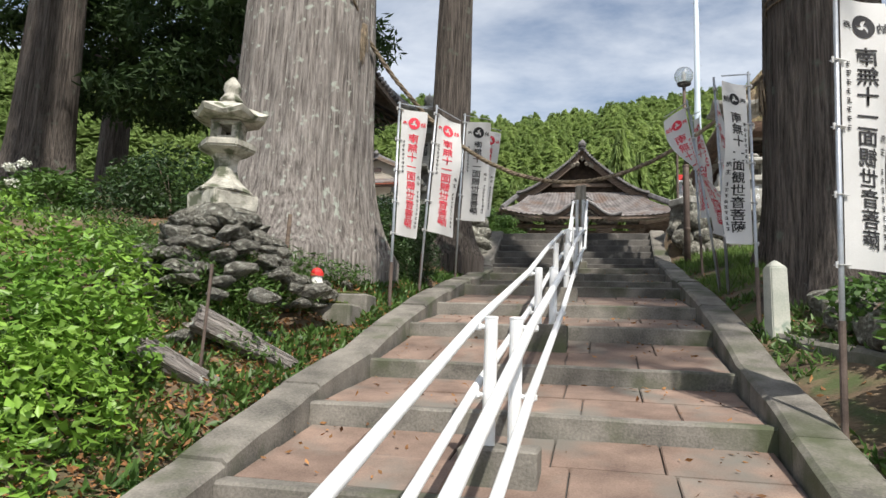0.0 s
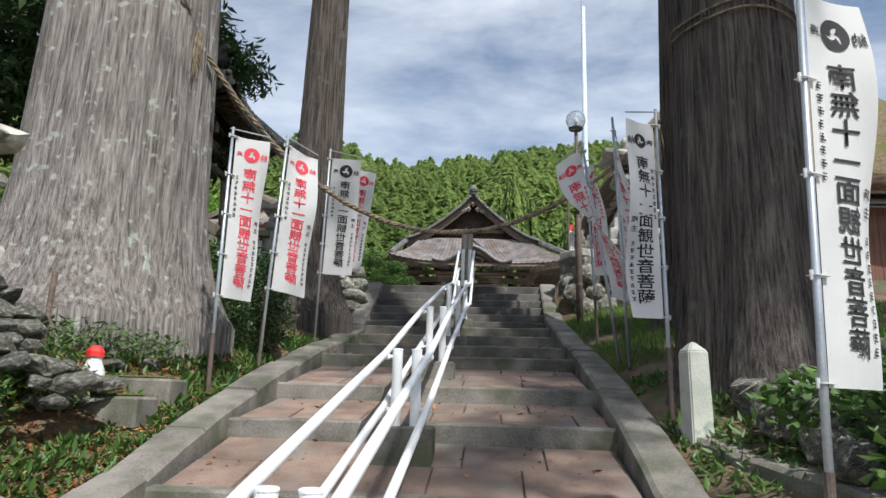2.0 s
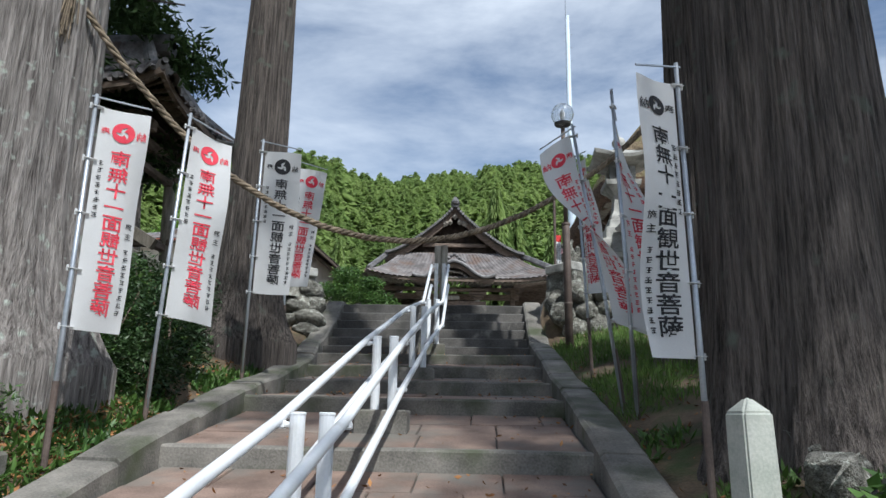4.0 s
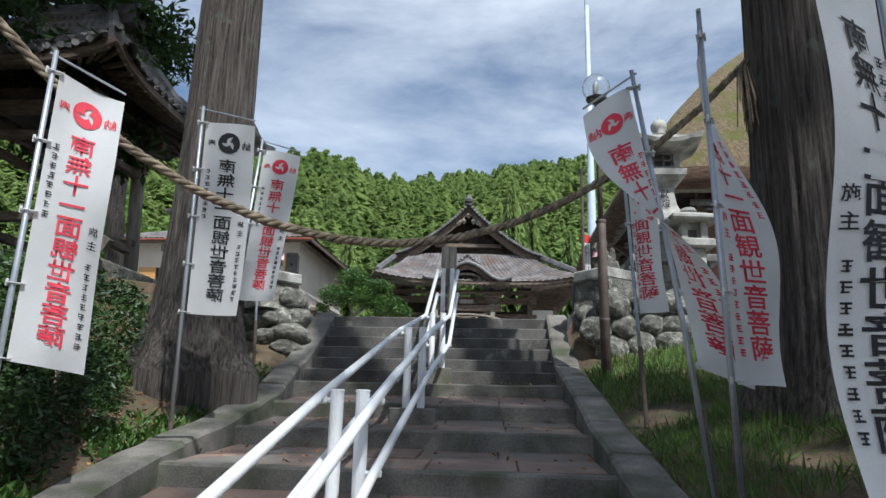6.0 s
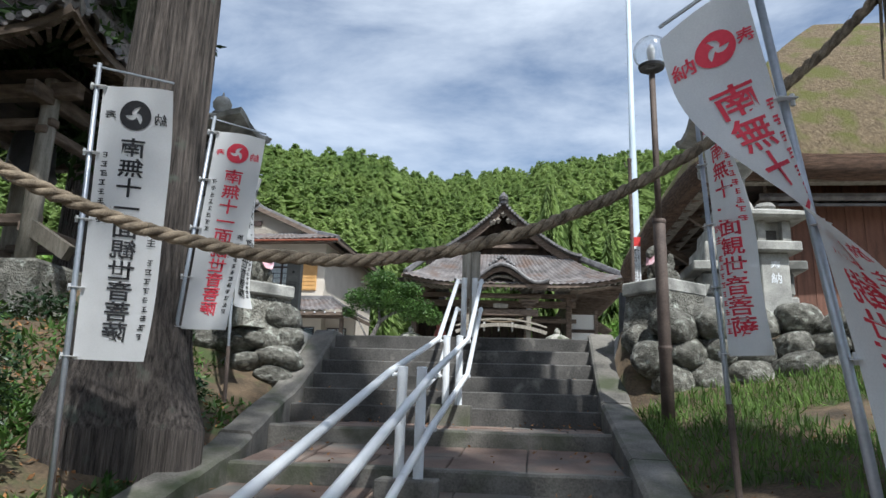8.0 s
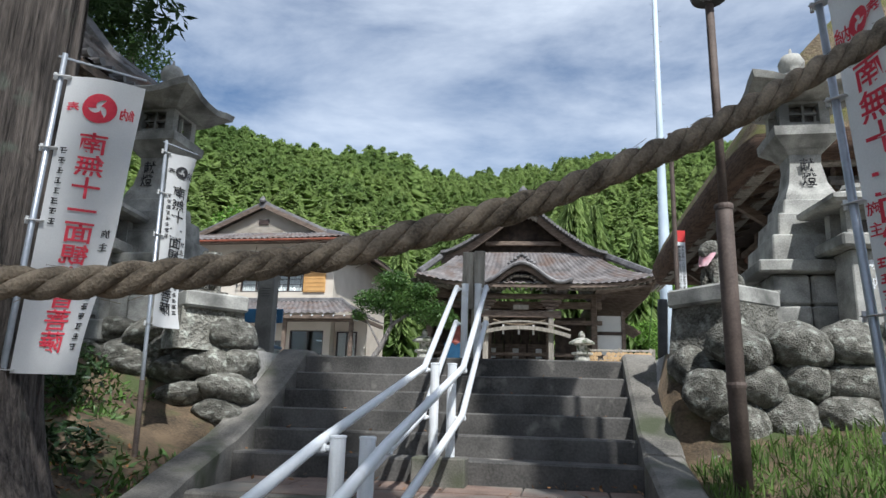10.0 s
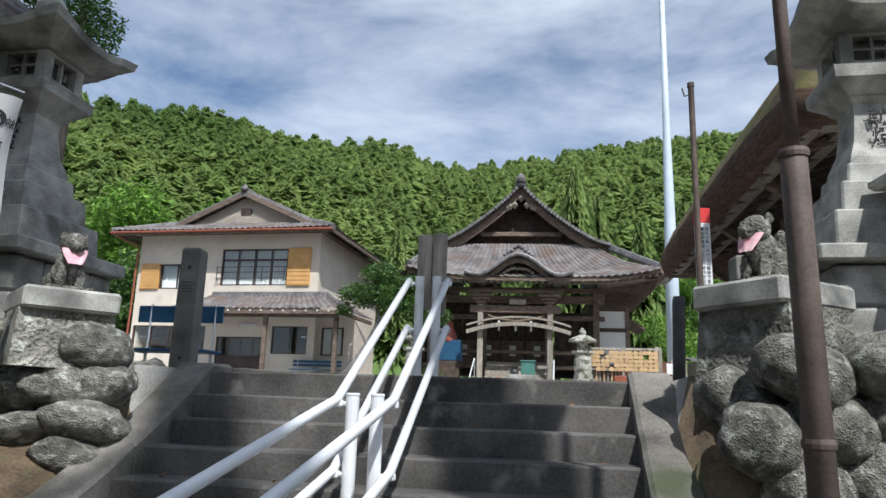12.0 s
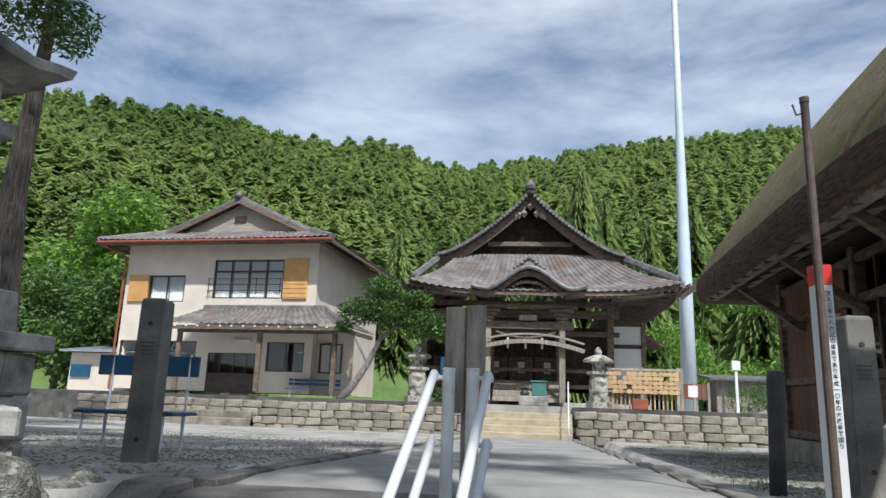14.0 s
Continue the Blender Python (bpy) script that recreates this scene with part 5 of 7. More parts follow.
def banner(label, base, top, cloth_z, width, turn, ink, mirror, seed, swell=0.05, twist=0.0, side_bars=True, pole_r=0.017, visible_text=True, droop=0.0):
    """A tall votive banner: pole, top rod, cloth with loops and lettering. turn: degrees of the cloth's direction from +x; cloth_z: its top and bottom."""
    base, top = Vector(base), Vector(top)
    b = thing("votive_banner", label, "banner", group="votive banners by the stairs")
    bm = bmesh.new()
    tube(bm, [base + Vector((0, 0, -0.2)), base.lerp(top, 0.4), top], [pole_r, pole_r, pole_r * 0.8], 10)
    part("pole", bm, "steel", b, "grey-blue metal pole", smooth=True)
    bm = bmesh.new()
    tube(bm, [base + Vector((0, 0, -0.2)), base.lerp(top, 0.22)], pole_r * 1.25, 10)
    part("pole_foot", bm, "rust_pole", b, "rusty lower tube")
    z1, z0 = cloth_z
    d0 = Vector((math.cos(radians(turn)), math.sin(radians(turn)), 0))

    def at(u, z):
        """u: 0 at the pole to 1 at the free edge."""
        k = (z - base.z) / (top.z - base.z)
        p = base.lerp(top, k)
        v = (z1 - z) / (z1 - z0)
        d = Matrix.Rotation(radians(twist * v), 3, "Z") @ d0
        n = Vector((-d.y, d.x, 0))
        w = swell * (math.sin(2.6 * u + 4 * v + seed) * u + 0.5 * math.sin(9 * v + seed * 2) * u)
        q = p + d * (0.035 + u * width * (1 - 0.05 * math.sin(3 * v + seed))) + n * w
        return Vector((q.x, q.y, z - droop * u * (1 - 0.3 * v)))

    nu_, nv_ = 10, 40
    verts = [at(i / nu_, z1 + (z0 - z1) * j / nv_) for j in range(nv_ + 1) for i in range(nu_ + 1)]
    faces = [(j * (nu_ + 1) + i, j * (nu_ + 1) + i + 1, (j + 1) * (nu_ + 1) + i + 1, (j + 1) * (nu_ + 1) + i) for j in range(nv_) for i in range(nu_)]
    cl = put("cloth", mesh_np("cloth", verts, faces), "cloth", b, "white banner cloth", smooth=True)
    bm = bmesh.new()
    kt = at(0, z1)
    tube(bm, [top - Vector((0, 0, 0.02)) - d0 * 0.03, at(1, z1) + Vector((0, 0, 0.05))], 0.007, 6)
    part("top_rod", bm, "steel", b)
    for j in range(5):
        z = z1 + (z0 - z1) * (j + 0.02) / 4.06
        k = (z - base.z) / (top.z - base.z)
        c = base.lerp(top, k)
        bm = bmesh.new()
        q = at(0.06, z)
        tube(bm, [c - d0 * 0.028 - Vector((0, 0, 0.02)), c - d0 * 0.028 + Vector((0, 0, 0.02))], 0.008, 6)
        beam(bm, c - d0 * 0.03, q, 0.05, 0.004)
        part("loop", bm, "cloth", b)
    # lettering on the side that faces down the stairs
    eye = -1.0
    h = z1 - z0
    vs, fs = [], []

    def add(shape, u0, zc, size, mat_i=0):
        gv, gf = shape
        o = len(vs)
        for x, y, _ in gv:
            uu = u0 + (-x if flip else x) * size / width
            p = at(uu, zc + y * size)
            d = d0
            n = Vector((-d.y, d.x, 0))
            if n.y > 0:
                n = -n
            vs.append(p + n * 0.006)
        fs.extend([[o + i for i in f] for f in gf])

    flip = mirror != (d0.x < 0)
    big = h * 0.071
    um = 0.5
    def flush(name, label):
        put(name, mesh_np(name, vs, fs), "red_ink" if ink == "red" else "ink", cl, label)
        vs.clear()
        fs.clear()

    add(tomoe(), um, z1 - h * 0.105, min(width * 0.44, h * 0.11))
    flush("crest", "round swirl crest")
    for c, uu in (("奉", 0.15 if mirror == (d0.x > 0) else 0.85), ("納", 0.85 if mirror == (d0.x > 0) else 0.15)):
        add(glyph(c), uu, z1 - h * 0.11, h * 0.042)
        flush("character", "")
    for i, c in enumerate(MAIN):
        add(([(x_ * 1.18, y_, 0) for x_, y_, _ in glyph(c)[0]], glyph(c)[1]), um, z1 - h * (0.225 + 0.0745 * i), big)
        flush("character", "")
    vs, fs = [], []
    su = 0.86 if mirror == (d0.x > 0) else 0.14
    for i, c in enumerate("施主"):
        add(glyph(c), su, z1 - h * (0.52 + 0.045 * i), h * 0.03)
    if side_bars:
        barshape = ([(-0.5, -0.5, 0), (0.5, -0.5, 0), (0.5, 0.5, 0), (-0.5, 0.5, 0)], [[0, 1, 2], [0, 2, 3]])
        rr = random.Random(seed * 13)
        for col, (za, zb) in ((su, (0.63, 0.93)), (1 - su, (0.25, 0.5))):
            z = za
            while z < zb:
                for q in range(3):
                    add(([(x_, y_ * 0.22, 0) for x_, y_, _ in barshape[0]], barshape[1]), col + rr.uniform(-0.012, 0.012), z1 - h * (z + q * 0.008), h * rr.uniform(0.012, 0.022))
                add(([(x_ * 0.2, y_, 0) for x_, y_, _ in barshape[0]], barshape[1]), col + rr.uniform(-0.02, 0.02), z1 - h * (z + 0.008), h * 0.02)
                z += 0.034
    put("small_lettering", mesh_np("small_lettering", vs, fs), "red_ink" if ink == "red" and not mirror else "ink", cl, "small unreadable donor lettering")["kind"] = "stuff"
    return b


banner("tall white banner with black lettering on a metal pole", (1.41, 4.32, 1.22), (1.47, 4.3, 4.07), (3.88, 2.16), 0.36, 30, "black", True, 1.3)
banner("white banner with red lettering beside the pale cedar", (-2.36, 7.55, 2.05), (-2.34, 7.51, 4.55), (4.47, 2.93), 0.33, 44, "red", True, 2.1, twist=8)
banner("white banner with red lettering among the shrubs", (-2.34, 8.74, 2.3), (-2.13, 8.52, 4.87), (4.76, 3.17), 0.36, 38, "red", True, 0.7, swell=0.08, twist=-10, droop=0.08)
banner("white banner with black lettering before the tall cedar", (-2.28, 10.75, 2.78), (-2.12, 10.36, 5.4), (5.27, 3.70), 0.39, 16, "black", True, 3.3)
banner("white banner with red lettering before the boulder wall", (-2.46, 12.1, 3.1), (-2.13, 11.82, 5.72), (5.6, 4.04), 0.36, 20, "red", True, 4.4, swell=0.07)
banner("white banner with black lettering hanging slack by the cedar", (1.56, 7.2, 1.95), (1.53, 7.25, 4.6), (4.45, 2.76), 0.29, 205, "black", False, 5.2, swell=0.06)
banner("white banner with red lettering on a leaning pole", (1.6, 9.1, 2.4), (1.40, 8.64, 5.12), (4.98, 3.14), 0.38, 70, "red", False, 6.1, swell=0.08, twist=-45)
banner("white banner with red lettering on a pole leaning over stairs", (1.56, 9.33, 2.45), (1.13, 9.13, 5.02), (4.92, 3.24), 0.29, 172, "red", False, 7.7, swell=0.06, droop=0.16, twist=185)
banner("narrow white banner with red lettering before boulder wall", (1.6, 11.4, 3.0), (1.47, 11.45, 5.62), (5.52, 3.86), 0.24, -50, "red", False, 8.2, swell=0.08)
banner("narrow white banner with black lettering before the granite lantern", (-2.75, 13.9, 3.5), (-2.92, 14.05, 6.15), (6.05, 4.52), 0.25, 64, "black", True, 9.4, swell=0.08)


# ---- rope across the stairs ----
def sacred_rope():
    t = thing("straw_rope", "thick twisted straw rope slung across the stairs between cedars", "rope")
    xs = [-3.2, -2.8, -2.4, -2.0, -1.6, -1.2, -0.8, -0.4, 0.0, 0.4, 0.8, 1.2, 1.6, 2.0, 2.45]
    ys = [8.31, 8.59, 8.85, 9.1, 9.33, 9.55, 9.75, 9.93, 10.1, 10.25, 10.39, 10.51, 10.61, 10.7, 10.77]
    zs = [5.93, 5.34, 4.88, 4.54, 4.31, 4.17, 4.11, 4.12, 4.205, 4.35, 4.56, 4.82, 5.12, 5.49, 5.97]
    n = 560
    u = np.linspace(0, 1, n)
    k = np.linspace(0, 1, len(xs))
    P = np.stack([np.interp(u, k, v) for v in (xs, ys, zs)], 1)
    for _ in range(60):
        P[1:-1] = (P[:-2] + 2 * P[1:-1] + P[2:]) / 4
    for s in range(3):
        bm = bmesh.new()
        pts, rad = [], []
        for i in range(n):
            d = Vector(P[min(i + 1, n - 1)] - P[max(i - 1, 0)]).normalized()
            a = d.cross(Vector((0, 0, 1))).normalized()
            b = a.cross(d)
            ph = i * 0.36 + s * math.tau / 3
            pts.append(Vector(P[i]) + 0.016 * (math.cos(ph) * a + math.sin(ph) * b) + 0.003 * noise.noise_vector((i * 0.1, s, 0)))
            rad.append(0.0165 + 0.0025 * noise.noise((i * 0.12, s * 5, 1)))
        tube(bm, pts, rad, 9)
        part("strand", bm, "rope", t, smooth=True)
    bm = bmesh.new()
    for i in range(900):
        j = random.randrange(10, n - 10)
        d = Vector(P[j + 1] - P[j - 1]).normalized()
        o = Vector((random.gauss(0, 1), random.gauss(0, 1), random.gauss(0, 1))).normalized()
        p = Vector(P[j]) + o * 0.031
        tube(bm, [p, p + d * random.uniform(-0.05, 0.05) + o * random.uniform(0.002, 0.014)], 0.0007, 3, False)
    part("loose_straw", bm, "rope", t)
    for x, y, z in ((-3.12, 8.22, 5.95), (2.38, 10.7, 5.85)):
        bm = bmesh.new()
        for i in range(40):
            a, r = random.uniform(0, math.tau), random.uniform(0.0, 0.05)
            tube(bm, [(x + r * math.cos(a), y + r * math.sin(a), z), (x + 2 * r * math.cos(a), y - 0.04 + 2 * r * math.sin(a), z - random.uniform(0.3, 0.6))], 0.006, 4, False)
        part("tassel", bm, "rope", t, "hanging straw tassel")
    bm = bmesh.new()
    for k in range(2):
        tube(bm, [(2.42 + 0.565 * math.cos(a), 7.8 + 0.565 * math.sin(a), 5.55 + 0.09 * k + 0.03 * math.sin(3 * a)) for a in np.linspace(0, math.tau, 40)], 0.012, 6)
    tube(bm, [(-4.3, 7.48, 7.6), (-3.7, 7.5, 6.9), (-3.2, 7.95, 6.2), (-3.14, 8.25, 5.95)], 0.018, 6)
    part("binding", bm, "rope", t, "cord tied round the cedar trunks")


sacred_rope()


# ---- stone lanterns ----
def old_lantern():
    t = thing("stone_lantern", "old lichen-covered stone lantern on a mound of stacked rocks", "stone lantern", at=pose(-3.65, 5.95, 0.909) @ Matrix.Diagonal((0.69, 0.69, 0.69, 1)))
    q = radians(18)

    def seg(name, prof, n=6, label="", bev=0.02):
        bm = bmesh.new()
        lathe(bm, prof, n, (0, 0, 0), turn=q)
        bmesh.ops.bevel(bm, geom=list(bm.edges), offset=bev, segments=2, affect="EDGES")
        for v in bm.verts:
            v.co += 0.008 * noise.noise_vector(v.co * 5)
        return part(name, bm, "old_stone", t, label)

    seg("base_block", [(0.50, 2.86), (0.52, 3.10), (0.49, 3.12)], 4)
    seg("foot", [(0.44, 3.12), (0.42, 3.16), (0.30, 3.24), (0.2, 3.36), (0.165, 3.52), (0.18, 3.62), (0.24, 3.68)], 6)
    seg("platform", [(0.24, 3.68), (0.42, 3.76), (0.43, 3.86), (0.30, 3.90)], 6)
    # fire box with openings: four corner piers under the roof
    fb = new("fire_box")
    fb.parent = t
    for k in range(4):
        a = q + k * math.tau / 4 + math.tau / 8
        bm = bbox(-0.06, 0.06, -0.06, 0.06, 3.89, 4.17, 0.01, Matrix.Translation((0.21 * math.cos(a), 0.21 * math.sin(a), 0)))
        part("pier", bm, "old_stone", fb)
    part("sill", bbox(-0.2, 0.2, -0.2, 0.2, 3.89, 3.95, 0.01, Matrix.Rotation(q, 4, "Z")), "old_stone", fb)
    part("lintel", bbox(-0.22, 0.22, -0.22, 0.22, 4.11, 4.18, 0.01, Matrix.Rotation(q, 4, "Z")), "old_stone", fb)
    bm = bmesh.new()
    rings = []
    for r, z, up in ((0.50, 4.19, 0.07), (0.54, 4.25, 0.09), (0.36, 4.37, 0.03), (0.18, 4.46, 0.0), (0.13, 4.50, 0.0)):
        ring = []
        for i in range(24):
            a = q + i * math.tau / 24
            c = abs(math.cos(3 * (a - q))) ** 3
            rr = r * (0.9 + 0.14 * c)
            ring.append(bm.verts.new((rr * math.cos(a), rr * math.sin(a), z + up * c + 0.012 * noise.noise((a * 3, z * 5, 1)))))
        rings.append(ring)
    for a, b in zip(rings, rings[1:]):
        for i in range(24):
            bm.faces.new((a[i], a[(i + 1) % 24], b[(i + 1) % 24], b[i]))
    bm.faces.new(rings[0][::-1])
    bm.faces.new(rings[-1])
    part("roof", bm, "old_stone", t, "chipped mossy umbrella stone")
    bm = bmesh.new()
    lathe(bm, [(0.15, 4.49), (0.17, 4.53), (0.12, 4.60), (0.10, 4.64), (0.13, 4.70), (0.11, 4.80), (0.05, 4.87), (0.015, 4.90)], 14)
    part("jewel", bm, "old_stone", t, smooth=True)
    heap = thing("rock_mound", "mound of stacked angular rocks overgrown with weeds", "rock mound")
    rr = random.Random(5)
    for k in range(84):
        lv = k % 7
        a = rr.uniform(-3.0, 0.7)
        rad = 0.26 + 0.13 * (7 - lv) * rr.uniform(0.7, 1.1)
        x, y = -3.65 + rad * math.cos(a), 5.95 + rad * math.sin(a) * 0.95
        z = max(2.88 - (7 - lv) * 0.12, ground_z(x, y) + 0.02)
        ob = put("rock", ROCKS[k % 8], "boulder", heap)
        s = rr.uniform(0.16, 0.30)
        ob.matrix_basis = pose(x, y, z - 0.05, rr.uniform(-15, 15), rr.uniform(-15, 15), rr.uniform(0, 360)) @ Matrix.Diagonal((s * 1.4, s, s * 0.7, 1))
    for k in range(5):
        ob = put("rock", ROCKS[k], "boulder", heap)
        ob.matrix_basis = pose(-3.65 + 0.22 * math.cos(k * 1.26), 5.95 + 0.22 * math.sin(k * 1.26), 2.80, 0, 0, 70 * k) @ Matrix.Diagonal((0.46, 0.42, 0.3, 1))


old_lantern()


def tall_lantern(x, y, name_label, z0=4.55, mirror=1):
    t = thing("stone_lantern", name_label, "stone lantern", group="tall granite lanterns", at=pose(x, y, 0))
    tq = radians(45)

    def sq(nm, x0, x1, z0_, z1_, r2=None, bevel=0.015, label=""):
        bm = bmesh.new()
        r2 = r2 if r2 is not None else x1
        lathe(bm, [(x1 * 1.4142, z0_), (r2 * 1.4142, z1_)], 4, turn=tq)
        bmesh.ops.bevel(bm, geom=list(bm.edges), offset=bevel, segments=1, affect="EDGES")
        return part(nm, bm, "granite", t, label)

    rr = random.Random(3)
    base = new("base")
    base.parent = t
    for r in range(3):
        zz = z0 - 0.15 + r * 0.31
        half = 0.62 - 0.03 * r
        for k in range(3):
            w = 2 * half / 3
            part("block", bbox(-half + k * w + 0.006, -half + (k + 1) * w - 0.006, -half, -half + 0.35, zz, zz + 0.3, 0.025), "granite", base)
            part("block", bbox(-mirror * half - (0.0 if mirror > 0 else 0.3) if mirror > 0 else half - 0.3, -half + 0.3 if mirror > 0 else half, -half + 0.36 + k * 0.29, -half + 0.64 + k * 0.29, zz, zz + 0.3, 0.025), "granite", base)
        part("core", bbox(-half + 0.05, half - 0.05, -half + 0.1, half, zz, zz + 0.3), "granite", base)
    sq("ledge", 0, 0.68, z0 + 0.78, z0 + 0.90)
    sq("tier", 0, 0.50, z0 + 0.90, z0 + 1.20, 0.48)
    sq("tier", 0, 0.40, z0 + 1.20, z0 + 1.45, 0.38)
    sq("tier", 0, 0.31, z0 + 1.45, z0 + 1.62, 0.29)
    bm = bmesh.new()
    lathe(bm, [(0.36, z0 + 1.62), (0.35, z0 + 1.68), (0.27, z0 + 1.82), (0.22, z0 + 2.05), (0.23, z0 + 2.15), (0.30, z0 + 2.20)], 4, turn=tq)
    shaft = part("shaft", bm, "granite", t)
    for i, c in enumerate("献燈"):
        gv, gf = glyph(c)
        verts = [(p[0] * 0.15, -0.205 - (0.03 if i else 0.0) - 0.0, z0 + 2.02 - 0.17 * i + p[1] * 0.15) for p in gv]
        put("carved_letter", mesh_np("carved_letter", verts, gf), "ink", shaft, "black painted carved character")
    bm = bmesh.new()
    lathe(bm, [(0.28, z0 + 2.20), (0.47, z0 + 2.32), (0.48, z0 + 2.42), (0.30, z0 + 2.46)], 4, turn=tq)
    part("platform", bm, "granite", t)
    fb = new("fire_box")
    fb.parent = t
    for sx in (-1, 1):
        for sy in (-1, 1):
            part("pier", bbox(sx * 0.2 - 0.05, sx * 0.2 + 0.05, sy * 0.2 - 0.05, sy * 0.2 + 0.05, z0 + 2.45, z0 + 2.74), "granite", fb)
    # solid dark block stands in for the shade in the hollow fire box
    part("shade_core", bbox(-0.13, 0.13, -0.13, 0.13, z0 + 2.45, z0 + 2.74), "step_dark", fb)
    for s in (-1, 1):
        for z in (z0 + 2.45, z0 + 2.70):
            part("rail", bbox(-0.149, 0.149, s * 0.2 - 0.045, s * 0.2 + 0.045, z, z + 0.04), "granite", fb)
            part("rail", bbox(s * 0.2 - 0.045, s * 0.2 + 0.045, -0.149, 0.149, z, z + 0.04), "granite", fb)
        part("lattice", bbox(-0.012, 0.012, s * 0.2 - 0.02, s * 0.2 + 0.02, z0 + 2.49, z0 + 2.70), "granite", fb)
        part("lattice", bbox(-0.14, -0.013, s * 0.2 - 0.02, s * 0.2 + 0.02, z0 + 2.585, z0 + 2.607), "granite", fb)
        part("lattice", bbox(0.013, 0.14, s * 0.2 - 0.02, s * 0.2 + 0.02, z0 + 2.585, z0 + 2.607), "granite", fb)
        part("lattice", bbox(s * 0.2 - 0.02, s * 0.2 + 0.02, -0.012, 0.012, z0 + 2.49, z0 + 2.70), "granite", fb)
    bm = bmesh.new()
    rings = []
    for r, z, up in ((0.30, 2.73, 0), (0.56, 2.80, 0.09), (0.58, 2.86, 0.11), (0.40, 2.95, 0.03), (0.22, 3.06, 0.0), (0.12, 3.10, 0.0)):
        ring = []
        for i in range(32):
            a = tq + i * math.tau / 32
            b = (a - tq) % (math.pi / 2)
            rad = r / max(math.cos(b - math.pi / 4), 0.7) if True else r
            c = abs(math.cos(2 * (a - tq))) ** 5
            ring.append(bm.verts.new((rad * math.cos(a), rad * math.sin(a), z0 + z + up * c)))
        rings.append(ring)
    for a, b in zip(rings, rings[1:]):
        for i in range(32):
            bm.faces.new((a[i], a[(i + 1) % 32], b[(i + 1) % 32], b[i]))
    bm.faces.new(rings[0][::-1])
    bm.faces.new(rings[-1])
    part("roof", bm, "granite", t, "flaring square roof stone")
    bm = bmesh.new()
    lathe(bm, [(0.13, z0 + 3.10), (0.14, z0 + 3.14), (0.07, z0 + 3.17), (0.13, z0 + 3.23), (0.14, z0 + 3.30), (0.10, z0 + 3.38), (0.02, z0 + 3.42), (0.01, z0 + 3.48)], 16)
    part("jewel", bm, "granite", t, smooth=True)
    return t


tall_lantern(3.06, 16.5, "tall granite lantern on a stepped stone base beside thatched hall")
tall_lantern(-4.22, 16.0, "tall granite lantern on a stepped stone base beside the belfry", mirror=-1)


def square_lantern(x, y, z0, label):
    t = thing("square_lantern", label, "stone lantern", group="square pillar lanterns", at=pose(x, y, z0, 0, 0, 6))
    part("foot", bbox(-0.26, 0.26, -0.26, 0.26, -0.12, 0.1, 0.02), "granite", t)
    pil = part("pillar", bbox(-0.17, 0.17, -0.17, 0.17, 0.1, 0.82, 0.012), "granite", t)
    for i, c in enumerate("奉納"):
        gv, gf = glyph(c)
        put("carved_letter", mesh_np("carved_letter", [(p[0] * 0.13, -0.174, 0.66 - 0.15 * i + p[1] * 0.13) for p in gv], gf), "white_paint", pil, "white painted carved character")
    part("shelf", bbox(-0.29, 0.29, -0.29, 0.29, 0.82, 0.95, 0.02), "granite", t)
    fb = new("fire_box")
    fb.parent = t
    for sx in (-1, 1):
        for sy in (-1, 1):
            part("pier", bbox(sx * 0.15 - 0.05, sx * 0.15 + 0.05, sy * 0.15 - 0.05, sy * 0.15 + 0.05, 0.95, 1.22), "granite", fb)
        part("back", bbox(-0.1, 0.1, 0.1 * sx + 0.0, 0.1 * sx + 0.02, 1.12, 1.22), "granite", fb)
    # dark filler block: shade of the open fire box as colour
    part("dark_shade_core", bbox(-0.08, 0.08, -0.08, 0.08, 0.95, 1.2), "step_dark", fb)
    bm = bmesh.new()
    lathe(bm, [(0.50, 1.22), (0.54, 1.25), (0.54, 1.29), (0.22, 1.38), (0.1, 1.40)], 4, turn=radians(45))
    part("roof", bm, "granite", t)
    bm = bmesh.new()
    lathe(bm, [(0.1, 1.39), (0.13, 1.43), (0.10, 1.48), (0.02, 1.50)], 12)
    part("cap", bm, "granite", t)


square_lantern(-4.38, 15.38, 4.62, "square granite pillar lantern on the boulder wall")
square_lantern(3.25, 15.72, 4.66, "square granite pillar lantern before the tall lantern")


def temple_lantern(x, y, z0):
    t = thing("stone_lantern", "weathered round stone lantern on the terrace edge", "stone lantern", at=pose(x, y, z0))
    for nm, prof, n in (("base", [(0.42, -0.04), (0.42, 0.16), (0.32, 0.17), (0.32, 0.32)], 6), ("shaft", [(0.28, 0.32), (0.31, 0.5), (0.31, 0.85), (0.27, 1.0)], 16), ("platform", [(0.26, 1.0), (0.40, 1.06), (0.40, 1.14)], 6),
                        ("fire_box", [(0.20, 1.14), (0.20, 1.42)], 6), ("roof", [(0.30, 1.42), (0.50, 1.46), (0.48, 1.54), (0.2, 1.68), (0.1, 1.70)], 6), ("jewel", [(0.1, 1.70), (0.13, 1.78), (0.1, 1.88), (0.02, 1.96)], 12)):
        bm = bmesh.new()
        lathe(bm, prof, n)
        part(nm, bm, "old_stone", t)


temple_lantern(1.28, 36.0, TER)
temple_lantern(-4.85, 36.0, TER)


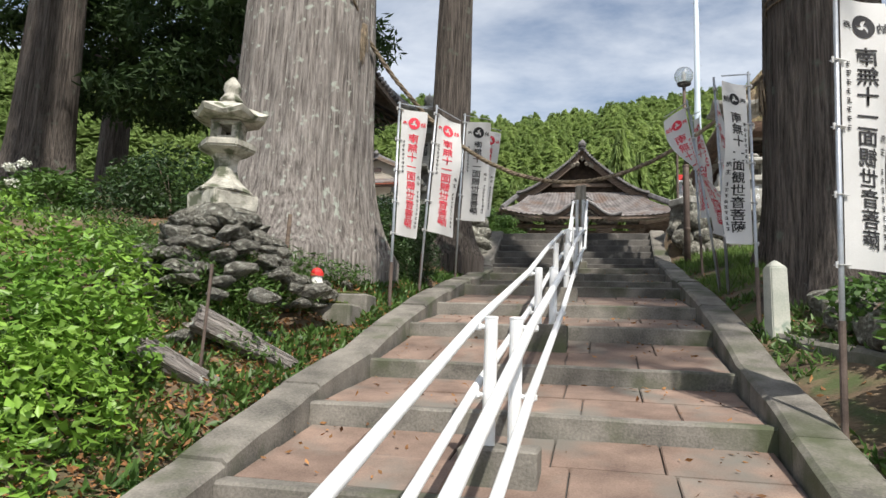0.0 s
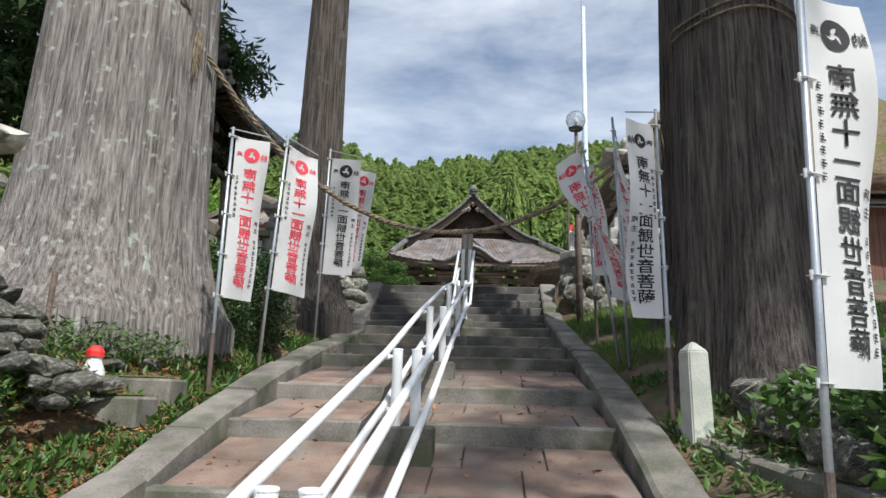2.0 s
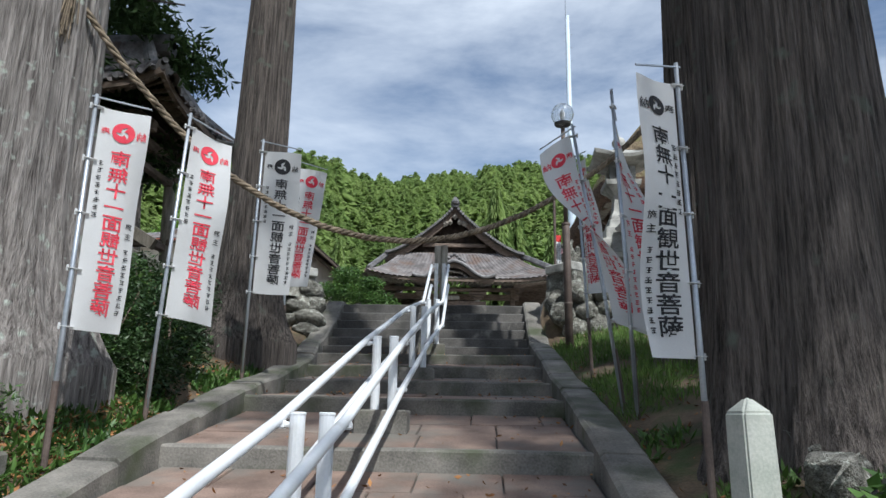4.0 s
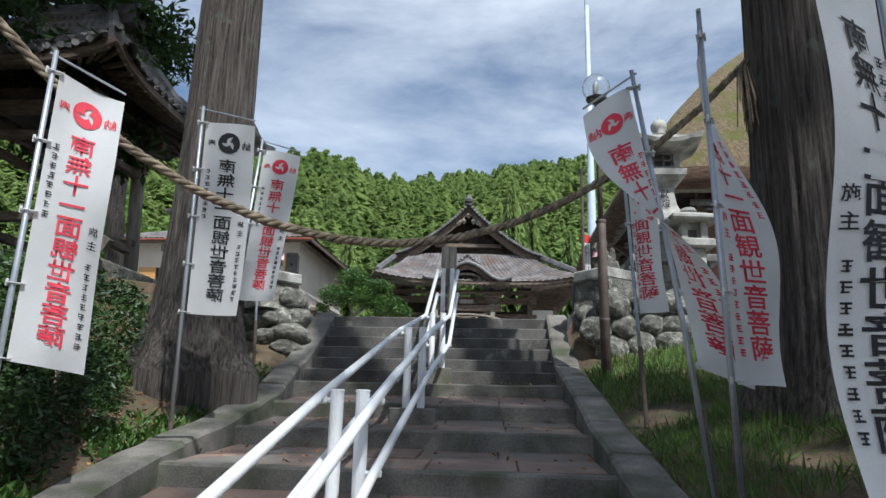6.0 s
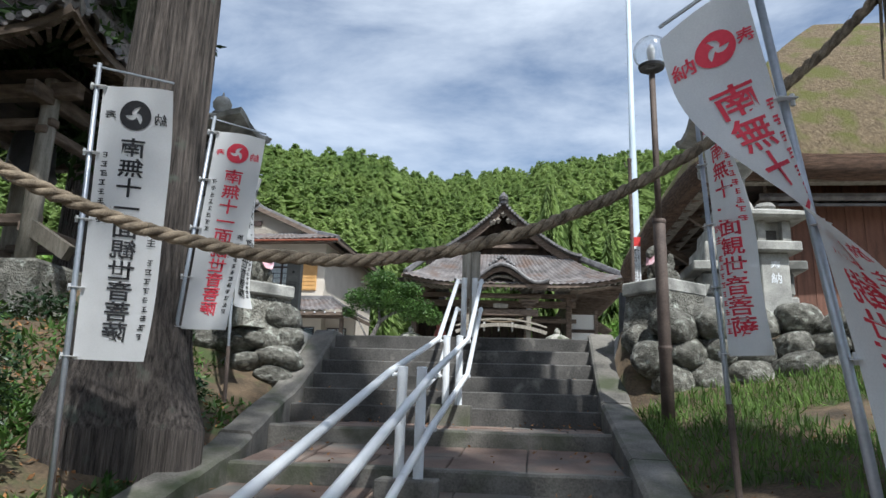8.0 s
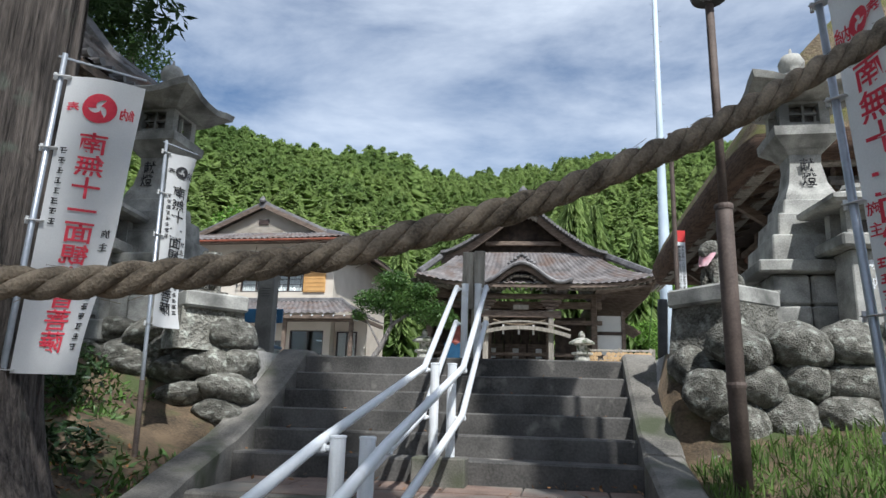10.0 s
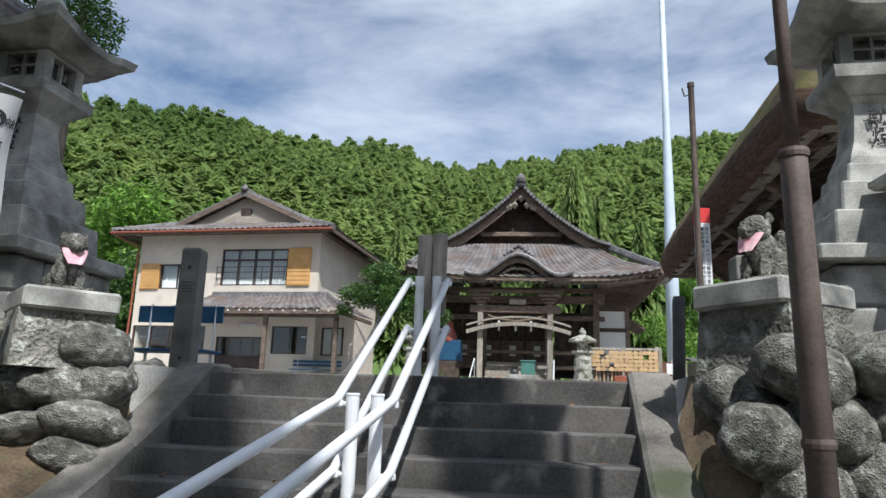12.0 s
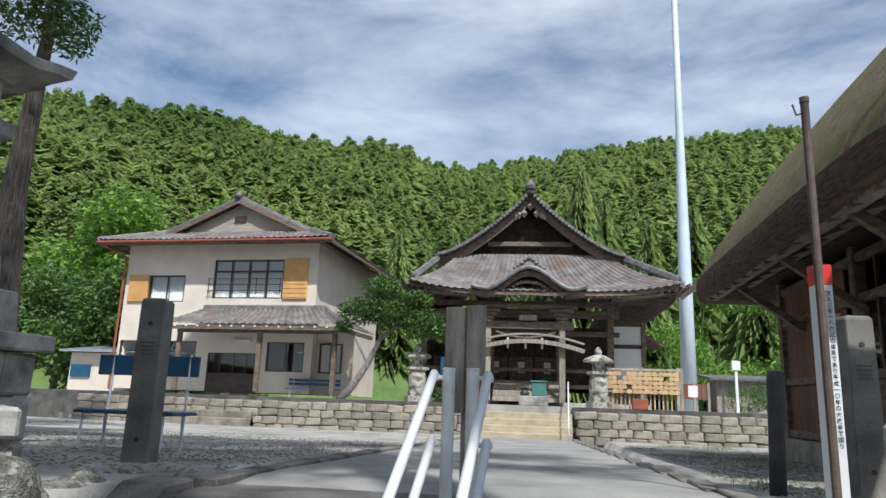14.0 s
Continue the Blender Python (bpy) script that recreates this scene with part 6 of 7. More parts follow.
# ---- guardian statues ----
def guardian(x, y, z, face, label):
    bm = bmesh.new()
    for c, r in (((0, 0, 0.22), (0.17, 0.24, 0.2)), ((0, -0.12, 0.36), (0.15, 0.15, 0.2)), ((0, -0.2, 0.56), (0.15, 0.16, 0.15)), ((0, -0.34, 0.52), (0.08, 0.08, 0.07)), ((0.0, 0.22, 0.42), (0.07, 0.08, 0.2)),
                 ((-0.1, -0.24, 0.14), (0.05, 0.06, 0.18)), ((0.1, -0.24, 0.14), (0.05, 0.06, 0.18)), ((-0.13, 0.14, 0.12), (0.08, 0.15, 0.13)), ((0.13, 0.14, 0.12), (0.08, 0.15, 0.13)), ((-0.11, -0.14, 0.66), (0.04, 0.05, 0.06)), ((0.11, -0.14, 0.66), (0.04, 0.05, 0.06))):
        r_ = bmesh.ops.create_icosphere(bm, subdivisions=3, radius=1.0)
        for v in r_["verts"]:
            n = v.co.copy()
            v.co = Vector((c[0] + n.x * r[0], c[1] + n.y * r[1], c[2] + n.z * r[2])) + 0.025 * noise.noise_vector(n * 4 + Vector(c) * 9)
    box(bm, -0.24, 0.24, -0.34, 0.34, -0.02, 0.06)
    ob = part("guardian_statue", bm, "boulder", None, smooth=True)
    ob.matrix_basis = pose(x, y, z, 0, 0, face) @ Matrix.Diagonal((0.64, 0.64, 0.64, 1))
    tagged(ob, label, "statue")
    ped = thing("statue_pedestal", "dark mossy stone pedestal under the guardian statue", "pedestal", at=pose(x, y, 0, 0, 0, face))
    bm = bmesh.new()
    lathe(bm, [(0.50, 4.42), (0.44, z - 0.16)], 4, turn=radians(45))
    for v in bm.verts:
        v.co += 0.03 * noise.noise_vector(v.co * 3)
    part("block", bm, "boulder", ped)
    part("slab", bbox(-0.32, 0.32, -0.38, 0.38, z - 0.16, z + 0.0, 0.02), "granite", ped)
    bib = thing("bib", "faded pink cloth bib tied on the guardian statue", "bib", at=pose(x, y, z, 0, 0, face) @ Matrix.Diagonal((0.66, 0.66, 0.66, 1)))
    verts, faces = [], []
    for j in range(5):
        for i in range(9):
            a = (i - 4) * 0.22 * (1 - 0.16 * j)
            rr = 0.17 + 0.03 * j * 0.4
            verts.append((rr * math.sin(a) * 1.05, -0.14 - rr * math.cos(a) * 1.1 - 0.01 * math.sin(i * 2.0), 0.50 - 0.045 * j - 0.02 * math.cos(a)))
    for j in range(4):
        for i in range(8):
            faces.append((j * 9 + i, j * 9 + i + 1, (j + 1) * 9 + i + 1, (j + 1) * 9 + i))
    put("bib_cloth", mesh_np("bib_cloth", verts, faces), "pink_cloth", bib, smooth=True)


guardian(-3.12, 15.36, 4.98, 50, "mossy stone guardian dog statue wearing a pink bib")
guardian(1.93, 15.4, 5.06, -50, "dark stone guardian dog statue wearing a pink bib")

# ---- gate posts, markers and poles ----
for x, y, h, label in ((-3.63, 18.05, 1.49, "square weathered stone gate post with drilled holes"), (2.5, 18.4, 1.46, "square granite gate post with a carved seal")):
    g = thing("gate_post", label, "gate post", group="stone gate posts", at=pose(x, y, court(y), 0, 0, 8))
    bm = bmesh.new()
    lathe(bm, [(0.165 * 1.05, -0.3), (0.158, h - 0.03), (0.13, h)], 4, turn=radians(45))
    bmesh.ops.bevel(bm, geom=list(bm.edges), offset=0.008, segments=1, affect="EDGES")
    part("shaft", bm, "gate_stone", g)
    # dark plugs colour in the shade of drilled holes; the shaft is uncut
    for z in (0.22, h - 0.24):
        bm = bmesh.new()
        tube(bm, [(0, -0.1205, z), (0, -0.10, z)], 0.022, 12)
        part("bolt_hole_shade", bm, "interior_shade", g)
    for k in range(4):
        part("carving_line", bbox(-0.06, 0.06, -0.1205, -0.115, h - 0.42 - k * 0.035, h - 0.407 - k * 0.035), "step_dark", g)

bol = thing("wooden_bollard", "dark charred wooden bollard by the gate post", "bollard", at=pose(1.75, 18.1, court(18.1), 0, 2, 0))
bm = bmesh.new()
lathe(bm, [(0.065, -0.2), (0.062, 0.5), (0.066, 0.9), (0.058, 0.97)], 14)
part("shaft", bm, "dark_metal", bol, smooth=True)

sign = thing("sign_post", "white square sign post with red top and vertical writing", "sign", at=pose(1.88, 17.24, 4.4, 0, 0, 8))
sp = part("post", bbox(-0.055, 0.055, -0.055, 0.055, -0.1, 1.56, 0.004), "white_paint", sign)
part("red_band", bbox(-0.058, 0.058, -0.058, 0.058, 1.56, 1.70, 0.004), "red_paint", sign, "red painted top")
vs, fs = [], []
for col, text in ((0.022, "文久三年一八六三の建築であり平成一〇年の大改修で回り"), (-0.022, "舞台が復活した江戸時代から続く地芝居がここで上演している")):
    for i, c in enumerate(text):
        gv, gf = glyph(c)
        o_ = len(vs)
        vs += [(col + p[0] * 0.034, -0.0585, 1.50 - i * 0.0405 + p[1] * 0.034) for p in gv]
        fs += [[o_ + k for k in f] for f in gf]
put("writing", mesh_np("writing", vs, fs), "ink", sp, "black vertical Japanese writing")

tp = thing("iron_pole", "thin rusty iron pole with a hook on top", "pole", at=pose(1.80, 17.02, 4.3))
bm = bmesh.new()
tube(bm, [(0, 0, -0.1), (0, 0, 2.95)], 0.028, 10)
tube(bm, [(0.0, 0, 2.86), (-0.06, 0, 2.84), (-0.08, 0, 2.92)], 0.008, 6)
lathe(bm, [(0.033, 2.93), (0.033, 2.97)], 10)
part("shaft", bm, "rust_pole", tp)

lamp = thing("street_lamp", "brown iron lamp post with a clear glass globe", "street lamp", at=pose(1.66, 13.92, 3.38, 0, -0.4, 0))
bm = bmesh.new()
tube(bm, [(0, 0, -0.2), (0, 0, 2.02), (0, 0, 2.06)], [0.062, 0.06, 0.035], 14)
part("lower_post", bm, "rust_pole", lamp, smooth=True)
bm = bmesh.new()
tube(bm, [(0, 0, 2.05), (0, 0, 3.68)], 0.032, 12)
part("upper_post", bm, "rust_pole", lamp, smooth=True)
for z in (0.75, 2.02):
    bm = bmesh.new()
    lathe(bm, [(0.066, z), (0.07, z + 0.02), (0.066, z + 0.04)], 14)
    part("band", bm, "rust_pole", lamp)
bm = bmesh.new()
lathe(bm, [(0.04, 3.76), (0.13, 3.73), (0.14, 3.76), (0.05, 3.77)], 18)
part("holder", bm, "dark_metal", lamp)
bm = bmesh.new()
bmesh.ops.create_uvsphere(bm, u_segments=28, v_segments=16, radius=0.185)
bmesh.ops.translate(bm, vec=(0, 0, 3.92), verts=bm.verts)
g_ = part("globe", bm, "globe", lamp, "clear glass globe", smooth=True)
bm = bmesh.new()
bmesh.ops.create_uvsphere(bm, u_segments=28, v_segments=16, radius=0.181)
bmesh.ops.translate(bm, vec=(0, 0, 3.92), verts=bm.verts)
bmesh.ops.reverse_faces(bm, faces=bm.faces[:])
part("globe_inside", bm, "globe", lamp, smooth=True)
bm = bmesh.new()
lathe(bm, [(0.02, 3.77), (0.04, 3.85), (0.045, 3.95), (0.02, 4.01)], 12)
part("bulb", bm, "white_paint", lamp)

bp = thing("mast", "tall tapered light-blue steel mast with climbing pegs", "mast", at=pose(6.5, 50.0, TER - 0.1, 0, 0.2, 0) @ Matrix.Diagonal((1.57, 1.57, 1.57, 1)))
bm = bmesh.new()
tube(bm, [(0, 0, 0), (0, 0, 4.5), (0, 0, 10), (0, 0, 17)], [0.26, 0.22, 0.13, 0.075], 20)
part("shaft", bm, mat("mast_paint", (0.50, 0.58, 0.66), (0.60, 0.68, 0.75), 2, 40, 0.45, 0.1, 0.002), bp, smooth=True)
bm = bmesh.new()
for k in range(30):
    z = 6.5 + k * 0.34
    tube(bm, [(-0.2 if k % 2 else 0.2, 0, z), (0, 0, z)], 0.012, 5)
part("climbing_pegs", bm, "steel", bp)
bm = bmesh.new()
tube(bm, [(-0.08, 0, 13), (-0.08, 0, 22)], 0.035, 8)
part("aerial", bm, "steel", bp)

mk = thing("stone_marker", "pale lichened square stone marker with a pointed top", "stone marker", at=pose(1.62, 6.74, 1.92, 0, -1, 14))
bm = bmesh.new()
lathe(bm, [(0.122, -0.15), (0.112, 0.55), (0.02, 0.62)], 4, turn=radians(45))
bmesh.ops.bevel(bm, geom=list(bm.edges), offset=0.01, segments=2, affect="EDGES")
part("shaft", bm, mat("pale_stone", (0.36, 0.38, 0.33), (0.58, 0.58, 0.52), 5, 70, 0.9, 0.4, 0.008, spot=(0.26, 0.32, 0.27), spot_scale=5), mk)

# concrete retaining block on the right, with old roots
blk = thing("concrete_block", "mossy cast concrete retaining block beside the kerb", "concrete block")
bm = bmesh.new()
n = 20
rows = []
for i in range(n + 1):
    u = i / n
    y = 7.05 - 1.9 * u
    x = 1.50 + 0.30 * u + 0.25 * u * u
    z = 1.92 - 0.26 * u + 0.02 * noise.noise((y * 3, 0, 0))
    rows.append([bm.verts.new(p) for p in ((x - 0.03, y, z - 0.75), (x, y, z - 0.03), (x + 0.03, y, z), (x + 0.26, y, z - 0.01), (x + 0.30, y, z - 0.7))])
for a, b in zip(rows, rows[1:]):
    for k in range(4):
        bm.faces.new((a[k], a[k + 1], b[k + 1], b[k]))
bm.faces.new(rows[0])
bm.faces.new(rows[-1][::-1])
part("casting", bm, "kerb_stone", blk)


def stump(x, y, z, ln, r, tilt, turn, label, seed):
    """A split, weathered piece of log or root."""
    bm = bmesh.new()
    rings = []
    n, m = 40, 22
    for j in range(m + 1):
        v = j / m
        ring = []
        for i in range(n):
            a = i * math.tau / n
            rr = r * (0.8 + 0.3 * v) * (1 + 0.35 * noise.noise((math.cos(a) * 2.2 + seed, math.sin(a) * 2.2, v * 0.8)) + 0.16 * abs(noise.noise((math.cos(a) * 9, math.sin(a) * 9 + seed, v * 1.2))))
            ring.append(bm.verts.new((rr * math.cos(a), rr * math.sin(a) * 0.7, v * ln + 0.10 * noise.noise((a * 2, v * 3, seed)))))
        rings.append(ring)
    for a, b in zip(rings, rings[1:]):
        for i in range(n):
            bm.faces.new((a[i], a[(i + 1) % n], b[(i + 1) % n], b[i]))
    bm.faces.new(rings[0][::-1])
    bm.faces.new(rings[-1])
    ob = part("old_log", bm, "bark_pale", None, smooth=False)
    ob.matrix_basis = pose(x, y, z, tilt, 0, turn)
    tagged(ob, label, "log", group="rotting logs on the slope")


stump(-2.62, 4.55, 1.18, 0.75, 0.14, 62, -40, "pale rotting log half buried in the slope", 1.0)
stump(-2.45, 5.2, 1.42, 0.85, 0.13, 66, -48, "pale split log lying on the slope by the kerb", 6.0)
stump(1.75, 3.9, 1.05, 0.6, 0.2, 20, 30, "grey weathered root stump beside the banner pole", 11.0)
for x, y, z, h, r in ((-2.75, 4.35, 1.2, 0.95, 0.012), (-3.05, 3.75, 1.05, 0.45, 0.02), (-3.1, 6.3, 2.3, 0.62, 0.022)):
    st = thing("stake", "thin brown wooden stake pushed into the slope", "stake", group="stakes on the slope", at=pose(x, y, z, 2, 3, 0))
    bm = bmesh.new()
    tube(bm, [(0, 0, -0.2), (0, 0, h)], r, 8)
    part("stick", bm, "rust_pole" if r < 0.015 else "wood_old", st)
jz = thing("small_statue", "small white stone figure with a red cap", "statue", at=pose(-2.87, 6.6, 2.05))
bm = bmesh.new()
lathe(bm, [(0.10, -0.03), (0.10, 0.04), (0.075, 0.06), (0.085, 0.16), (0.06, 0.22), (0.055, 0.25), (0.06, 0.29), (0.03, 0.33)], 14)
part("figure", bm, "white_plaster", jz, smooth=True)
bm = bmesh.new()
lathe(bm, [(0.068, 0.27), (0.066, 0.31), (0.045, 0.345), (0.01, 0.36)], 12)
part("red_cap", bm, "red_paint", jz)

# ---- small things on the terrace and in the yard ----
ema = thing("plaque_rack", "wooden rack hung with many votive plaques", "plaque rack", at=pose(1.55, 36.35, TER))
for x in (0.0, 1.15, 2.3):
    part("post", bbox(x - 0.05, x + 0.05, -0.05, 0.05, -0.05, 1.35, 0.005), "wood_grey", ema)
for z in (1.22, 0.5):
    part("bar", bbox(-0.1, 2.4, -0.04, 0.04, z, z + 0.08, 0.005), "wood_grey", ema)
pm = None
for r in range(5):
    for k in range(14):
        if random.random() < 0.1:
            continue
        if pm is None:
            bm = bmesh.new()
            pts = [(-0.09, 0), (0.09, 0), (0.09, 0.10), (0, 0.15), (-0.09, 0.10)]
            a = [bm.verts.new((x, -0.006, z)) for x, z in pts]
            b = [bm.verts.new((x, 0.006, z)) for x, z in pts]
            bm.faces.new(a)
            bm.faces.new(b[::-1])
            for i in range(5):
                bm.faces.new((a[i], b[i], b[(i + 1) % 5], a[(i + 1) % 5]))
            ob = part("plaque", bm, "wood_pale", ema)
            pm = ob.data
        else:
            ob = put("plaque", pm, "wood_pale", ema)
        ob.matrix_basis = pose(0.1 + k * 0.165 + random.uniform(-0.03, 0.03), -0.06 - 0.02 * random.random(), 0.48 + r * 0.145, random.uniform(-6, 6), random.uniform(-9, 9), 0)
for k in range(17):
    x = 0.05 + k * 0.135
    part("fence_slat", bbox(x, x + 0.05, 0.06, 0.08, -0.02, 0.5), "wood_pale" if k % 2 else "wood_grey", ema)
pot = thing("planter", "terracotta planter box beside the plaque rack", "planter", at=pose(2.6, 36.1, TER))
part("box", bbox(-0.25, 0.25, -0.15, 0.15, -0.03, 0.3, 0.02), "copper", pot)
ob_ = thing("offering_box", "green metal incense box on a stone block", "offering box", at=pose(-0.85, 37.1, TER))
part("block", bbox(-0.55, 0.45, -0.25, 0.25, -0.03, 0.3, 0.02), "granite", ob_)
part("box", bbox(-0.1, 0.4, -0.18, 0.18, 0.3, 0.78, 0.015), "green_box", ob_)
part("lid", bbox(-0.14, 0.44, -0.22, 0.22, 0.78, 0.83, 0.01), "green_box", ob_)
bm = bmesh.new()
lathe(bm, [(0.14, 0.3), (0.16, 0.4), (0.1, 0.5), (0.17, 0.58)], 14, (-0.36, 0, 0))
part("incense_bowl", bm, "dark_metal", ob_)
fb_ = thing("signboard", "low timber fence and notice boards beside the terrace", "fence", at=pose(4.0, 36.6, TER))
for k, (x, h, w) in enumerate(((0.0, 1.35, 0.1), (0.4, 0.95, 0.08), (0.85, 0.9, 0.08), (1.3, 0.7, 0.07))):
    part("post", bbox(x - w / 2, x + w / 2, -0.04, 0.04, -0.03, h), "wood_grey", fb_)
part("board", bbox(0.05, 0.8, -0.03, 0.0, 0.35, 0.85), "wood_red", fb_)
part("notice", bbox(0.2, 0.5, -0.045, -0.031, 0.42, 0.8), "white_plaster", fb_)
rs = tagged(part("red_statue", (lambda b: (lathe(b, [(0.3, 0), (0.34, 0.15), (0.25, 0.45), (0.16, 0.6), (0.19, 0.72), (0.14, 0.85), (0.03, 0.92)], 16), b)[1])(bmesh.new()), "red_statue", None, smooth=True), "red painted seated wooden figure on a dark cabinet", "statue")
rs.matrix_basis = pose(-3.95, 38.6, 6.65)
cab = thing("cabinet", "dark blue-grey cabinet on the temple veranda", "cabinet", at=pose(-3.95, 38.6, TER))
part("body", bbox(-0.5, 0.5, -0.3, 0.3, 0.85, 1.66, 0.02), "blue_paint", cab)
part("legs", bbox(-0.45, 0.45, -0.28, 0.28, -0.03, 0.85, 0.02), "wood_dark", cab)
bn = thing("blue_table", "blue-topped folding table on white steel legs in the yard", "table", at=pose(-4.55, 19.6, court(19.6)))
part("top", bbox(-0.8, 0.45, -0.25, 0.25, 0.42, 0.46, 0.01), "blue_paint", bn)
part("backboard", bbox(-0.9, 0.42, 0.24, 0.27, 0.86, 1.1, 0.01), "blue_paint", bn)
for x in (-0.7, 0.3):
    bm = bmesh.new()
    tube(bm, [(x, -0.22, -0.02), (x, -0.2, 0.42), (x, 0.2, 0.42), (x, 0.22, -0.02), (x, 0.255, 1.12)], 0.015, 8)
    part("leg", bm, "white_paint", bn)
shed = thing("shed", "small pale shed behind the yard", "shed", at=pose(-18.6, 38.5, TER))
part("wall", bbox(-1.6, 1.4, 0, 2, -0.05, 1.5), "plaster", shed)
part("roof", wedge(-1.9, 1.7, -0.4, 1.6, 2.3, 1.95, 0.08), "steel", shed)
part("blue_sheet", bbox(-1.5, -0.6, -0.08, -0.02, 0.5, 1.0), "blue_paint", shed)
sb = thing("small_shed", "grey shed and white post beyond the mast", "shed", at=pose(7.2, 41, TER))
part("wall", bbox(-1.2, 2.4, 0, 2, -0.05, 1.2), "wood_grey", sb)
part("roof", wedge(-1.5, 2.7, -0.4, 1.25, 2.3, 1.5, 0.08), "tile_trim", sb)
sg = thing("post_box", "white box on a pale post at the terrace edge", "post", at=pose(5.6, 36.0, TER))
part("post", bbox(-0.04, 0.04, -0.04, 0.04, -0.05, 1.3), "white_paint", sg)
part("box", bbox(-0.13, 0.13, -0.08, 0.08, 1.3, 1.6, 0.01), "white_paint", sg)


# ---- plants ----
def bush(name, label, blobs, n, size, material, aspect=0.45, twigs=10, droop=0.25, hollow=0.45, cat="shrub"):
    t = thing(name, label, cat)
    put("foliage", leaves("foliage", cloud(blobs, n, hollow), size, aspect, droop), material, t)
    for k in range(twigs):
        b = blobs[k % len(blobs)]
        gx, gy = b[0] + random.uniform(-0.3, 0.3) * b[3], b[1] + random.uniform(-0.3, 0.3) * b[4]
        bm = bmesh.new()
        tube(bm, [(gx, gy, b[2] - b[5] * 1.25), (b[0], b[1], b[2] - b[5] * 0.2), (b[0] + random.uniform(-0.6, 0.6) * b[3], b[1] + random.uniform(-0.6, 0.6) * b[4], b[2] + b[5] * 0.6)], [0.014, 0.010, 0.004], 5)
        part("twig", bm, "wood_old", t)
    return t


g = ground_z
bush("evergreen_shrub", "glossy bright green evergreen shrub spilling over the slope",
     [(-3.35, 3.0, 1.25, 0.5, 0.6, 0.42), (-3.75, 3.7, 1.55, 0.55, 0.6, 0.45), (-3.25, 2.2, 0.95, 0.45, 0.5, 0.4), (-4.3, 4.1, 1.85, 0.6, 0.6, 0.45), (-3.5, 4.2, 1.6, 0.35, 0.4, 0.32), (-4.3, 3.0, 1.6, 0.6, 0.6, 0.4), (-3.05, 2.6, 0.85, 0.3, 0.4, 0.35), (-3.3, 3.9, 1.6, 0.42, 0.5, 0.45), (-4.0, 4.6, 2.0, 0.6, 0.5, 0.5), (-3.15, 3.3, 1.3, 0.3, 0.4, 0.4), (-2.8, 2.5, 0.9, 0.4, 0.45, 0.36), (-2.85, 3.2, 1.15, 0.36, 0.42, 0.38), (-2.75, 1.8, 0.65, 0.4, 0.45, 0.35), (-3.05, 3.8, 1.45, 0.32, 0.36, 0.36)], 14000, 0.085, "leaf_bright", 0.5, 14)
bush("young_shrub", "yellow-green leafy twigs above the evergreen shrub", [(-5.2, 4.6, 2.35, 0.5, 0.5, 0.3), (-4.9, 5.6, 2.5, 0.5, 0.4, 0.28), (-5.6, 5.2, 2.7, 0.5, 0.5, 0.3)], 1500, 0.085, "leaf_bright", 0.55, 8)
bush("weeds", "tall weeds and ferns growing through the rock mound", [(-3.6, 6.1, 2.4, 0.5, 0.4, 0.4), (-3.2, 5.6, 2.0, 0.4, 0.4, 0.35), (-4.5, 5.9, 2.55, 0.5, 0.4, 0.2), (-3.2, 6.3, 2.35, 0.35, 0.4, 0.32), (-3.3, 5.0, 1.75, 0.4, 0.35, 0.25), (-5.1, 6.2, 2.8, 0.4, 0.4, 0.18), (-3.6, 5.2, 2.15, 0.5, 0.3, 0.3), (-3.0, 5.5, 2.0, 0.32, 0.3, 0.28), (-4.1, 5.1, 2.35, 0.4, 0.3, 0.26), (-2.9, 6.3, 2.15, 0.25, 0.3, 0.2), (-2.75, 4.9, 1.55, 0.28, 0.35, 0.2), (-3.3, 7.2, 2.5, 0.5, 0.4, 0.2), (-2.9, 7.6, 2.45, 0.3, 0.3, 0.18)], 8500, 0.07, "leaf_mid", 0.28, 12, hollow=0.15)
bush("dark_shrub", "dense dark green camellia shrub behind the lantern", [(-6.1, 8.6, 3.75, 0.7, 0.7, 0.75), (-6.5, 8.2, 3.3, 0.7, 0.6, 0.6), (-5.4, 8.3, 3.35, 0.4, 0.4, 0.5), (-3.9, 8.55, 3.45, 0.3, 0.3, 0.35), (-6.9, 9.0, 3.9, 0.6, 0.6, 0.6)], 6000, 0.09, "leaf_dark", 0.42, 8)
bush("stair_shrub", "dense green shrub beside the upper stairs", [(-2.75, 9.9, 3.35, 0.35, 0.42, 0.5), (-2.95, 9.3, 3.2, 0.4, 0.42, 0.5), (-2.65, 9.2, 2.8, 0.28, 0.36, 0.35), (-2.9, 10.6, 3.6, 0.35, 0.4, 0.45), (-3.3, 10.3, 3.7, 0.4, 0.4, 0.4), (-2.7, 9.4, 2.78, 0.36, 0.42, 0.36), (-2.68, 10.1, 2.98, 0.32, 0.42, 0.36), (-3.2, 9.1, 3.0, 0.4, 0.4, 0.4)], 10500, 0.06, "leaf_dark", 0.42, 10)
bush("slope_shrub", "leafy shrub on the slope below the bell house", [(-3.4, 9.5, 3.3, 0.45, 0.5, 0.36), (-4.2, 11.3, 3.9, 0.6, 0.6, 0.45), (-3.8, 10.4, 3.7, 0.5, 0.5, 0.4), (-4.9, 12.3, 4.2, 0.7, 0.6, 0.45), (-3.1, 8.9, 2.95, 0.3, 0.4, 0.25)], 7000, 0.065, "leaf_mid", 0.4, 12)
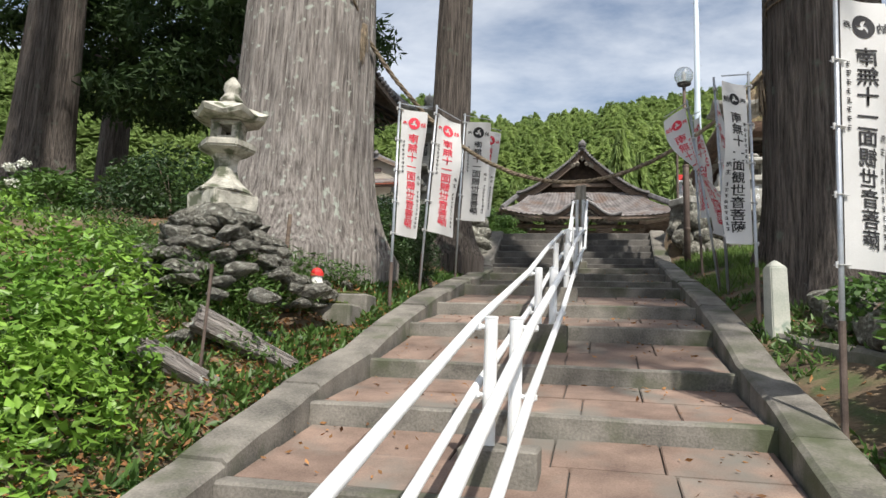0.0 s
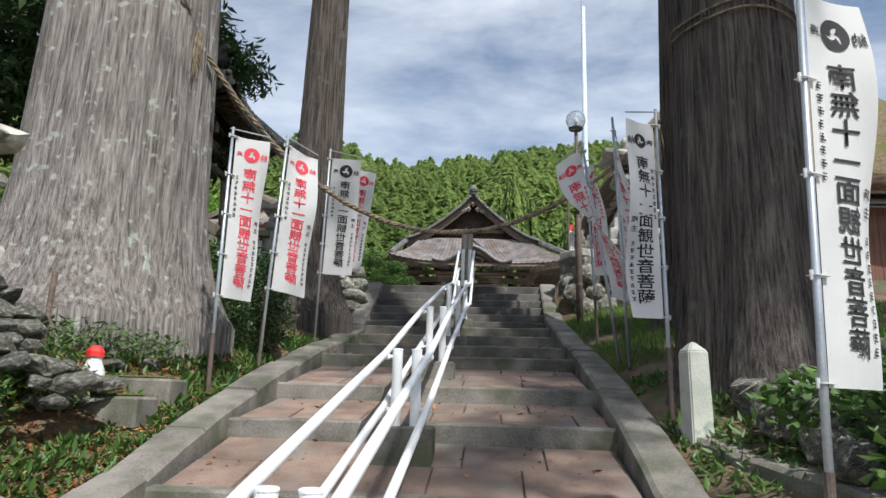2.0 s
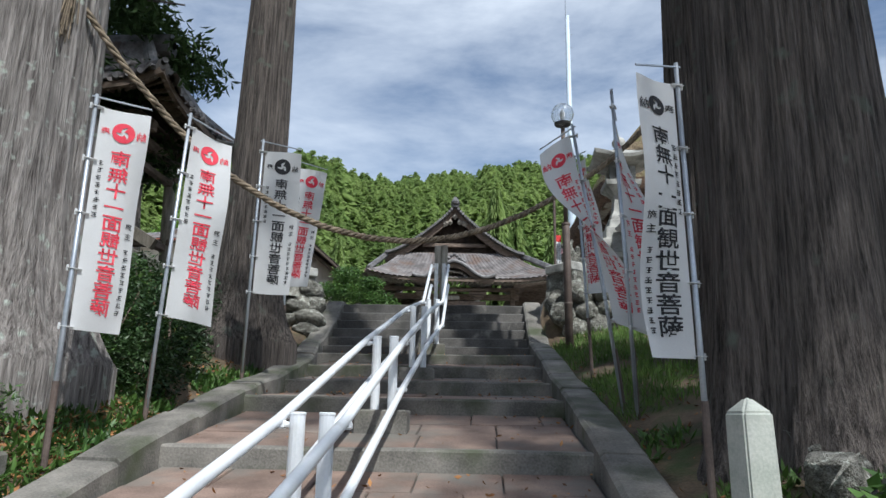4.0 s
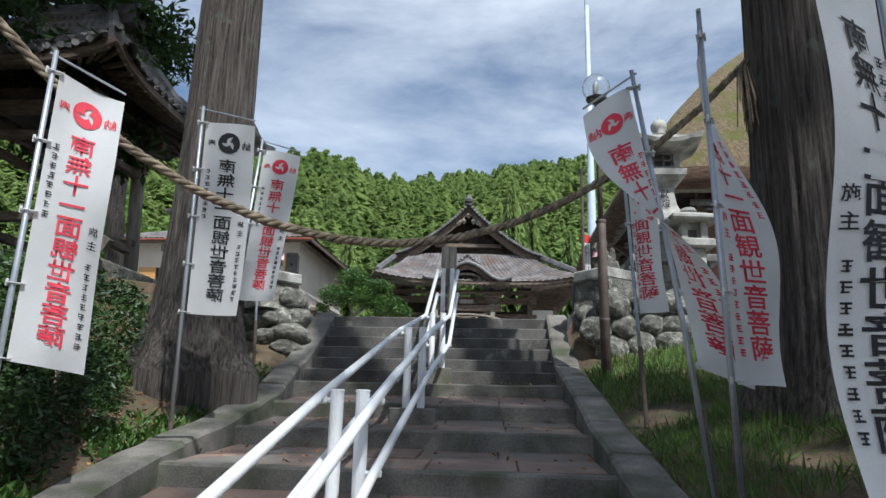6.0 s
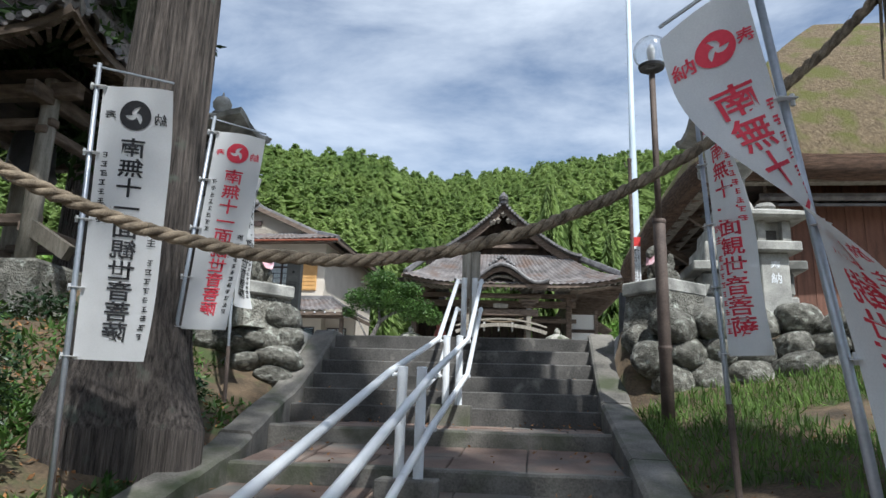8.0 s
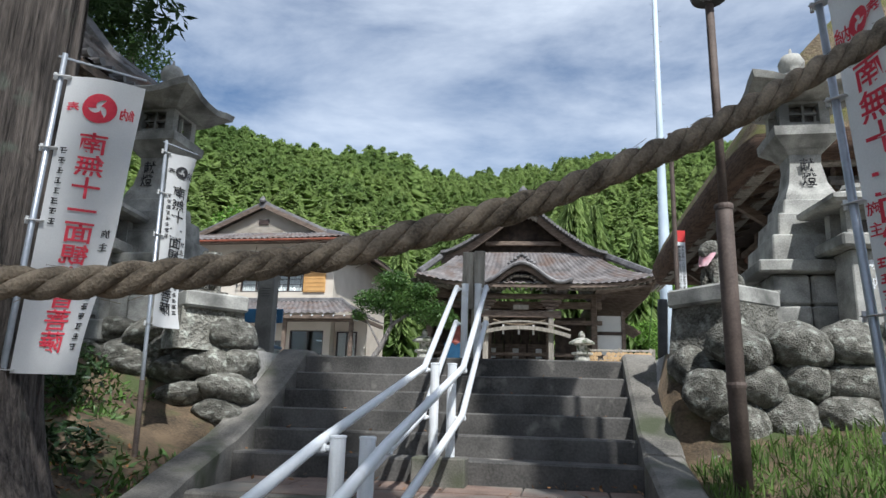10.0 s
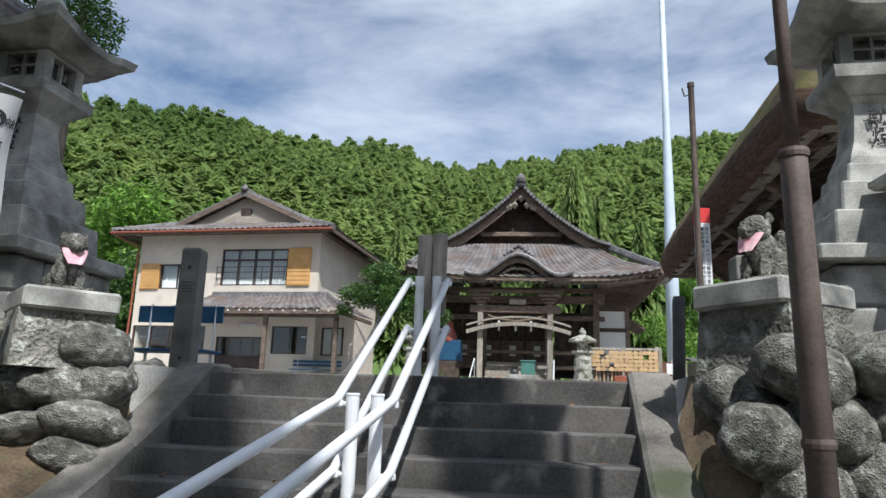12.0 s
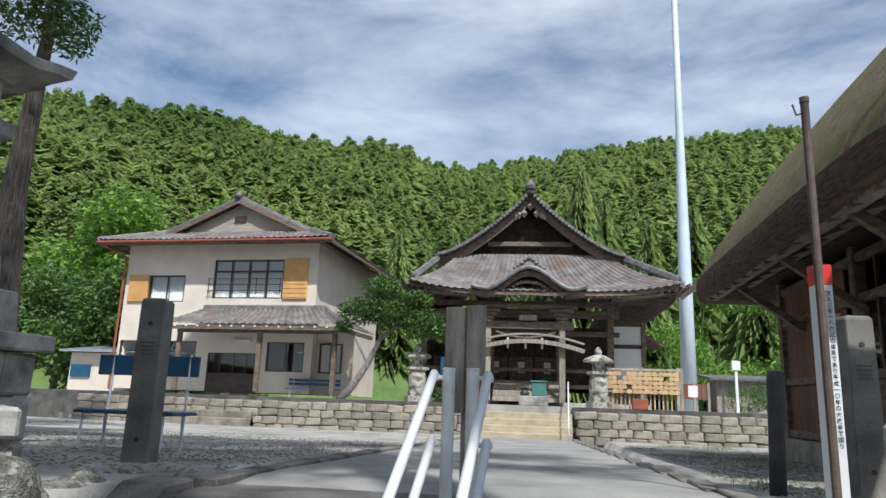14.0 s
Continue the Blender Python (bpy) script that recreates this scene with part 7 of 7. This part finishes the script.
bush("wall_weeds", "broad-leaved weeds at the foot of the boulder wall", [(-3.9, 14.2, 4.15, 0.6, 0.3, 0.3), (-5.0, 14.0, 4.3, 0.7, 0.4, 0.4), (-3.0, 13.4, 3.6, 0.3, 0.3, 0.2)], 2600, 0.09, "leaf_dark", 0.4, 6)
bush("hydrangea", "hydrangea bush with a few white flower heads in shade", [(-8.2, 8.6, 3.75, 0.7, 0.6, 0.4), (-7.6, 8.0, 3.55, 0.6, 0.5, 0.35)], 2200, 0.12, "leaf_mid", 0.55, 6)
for k, (x, y, z) in enumerate(((-8.5, 8.1, 4.05), (-8.25, 8.1, 4.1), (-8.2, 7.9, 3.75))):
    put("flower_head", leaves("flower_head", cloud([(x, y, z, 0.10, 0.10, 0.07)], 160, 0.4), 0.035, 0.8), "petal", bpy.data.objects["hydrangea"])
bush("ivy", "ivy and broad leaves over roots at the kerb", [(2.0, 4.3, 1.75, 0.35, 0.5, 0.4), (2.5, 5.2, 2.1, 0.5, 0.6, 0.45), (1.75, 3.6, 1.2, 0.25, 0.35, 0.25), (2.2, 6.1, 2.1, 0.35, 0.5, 0.25), (2.6, 3.6, 1.9, 0.6, 0.6, 0.5)], 5200, 0.085, "leaf_mid", 0.6, 8)
rk = thing("rock_outcrop", "mossy rock bank at the foot of the dark cedar", "rock bank")
for k in range(60):
    ob = put("rock", ROCKS[k % 8], "boulder", rk)
    u = k / 60
    x, y = 2.05 + 1.3 * random.random(), 5.0 + 2.9 * u
    s = random.uniform(0.28, 0.5)
    ob.matrix_basis = pose(x, y, 1.68 + 0.22 * (y - 5) + 0.25 * (x - 2), random.uniform(-40, 40), random.uniform(-40, 40), random.uniform(0, 360)) @ Matrix.Diagonal((s, s, s * 0.8, 1))

# hanging canopy of the grove
gr = thing("grove_canopy", "dark drooping cedar boughs of the shaded grove", "foliage")
blobs = []
for k in range(46):
    x, y = random.uniform(-13, -6.2), random.uniform(10.5, 19)
    blobs.append((x, y, random.uniform(5.6, 9.5) + 0.25 * (y - 10), random.uniform(0.7, 1.3), random.uniform(0.7, 1.3), random.uniform(0.35, 0.7)))
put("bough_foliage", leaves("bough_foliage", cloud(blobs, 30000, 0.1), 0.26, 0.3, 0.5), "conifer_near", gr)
for k in range(12):
    b = blobs[k]
    bm = bmesh.new()
    tube(bm, [(b[0] - 1.5, b[1] + 1, b[2] + 0.8), (b[0], b[1], b[2]), (b[0] + 1.2, b[1] - 0.5, b[2] - 0.5)], [0.06, 0.04, 0.015], 6)
    part("bough", bm, "bark", gr)
bush("undergrowth", "shaded green undergrowth on the grove floor", [(random.uniform(-13, -6.4), random.uniform(9, 16), 3.9 + random.uniform(0, 0.5), 0.9, 0.8, 0.5) for k in range(16)], 9000, 0.12, "leaf_mid", 0.4, 0)

# pine bough by the bell house
pb = thing("bell_house_tree", "broadleaf tree rising behind the bell house", "tree")
bm = bmesh.new()
tube(bm, [(-10.5, 24, 4.4), (-10.9, 24, 9), (-10.7, 24, 13)], [0.3, 0.24, 0.1], 10)
part("trunk", bm, "bark", pb)
put("crown", leaves("crown", cloud([(-10.4, 24, 12.9, 0.8, 0.8, 0.6), (-10.0, 23.8, 12.2, 0.5, 0.5, 0.35), (-11.4, 24, 13.4, 1.2, 1.2, 0.9)], 3000, 0.3), 0.16, 0.35), "leaf_mid", pb)

# garden tree by the house
mt = thing("garden_tree", "spreading green maple with a leaning grey trunk", "tree")
bm = bmesh.new()
tube(bm, [(-7.6, 35.75, 4.95), (-7.1, 35.8, 5.5), (-6.6, 35.85, 6.3), (-6.2, 35.9, 7.2), (-5.5, 35.9, 7.7)], [0.15, 0.13, 0.11, 0.09, 0.05], 9)
part("trunk", bm, "bark_pale", mt, smooth=True)
for a, b in (((-6.6, 35.85, 6.3), (-7.2, 35.7, 7.4)), ((-6.2, 35.9, 7.2), (-6.4, 36.0, 8.6)), ((-5.8, 35.9, 7.5), (-4.6, 35.7, 7.9)), ((-5.8, 35.9, 7.5), (-5.2, 36.2, 8.6))):
    bm = bmesh.new()
    tube(bm, [a, b], [0.06, 0.02], 7)
    part("limb", bm, "bark_pale", mt)
put("crown", leaves("crown", cloud([(-6.9, 35.8, 8.2, 0.9, 0.8, 0.5), (-5.7, 35.8, 8.1, 1.0, 0.9, 0.6), (-4.6, 35.7, 7.7, 0.95, 0.8, 0.55), (-6.2, 35.9, 9.0, 0.8, 0.8, 0.45), (-5.0, 35.8, 8.6, 0.7, 0.7, 0.35), (-3.9, 35.7, 7.4, 0.5, 0.6, 0.35), (-7.5, 35.7, 7.6, 0.35, 0.35, 0.25)], 9500, 0.2), 0.13, 0.5), "leaf_mid", mt)

# trees at the foot of the hill
ft = thing("light_tree", "broad light green deciduous trees beside the house", "tree")
blobs = [(random.uniform(-34, -21), random.uniform(52, 60), random.uniform(9, 18) - 0.0, 2.6, 2.6, 1.8) for k in range(22)]
blobs = [(b[0], b[1], min(b[2], 18.5 - 0.25 * abs(b[0] + 27)), *b[3:]) for b in blobs]
for k in range(4):
    bm = bmesh.new()
    tube(bm, [(-31 + k * 3, 56, 4), (-31 + k * 3.1, 56, 10), (-31 + k * 3.3, 56, 15)], [0.3, 0.22, 0.08], 8)
    part("trunk", bm, "bark", ft)
put("crown", leaves("crown", cloud(blobs, 16000, 0.3), 0.5, 0.5), "leaf_bright", ft)
ft = thing("green_tree", "dense green trees beside the shed", "tree")
blobs = [(random.uniform(-27, -18.5), random.uniform(42, 47), random.uniform(5.6, 10.5), 1.6, 1.6, 1.2) for k in range(22)]
for k in range(3):
    bm = bmesh.new()
    tube(bm, [(-26 + k * 3, 45, 4), (-26 + k * 3.1, 45, 9)], [0.22, 0.08], 8)
    part("trunk", bm, "bark", ft)
put("crown", leaves("crown", cloud(blobs, 14000, 0.3), 0.3, 0.5), "leaf_mid", ft)
ft = thing("bamboo_grove", "bright green bamboo and shrubs behind the mast", "tree")
blobs = [(random.uniform(5.6, 14), random.uniform(53, 58), random.uniform(6, 12.5), 1.3, 1.3, 1.0) for k in range(22)]
for k in range(8):
    bm = bmesh.new()
    tube(bm, [(6 + k, 55, 4), (6.1 + k, 55, 9), (6.5 + k, 55, 12)], [0.06, 0.05, 0.02], 6)
    part("stem", bm, "leaf_mid", ft)
put("crown", leaves("crown", cloud(blobs, 15000, 0.2), 0.32, 0.25, 0.5), "leaf_bright", ft)
bush("terrace_shrub", "round clipped shrubs on the terrace", [(6.3, 38, 5.5, 0.7, 0.6, 0.5), (7.4, 39, 5.7, 0.8, 0.7, 0.6), (-4.2, 36.2, 5.35, 0.4, 0.4, 0.3)], 3200, 0.09, "leaf_mid", 0.5, 0)
big = [conifer_proto(40 + s, 1500) for s in range(3)]
forest("tall_conifers", [(1.6, 62, 5, 16.5, 0.9), (3.4, 66, 5, 15.5, 0.95), (6.5, 64, 5, 13, 1.0), (-1.2, 68, 6, 13, 0.9), (10, 66, 6, 14, 1.0), (-9, 70, 6, 13, 1.0), (-5, 72, 6, 13, 1.0), (14, 64, 6, 13, 1.0), (-14, 70, 6, 13, 1.0)], "conifer", "tall dark conifers behind the temple", big)


# ---- grass and litter ----
def scatter(n, x0, x1, y0, y1, keep, dz=0.0):
    pts = []
    while len(pts) < n:
        x, y = random.uniform(x0, x1), random.uniform(y0, y1)
        if keep(x, y):
            pts.append((x, y, ground_z(x, y) + dz))
    return pts


def patch(x, y, s=0.9, t=0.0):
    return noise.noise((x * s, y * s, 9)) > t


gp = scatter(15000, 1.45, 4.5, 9.0, 14.6, lambda x, y: patch(x, y, 0.8, -0.25))
tagged(put("grass_bank", leaves("grass_bank", gp, 0.13, 0.09, -1.0, 0.1), "grass"), "short bright grass on the bank beside the stairs", "grass", kind="stuff")
gp = scatter(26000, -8, -2.3, 0, 15, lambda x, y: patch(x, y, 0.9, -0.08)) + scatter(12000, -3.8, -2.3, 2, 12, lambda x, y: patch(x, y, 1.6, -0.1)) + scatter(8000, 1.45, 4, 2, 9, lambda x, y: patch(x, y, 0.7, -0.1))
tagged(put("slope_weeds", leaves("slope_weeds", gp, 0.10, 0.3, -0.5, 0.2), "leaf_mid"), "low weeds and moss covering the slopes", "weeds", kind="stuff")
gp = [(x, y, court(y) + 0.02) for x, y in ((random.uniform(1.6, 8), random.uniform(17, 33)) for _ in range(26000)) if patch(x, y, 0.45, 0.05)] + [(x, y, court(y) + 0.02) for x, y in ((random.uniform(-14, -2.8), random.uniform(17.5, 34.5)) for _ in range(14000)) if patch(x, y, 0.5, 0.3)]
tagged(put("yard_grass", leaves("yard_grass", gp, 0.05, 0.14, -0.7, 0.1), "grass"), "thin grass growing through the gravel yard", "grass", kind="stuff")
lp = scatter(8000, -6, -2.3, 0, 14, lambda x, y: True, 0.015) + scatter(6000, -3.4, -2.3, 2.5, 9, lambda x, y: True, 0.015) + scatter(900, 1.45, 3.5, 2, 13, lambda x, y: True, 0.015)
tagged(put("leaf_litter", leaves("leaf_litter", lp, 0.06, 0.4, 0.0, 0.15), "litter"), "brown fallen leaves on the slopes", "leaf litter", kind="stuff")
pts = []
for (y, z), (y2, z2) in zip(low, low[1:] + [(14.612, 3.535)]):
    if y < 2:
        continue
    for k in range(60):
        u = random.random() ** 0.5 if random.random() < 0.75 else random.random()
        yy = y + LIP + (y2 - y - LIP) * u
        zz = z + (z2 - 0.15 - z) * (yy - y - LIP) / (y2 - y - LIP)
        pts.append((random.choice((random.uniform(XL, -0.6), random.uniform(XL, XR), random.uniform(0.3, XR))), yy, zz + 0.012))
for y, z in high:
    for k in range(6):
        pts.append((random.uniform(xl(15), XR), y + random.uniform(0.15, 0.3), z + 0.01))
tagged(put("fallen_leaves", leaves("fallen_leaves", pts, 0.05, 0.45, 0.0, 0.15), "litter"), "orange-brown fallen leaves on the stair treads", "leaf litter", kind="stuff")
# pebbles in the yard
pv, pf = [], []
base_v = np.array([(1, 0, 0), (-1, 0, 0), (0, 1, 0), (0, -1, 0), (0, 0, 0.7), (0, 0, -0.7)], float)
base_f = np.array([(0, 2, 4), (2, 1, 4), (1, 3, 4), (3, 0, 4)])
for k in range(9000):
    x, y = random.choice((random.uniform(-9, -2.6), random.uniform(1.7, 6))), random.uniform(16.9, 26)
    s = random.uniform(0.008, 0.028)
    a = random.uniform(0, 6.3)
    r_ = np.array([[math.cos(a), -math.sin(a), 0], [math.sin(a), math.cos(a), 0], [0, 0, 1]])
    pf.append(base_f + 6 * k)
    pv.append(base_v @ r_.T * s * np.array([1.2, 0.9, 0.8]) + np.array([x, y, court(y) + 0.025]))
tagged(put("pebbles", mesh_np("pebbles", np.concatenate(pv), np.concatenate(pf)), "wall_stone"), "loose grey pebbles on the gravel yard", "gravel", kind="stuff")
# stones along the left kerb
for k in range(16):
    y = 3.4 + k * 0.42 + random.uniform(-0.1, 0.1)
    x = -2.80 - random.random() * 0.35
    s = random.uniform(0.09, 0.24)
    ob = put("loose_stone", ROCKS[k % 8], "old_stone")
    ob.matrix_basis = pose(x, y, ground_z(x, y) + s * 0.2, random.uniform(-30, 30), random.uniform(-30, 30), random.uniform(0, 360)) @ Matrix.Diagonal((s * 1.4, s, s * 0.6, 1))
    tagged(ob, "loose grey stone lying along the kerb", "stone", group="loose stones on the slope")
for x0, y0, w in ((-3.25, 7.35, 0.8), (-3.0, 6.85, 0.55)):
    ms = thing("mossy_slab", "mossy cut-stone slab beside the kerb", "stone slab", group="mossy slabs")
    part("slab", bbox(x0, x0 + w, y0 - 0.35, y0, ground_z(x0 + w, y0) - 0.1, ground_z(x0 + w, y0) + 0.14, 0.02), "kerb_stone", ms)
    part("moss_cap", bbox(x0 + 0.03, x0 + w - 0.1, y0 - 0.33, y0 - 0.05, ground_z(x0 + w, y0) + 0.141, ground_z(x0 + w, y0) + 0.16, 0.008), "moss", ms)

# ---- paving slabs of the treads ----
for (y, z), (y2, z2) in zip(low, low[1:] + [(14.612, 3.535)]):
    if y < 0.5:
        continue
    rise2 = RISE if y2 < 14.2 else 0.18
    ya, yb = y + LIP + 0.006, y2 + 0.0
    zb = z2 - rise2 - 0.005
    rows_n = max(1, round((yb - ya) / 0.55))
    for r in range(rows_n):
        a, b = ya + (yb - ya) * r / rows_n, ya + (yb - ya) * (r + 1) / rows_n
        x = xl(y) + 0.02
        first = random.uniform(0.35, 0.62)
        while x < XR - 0.05:
            w = min(first if first else random.uniform(0.56, 0.66), XR - 0.02 - x)
            first = None
            if XR - 0.02 - (x + w) < 0.2:
                w = XR - 0.02 - x
            za = z + (zb - z) * (a - ya) / (yb - ya)
            zc = z + (zb - z) * (b - ya) / (yb - ya)
            j = random.uniform(-0.006, 0.004)
            bm = wedge(x + 0.006, x + w - 0.006, a + 0.005, za + j - 0.002, b - 0.005, zc + j + random.uniform(-0.004, 0.003), 0.05, 0.006)
            part("paving_slab", bm, "slab", stairs)
            x += w
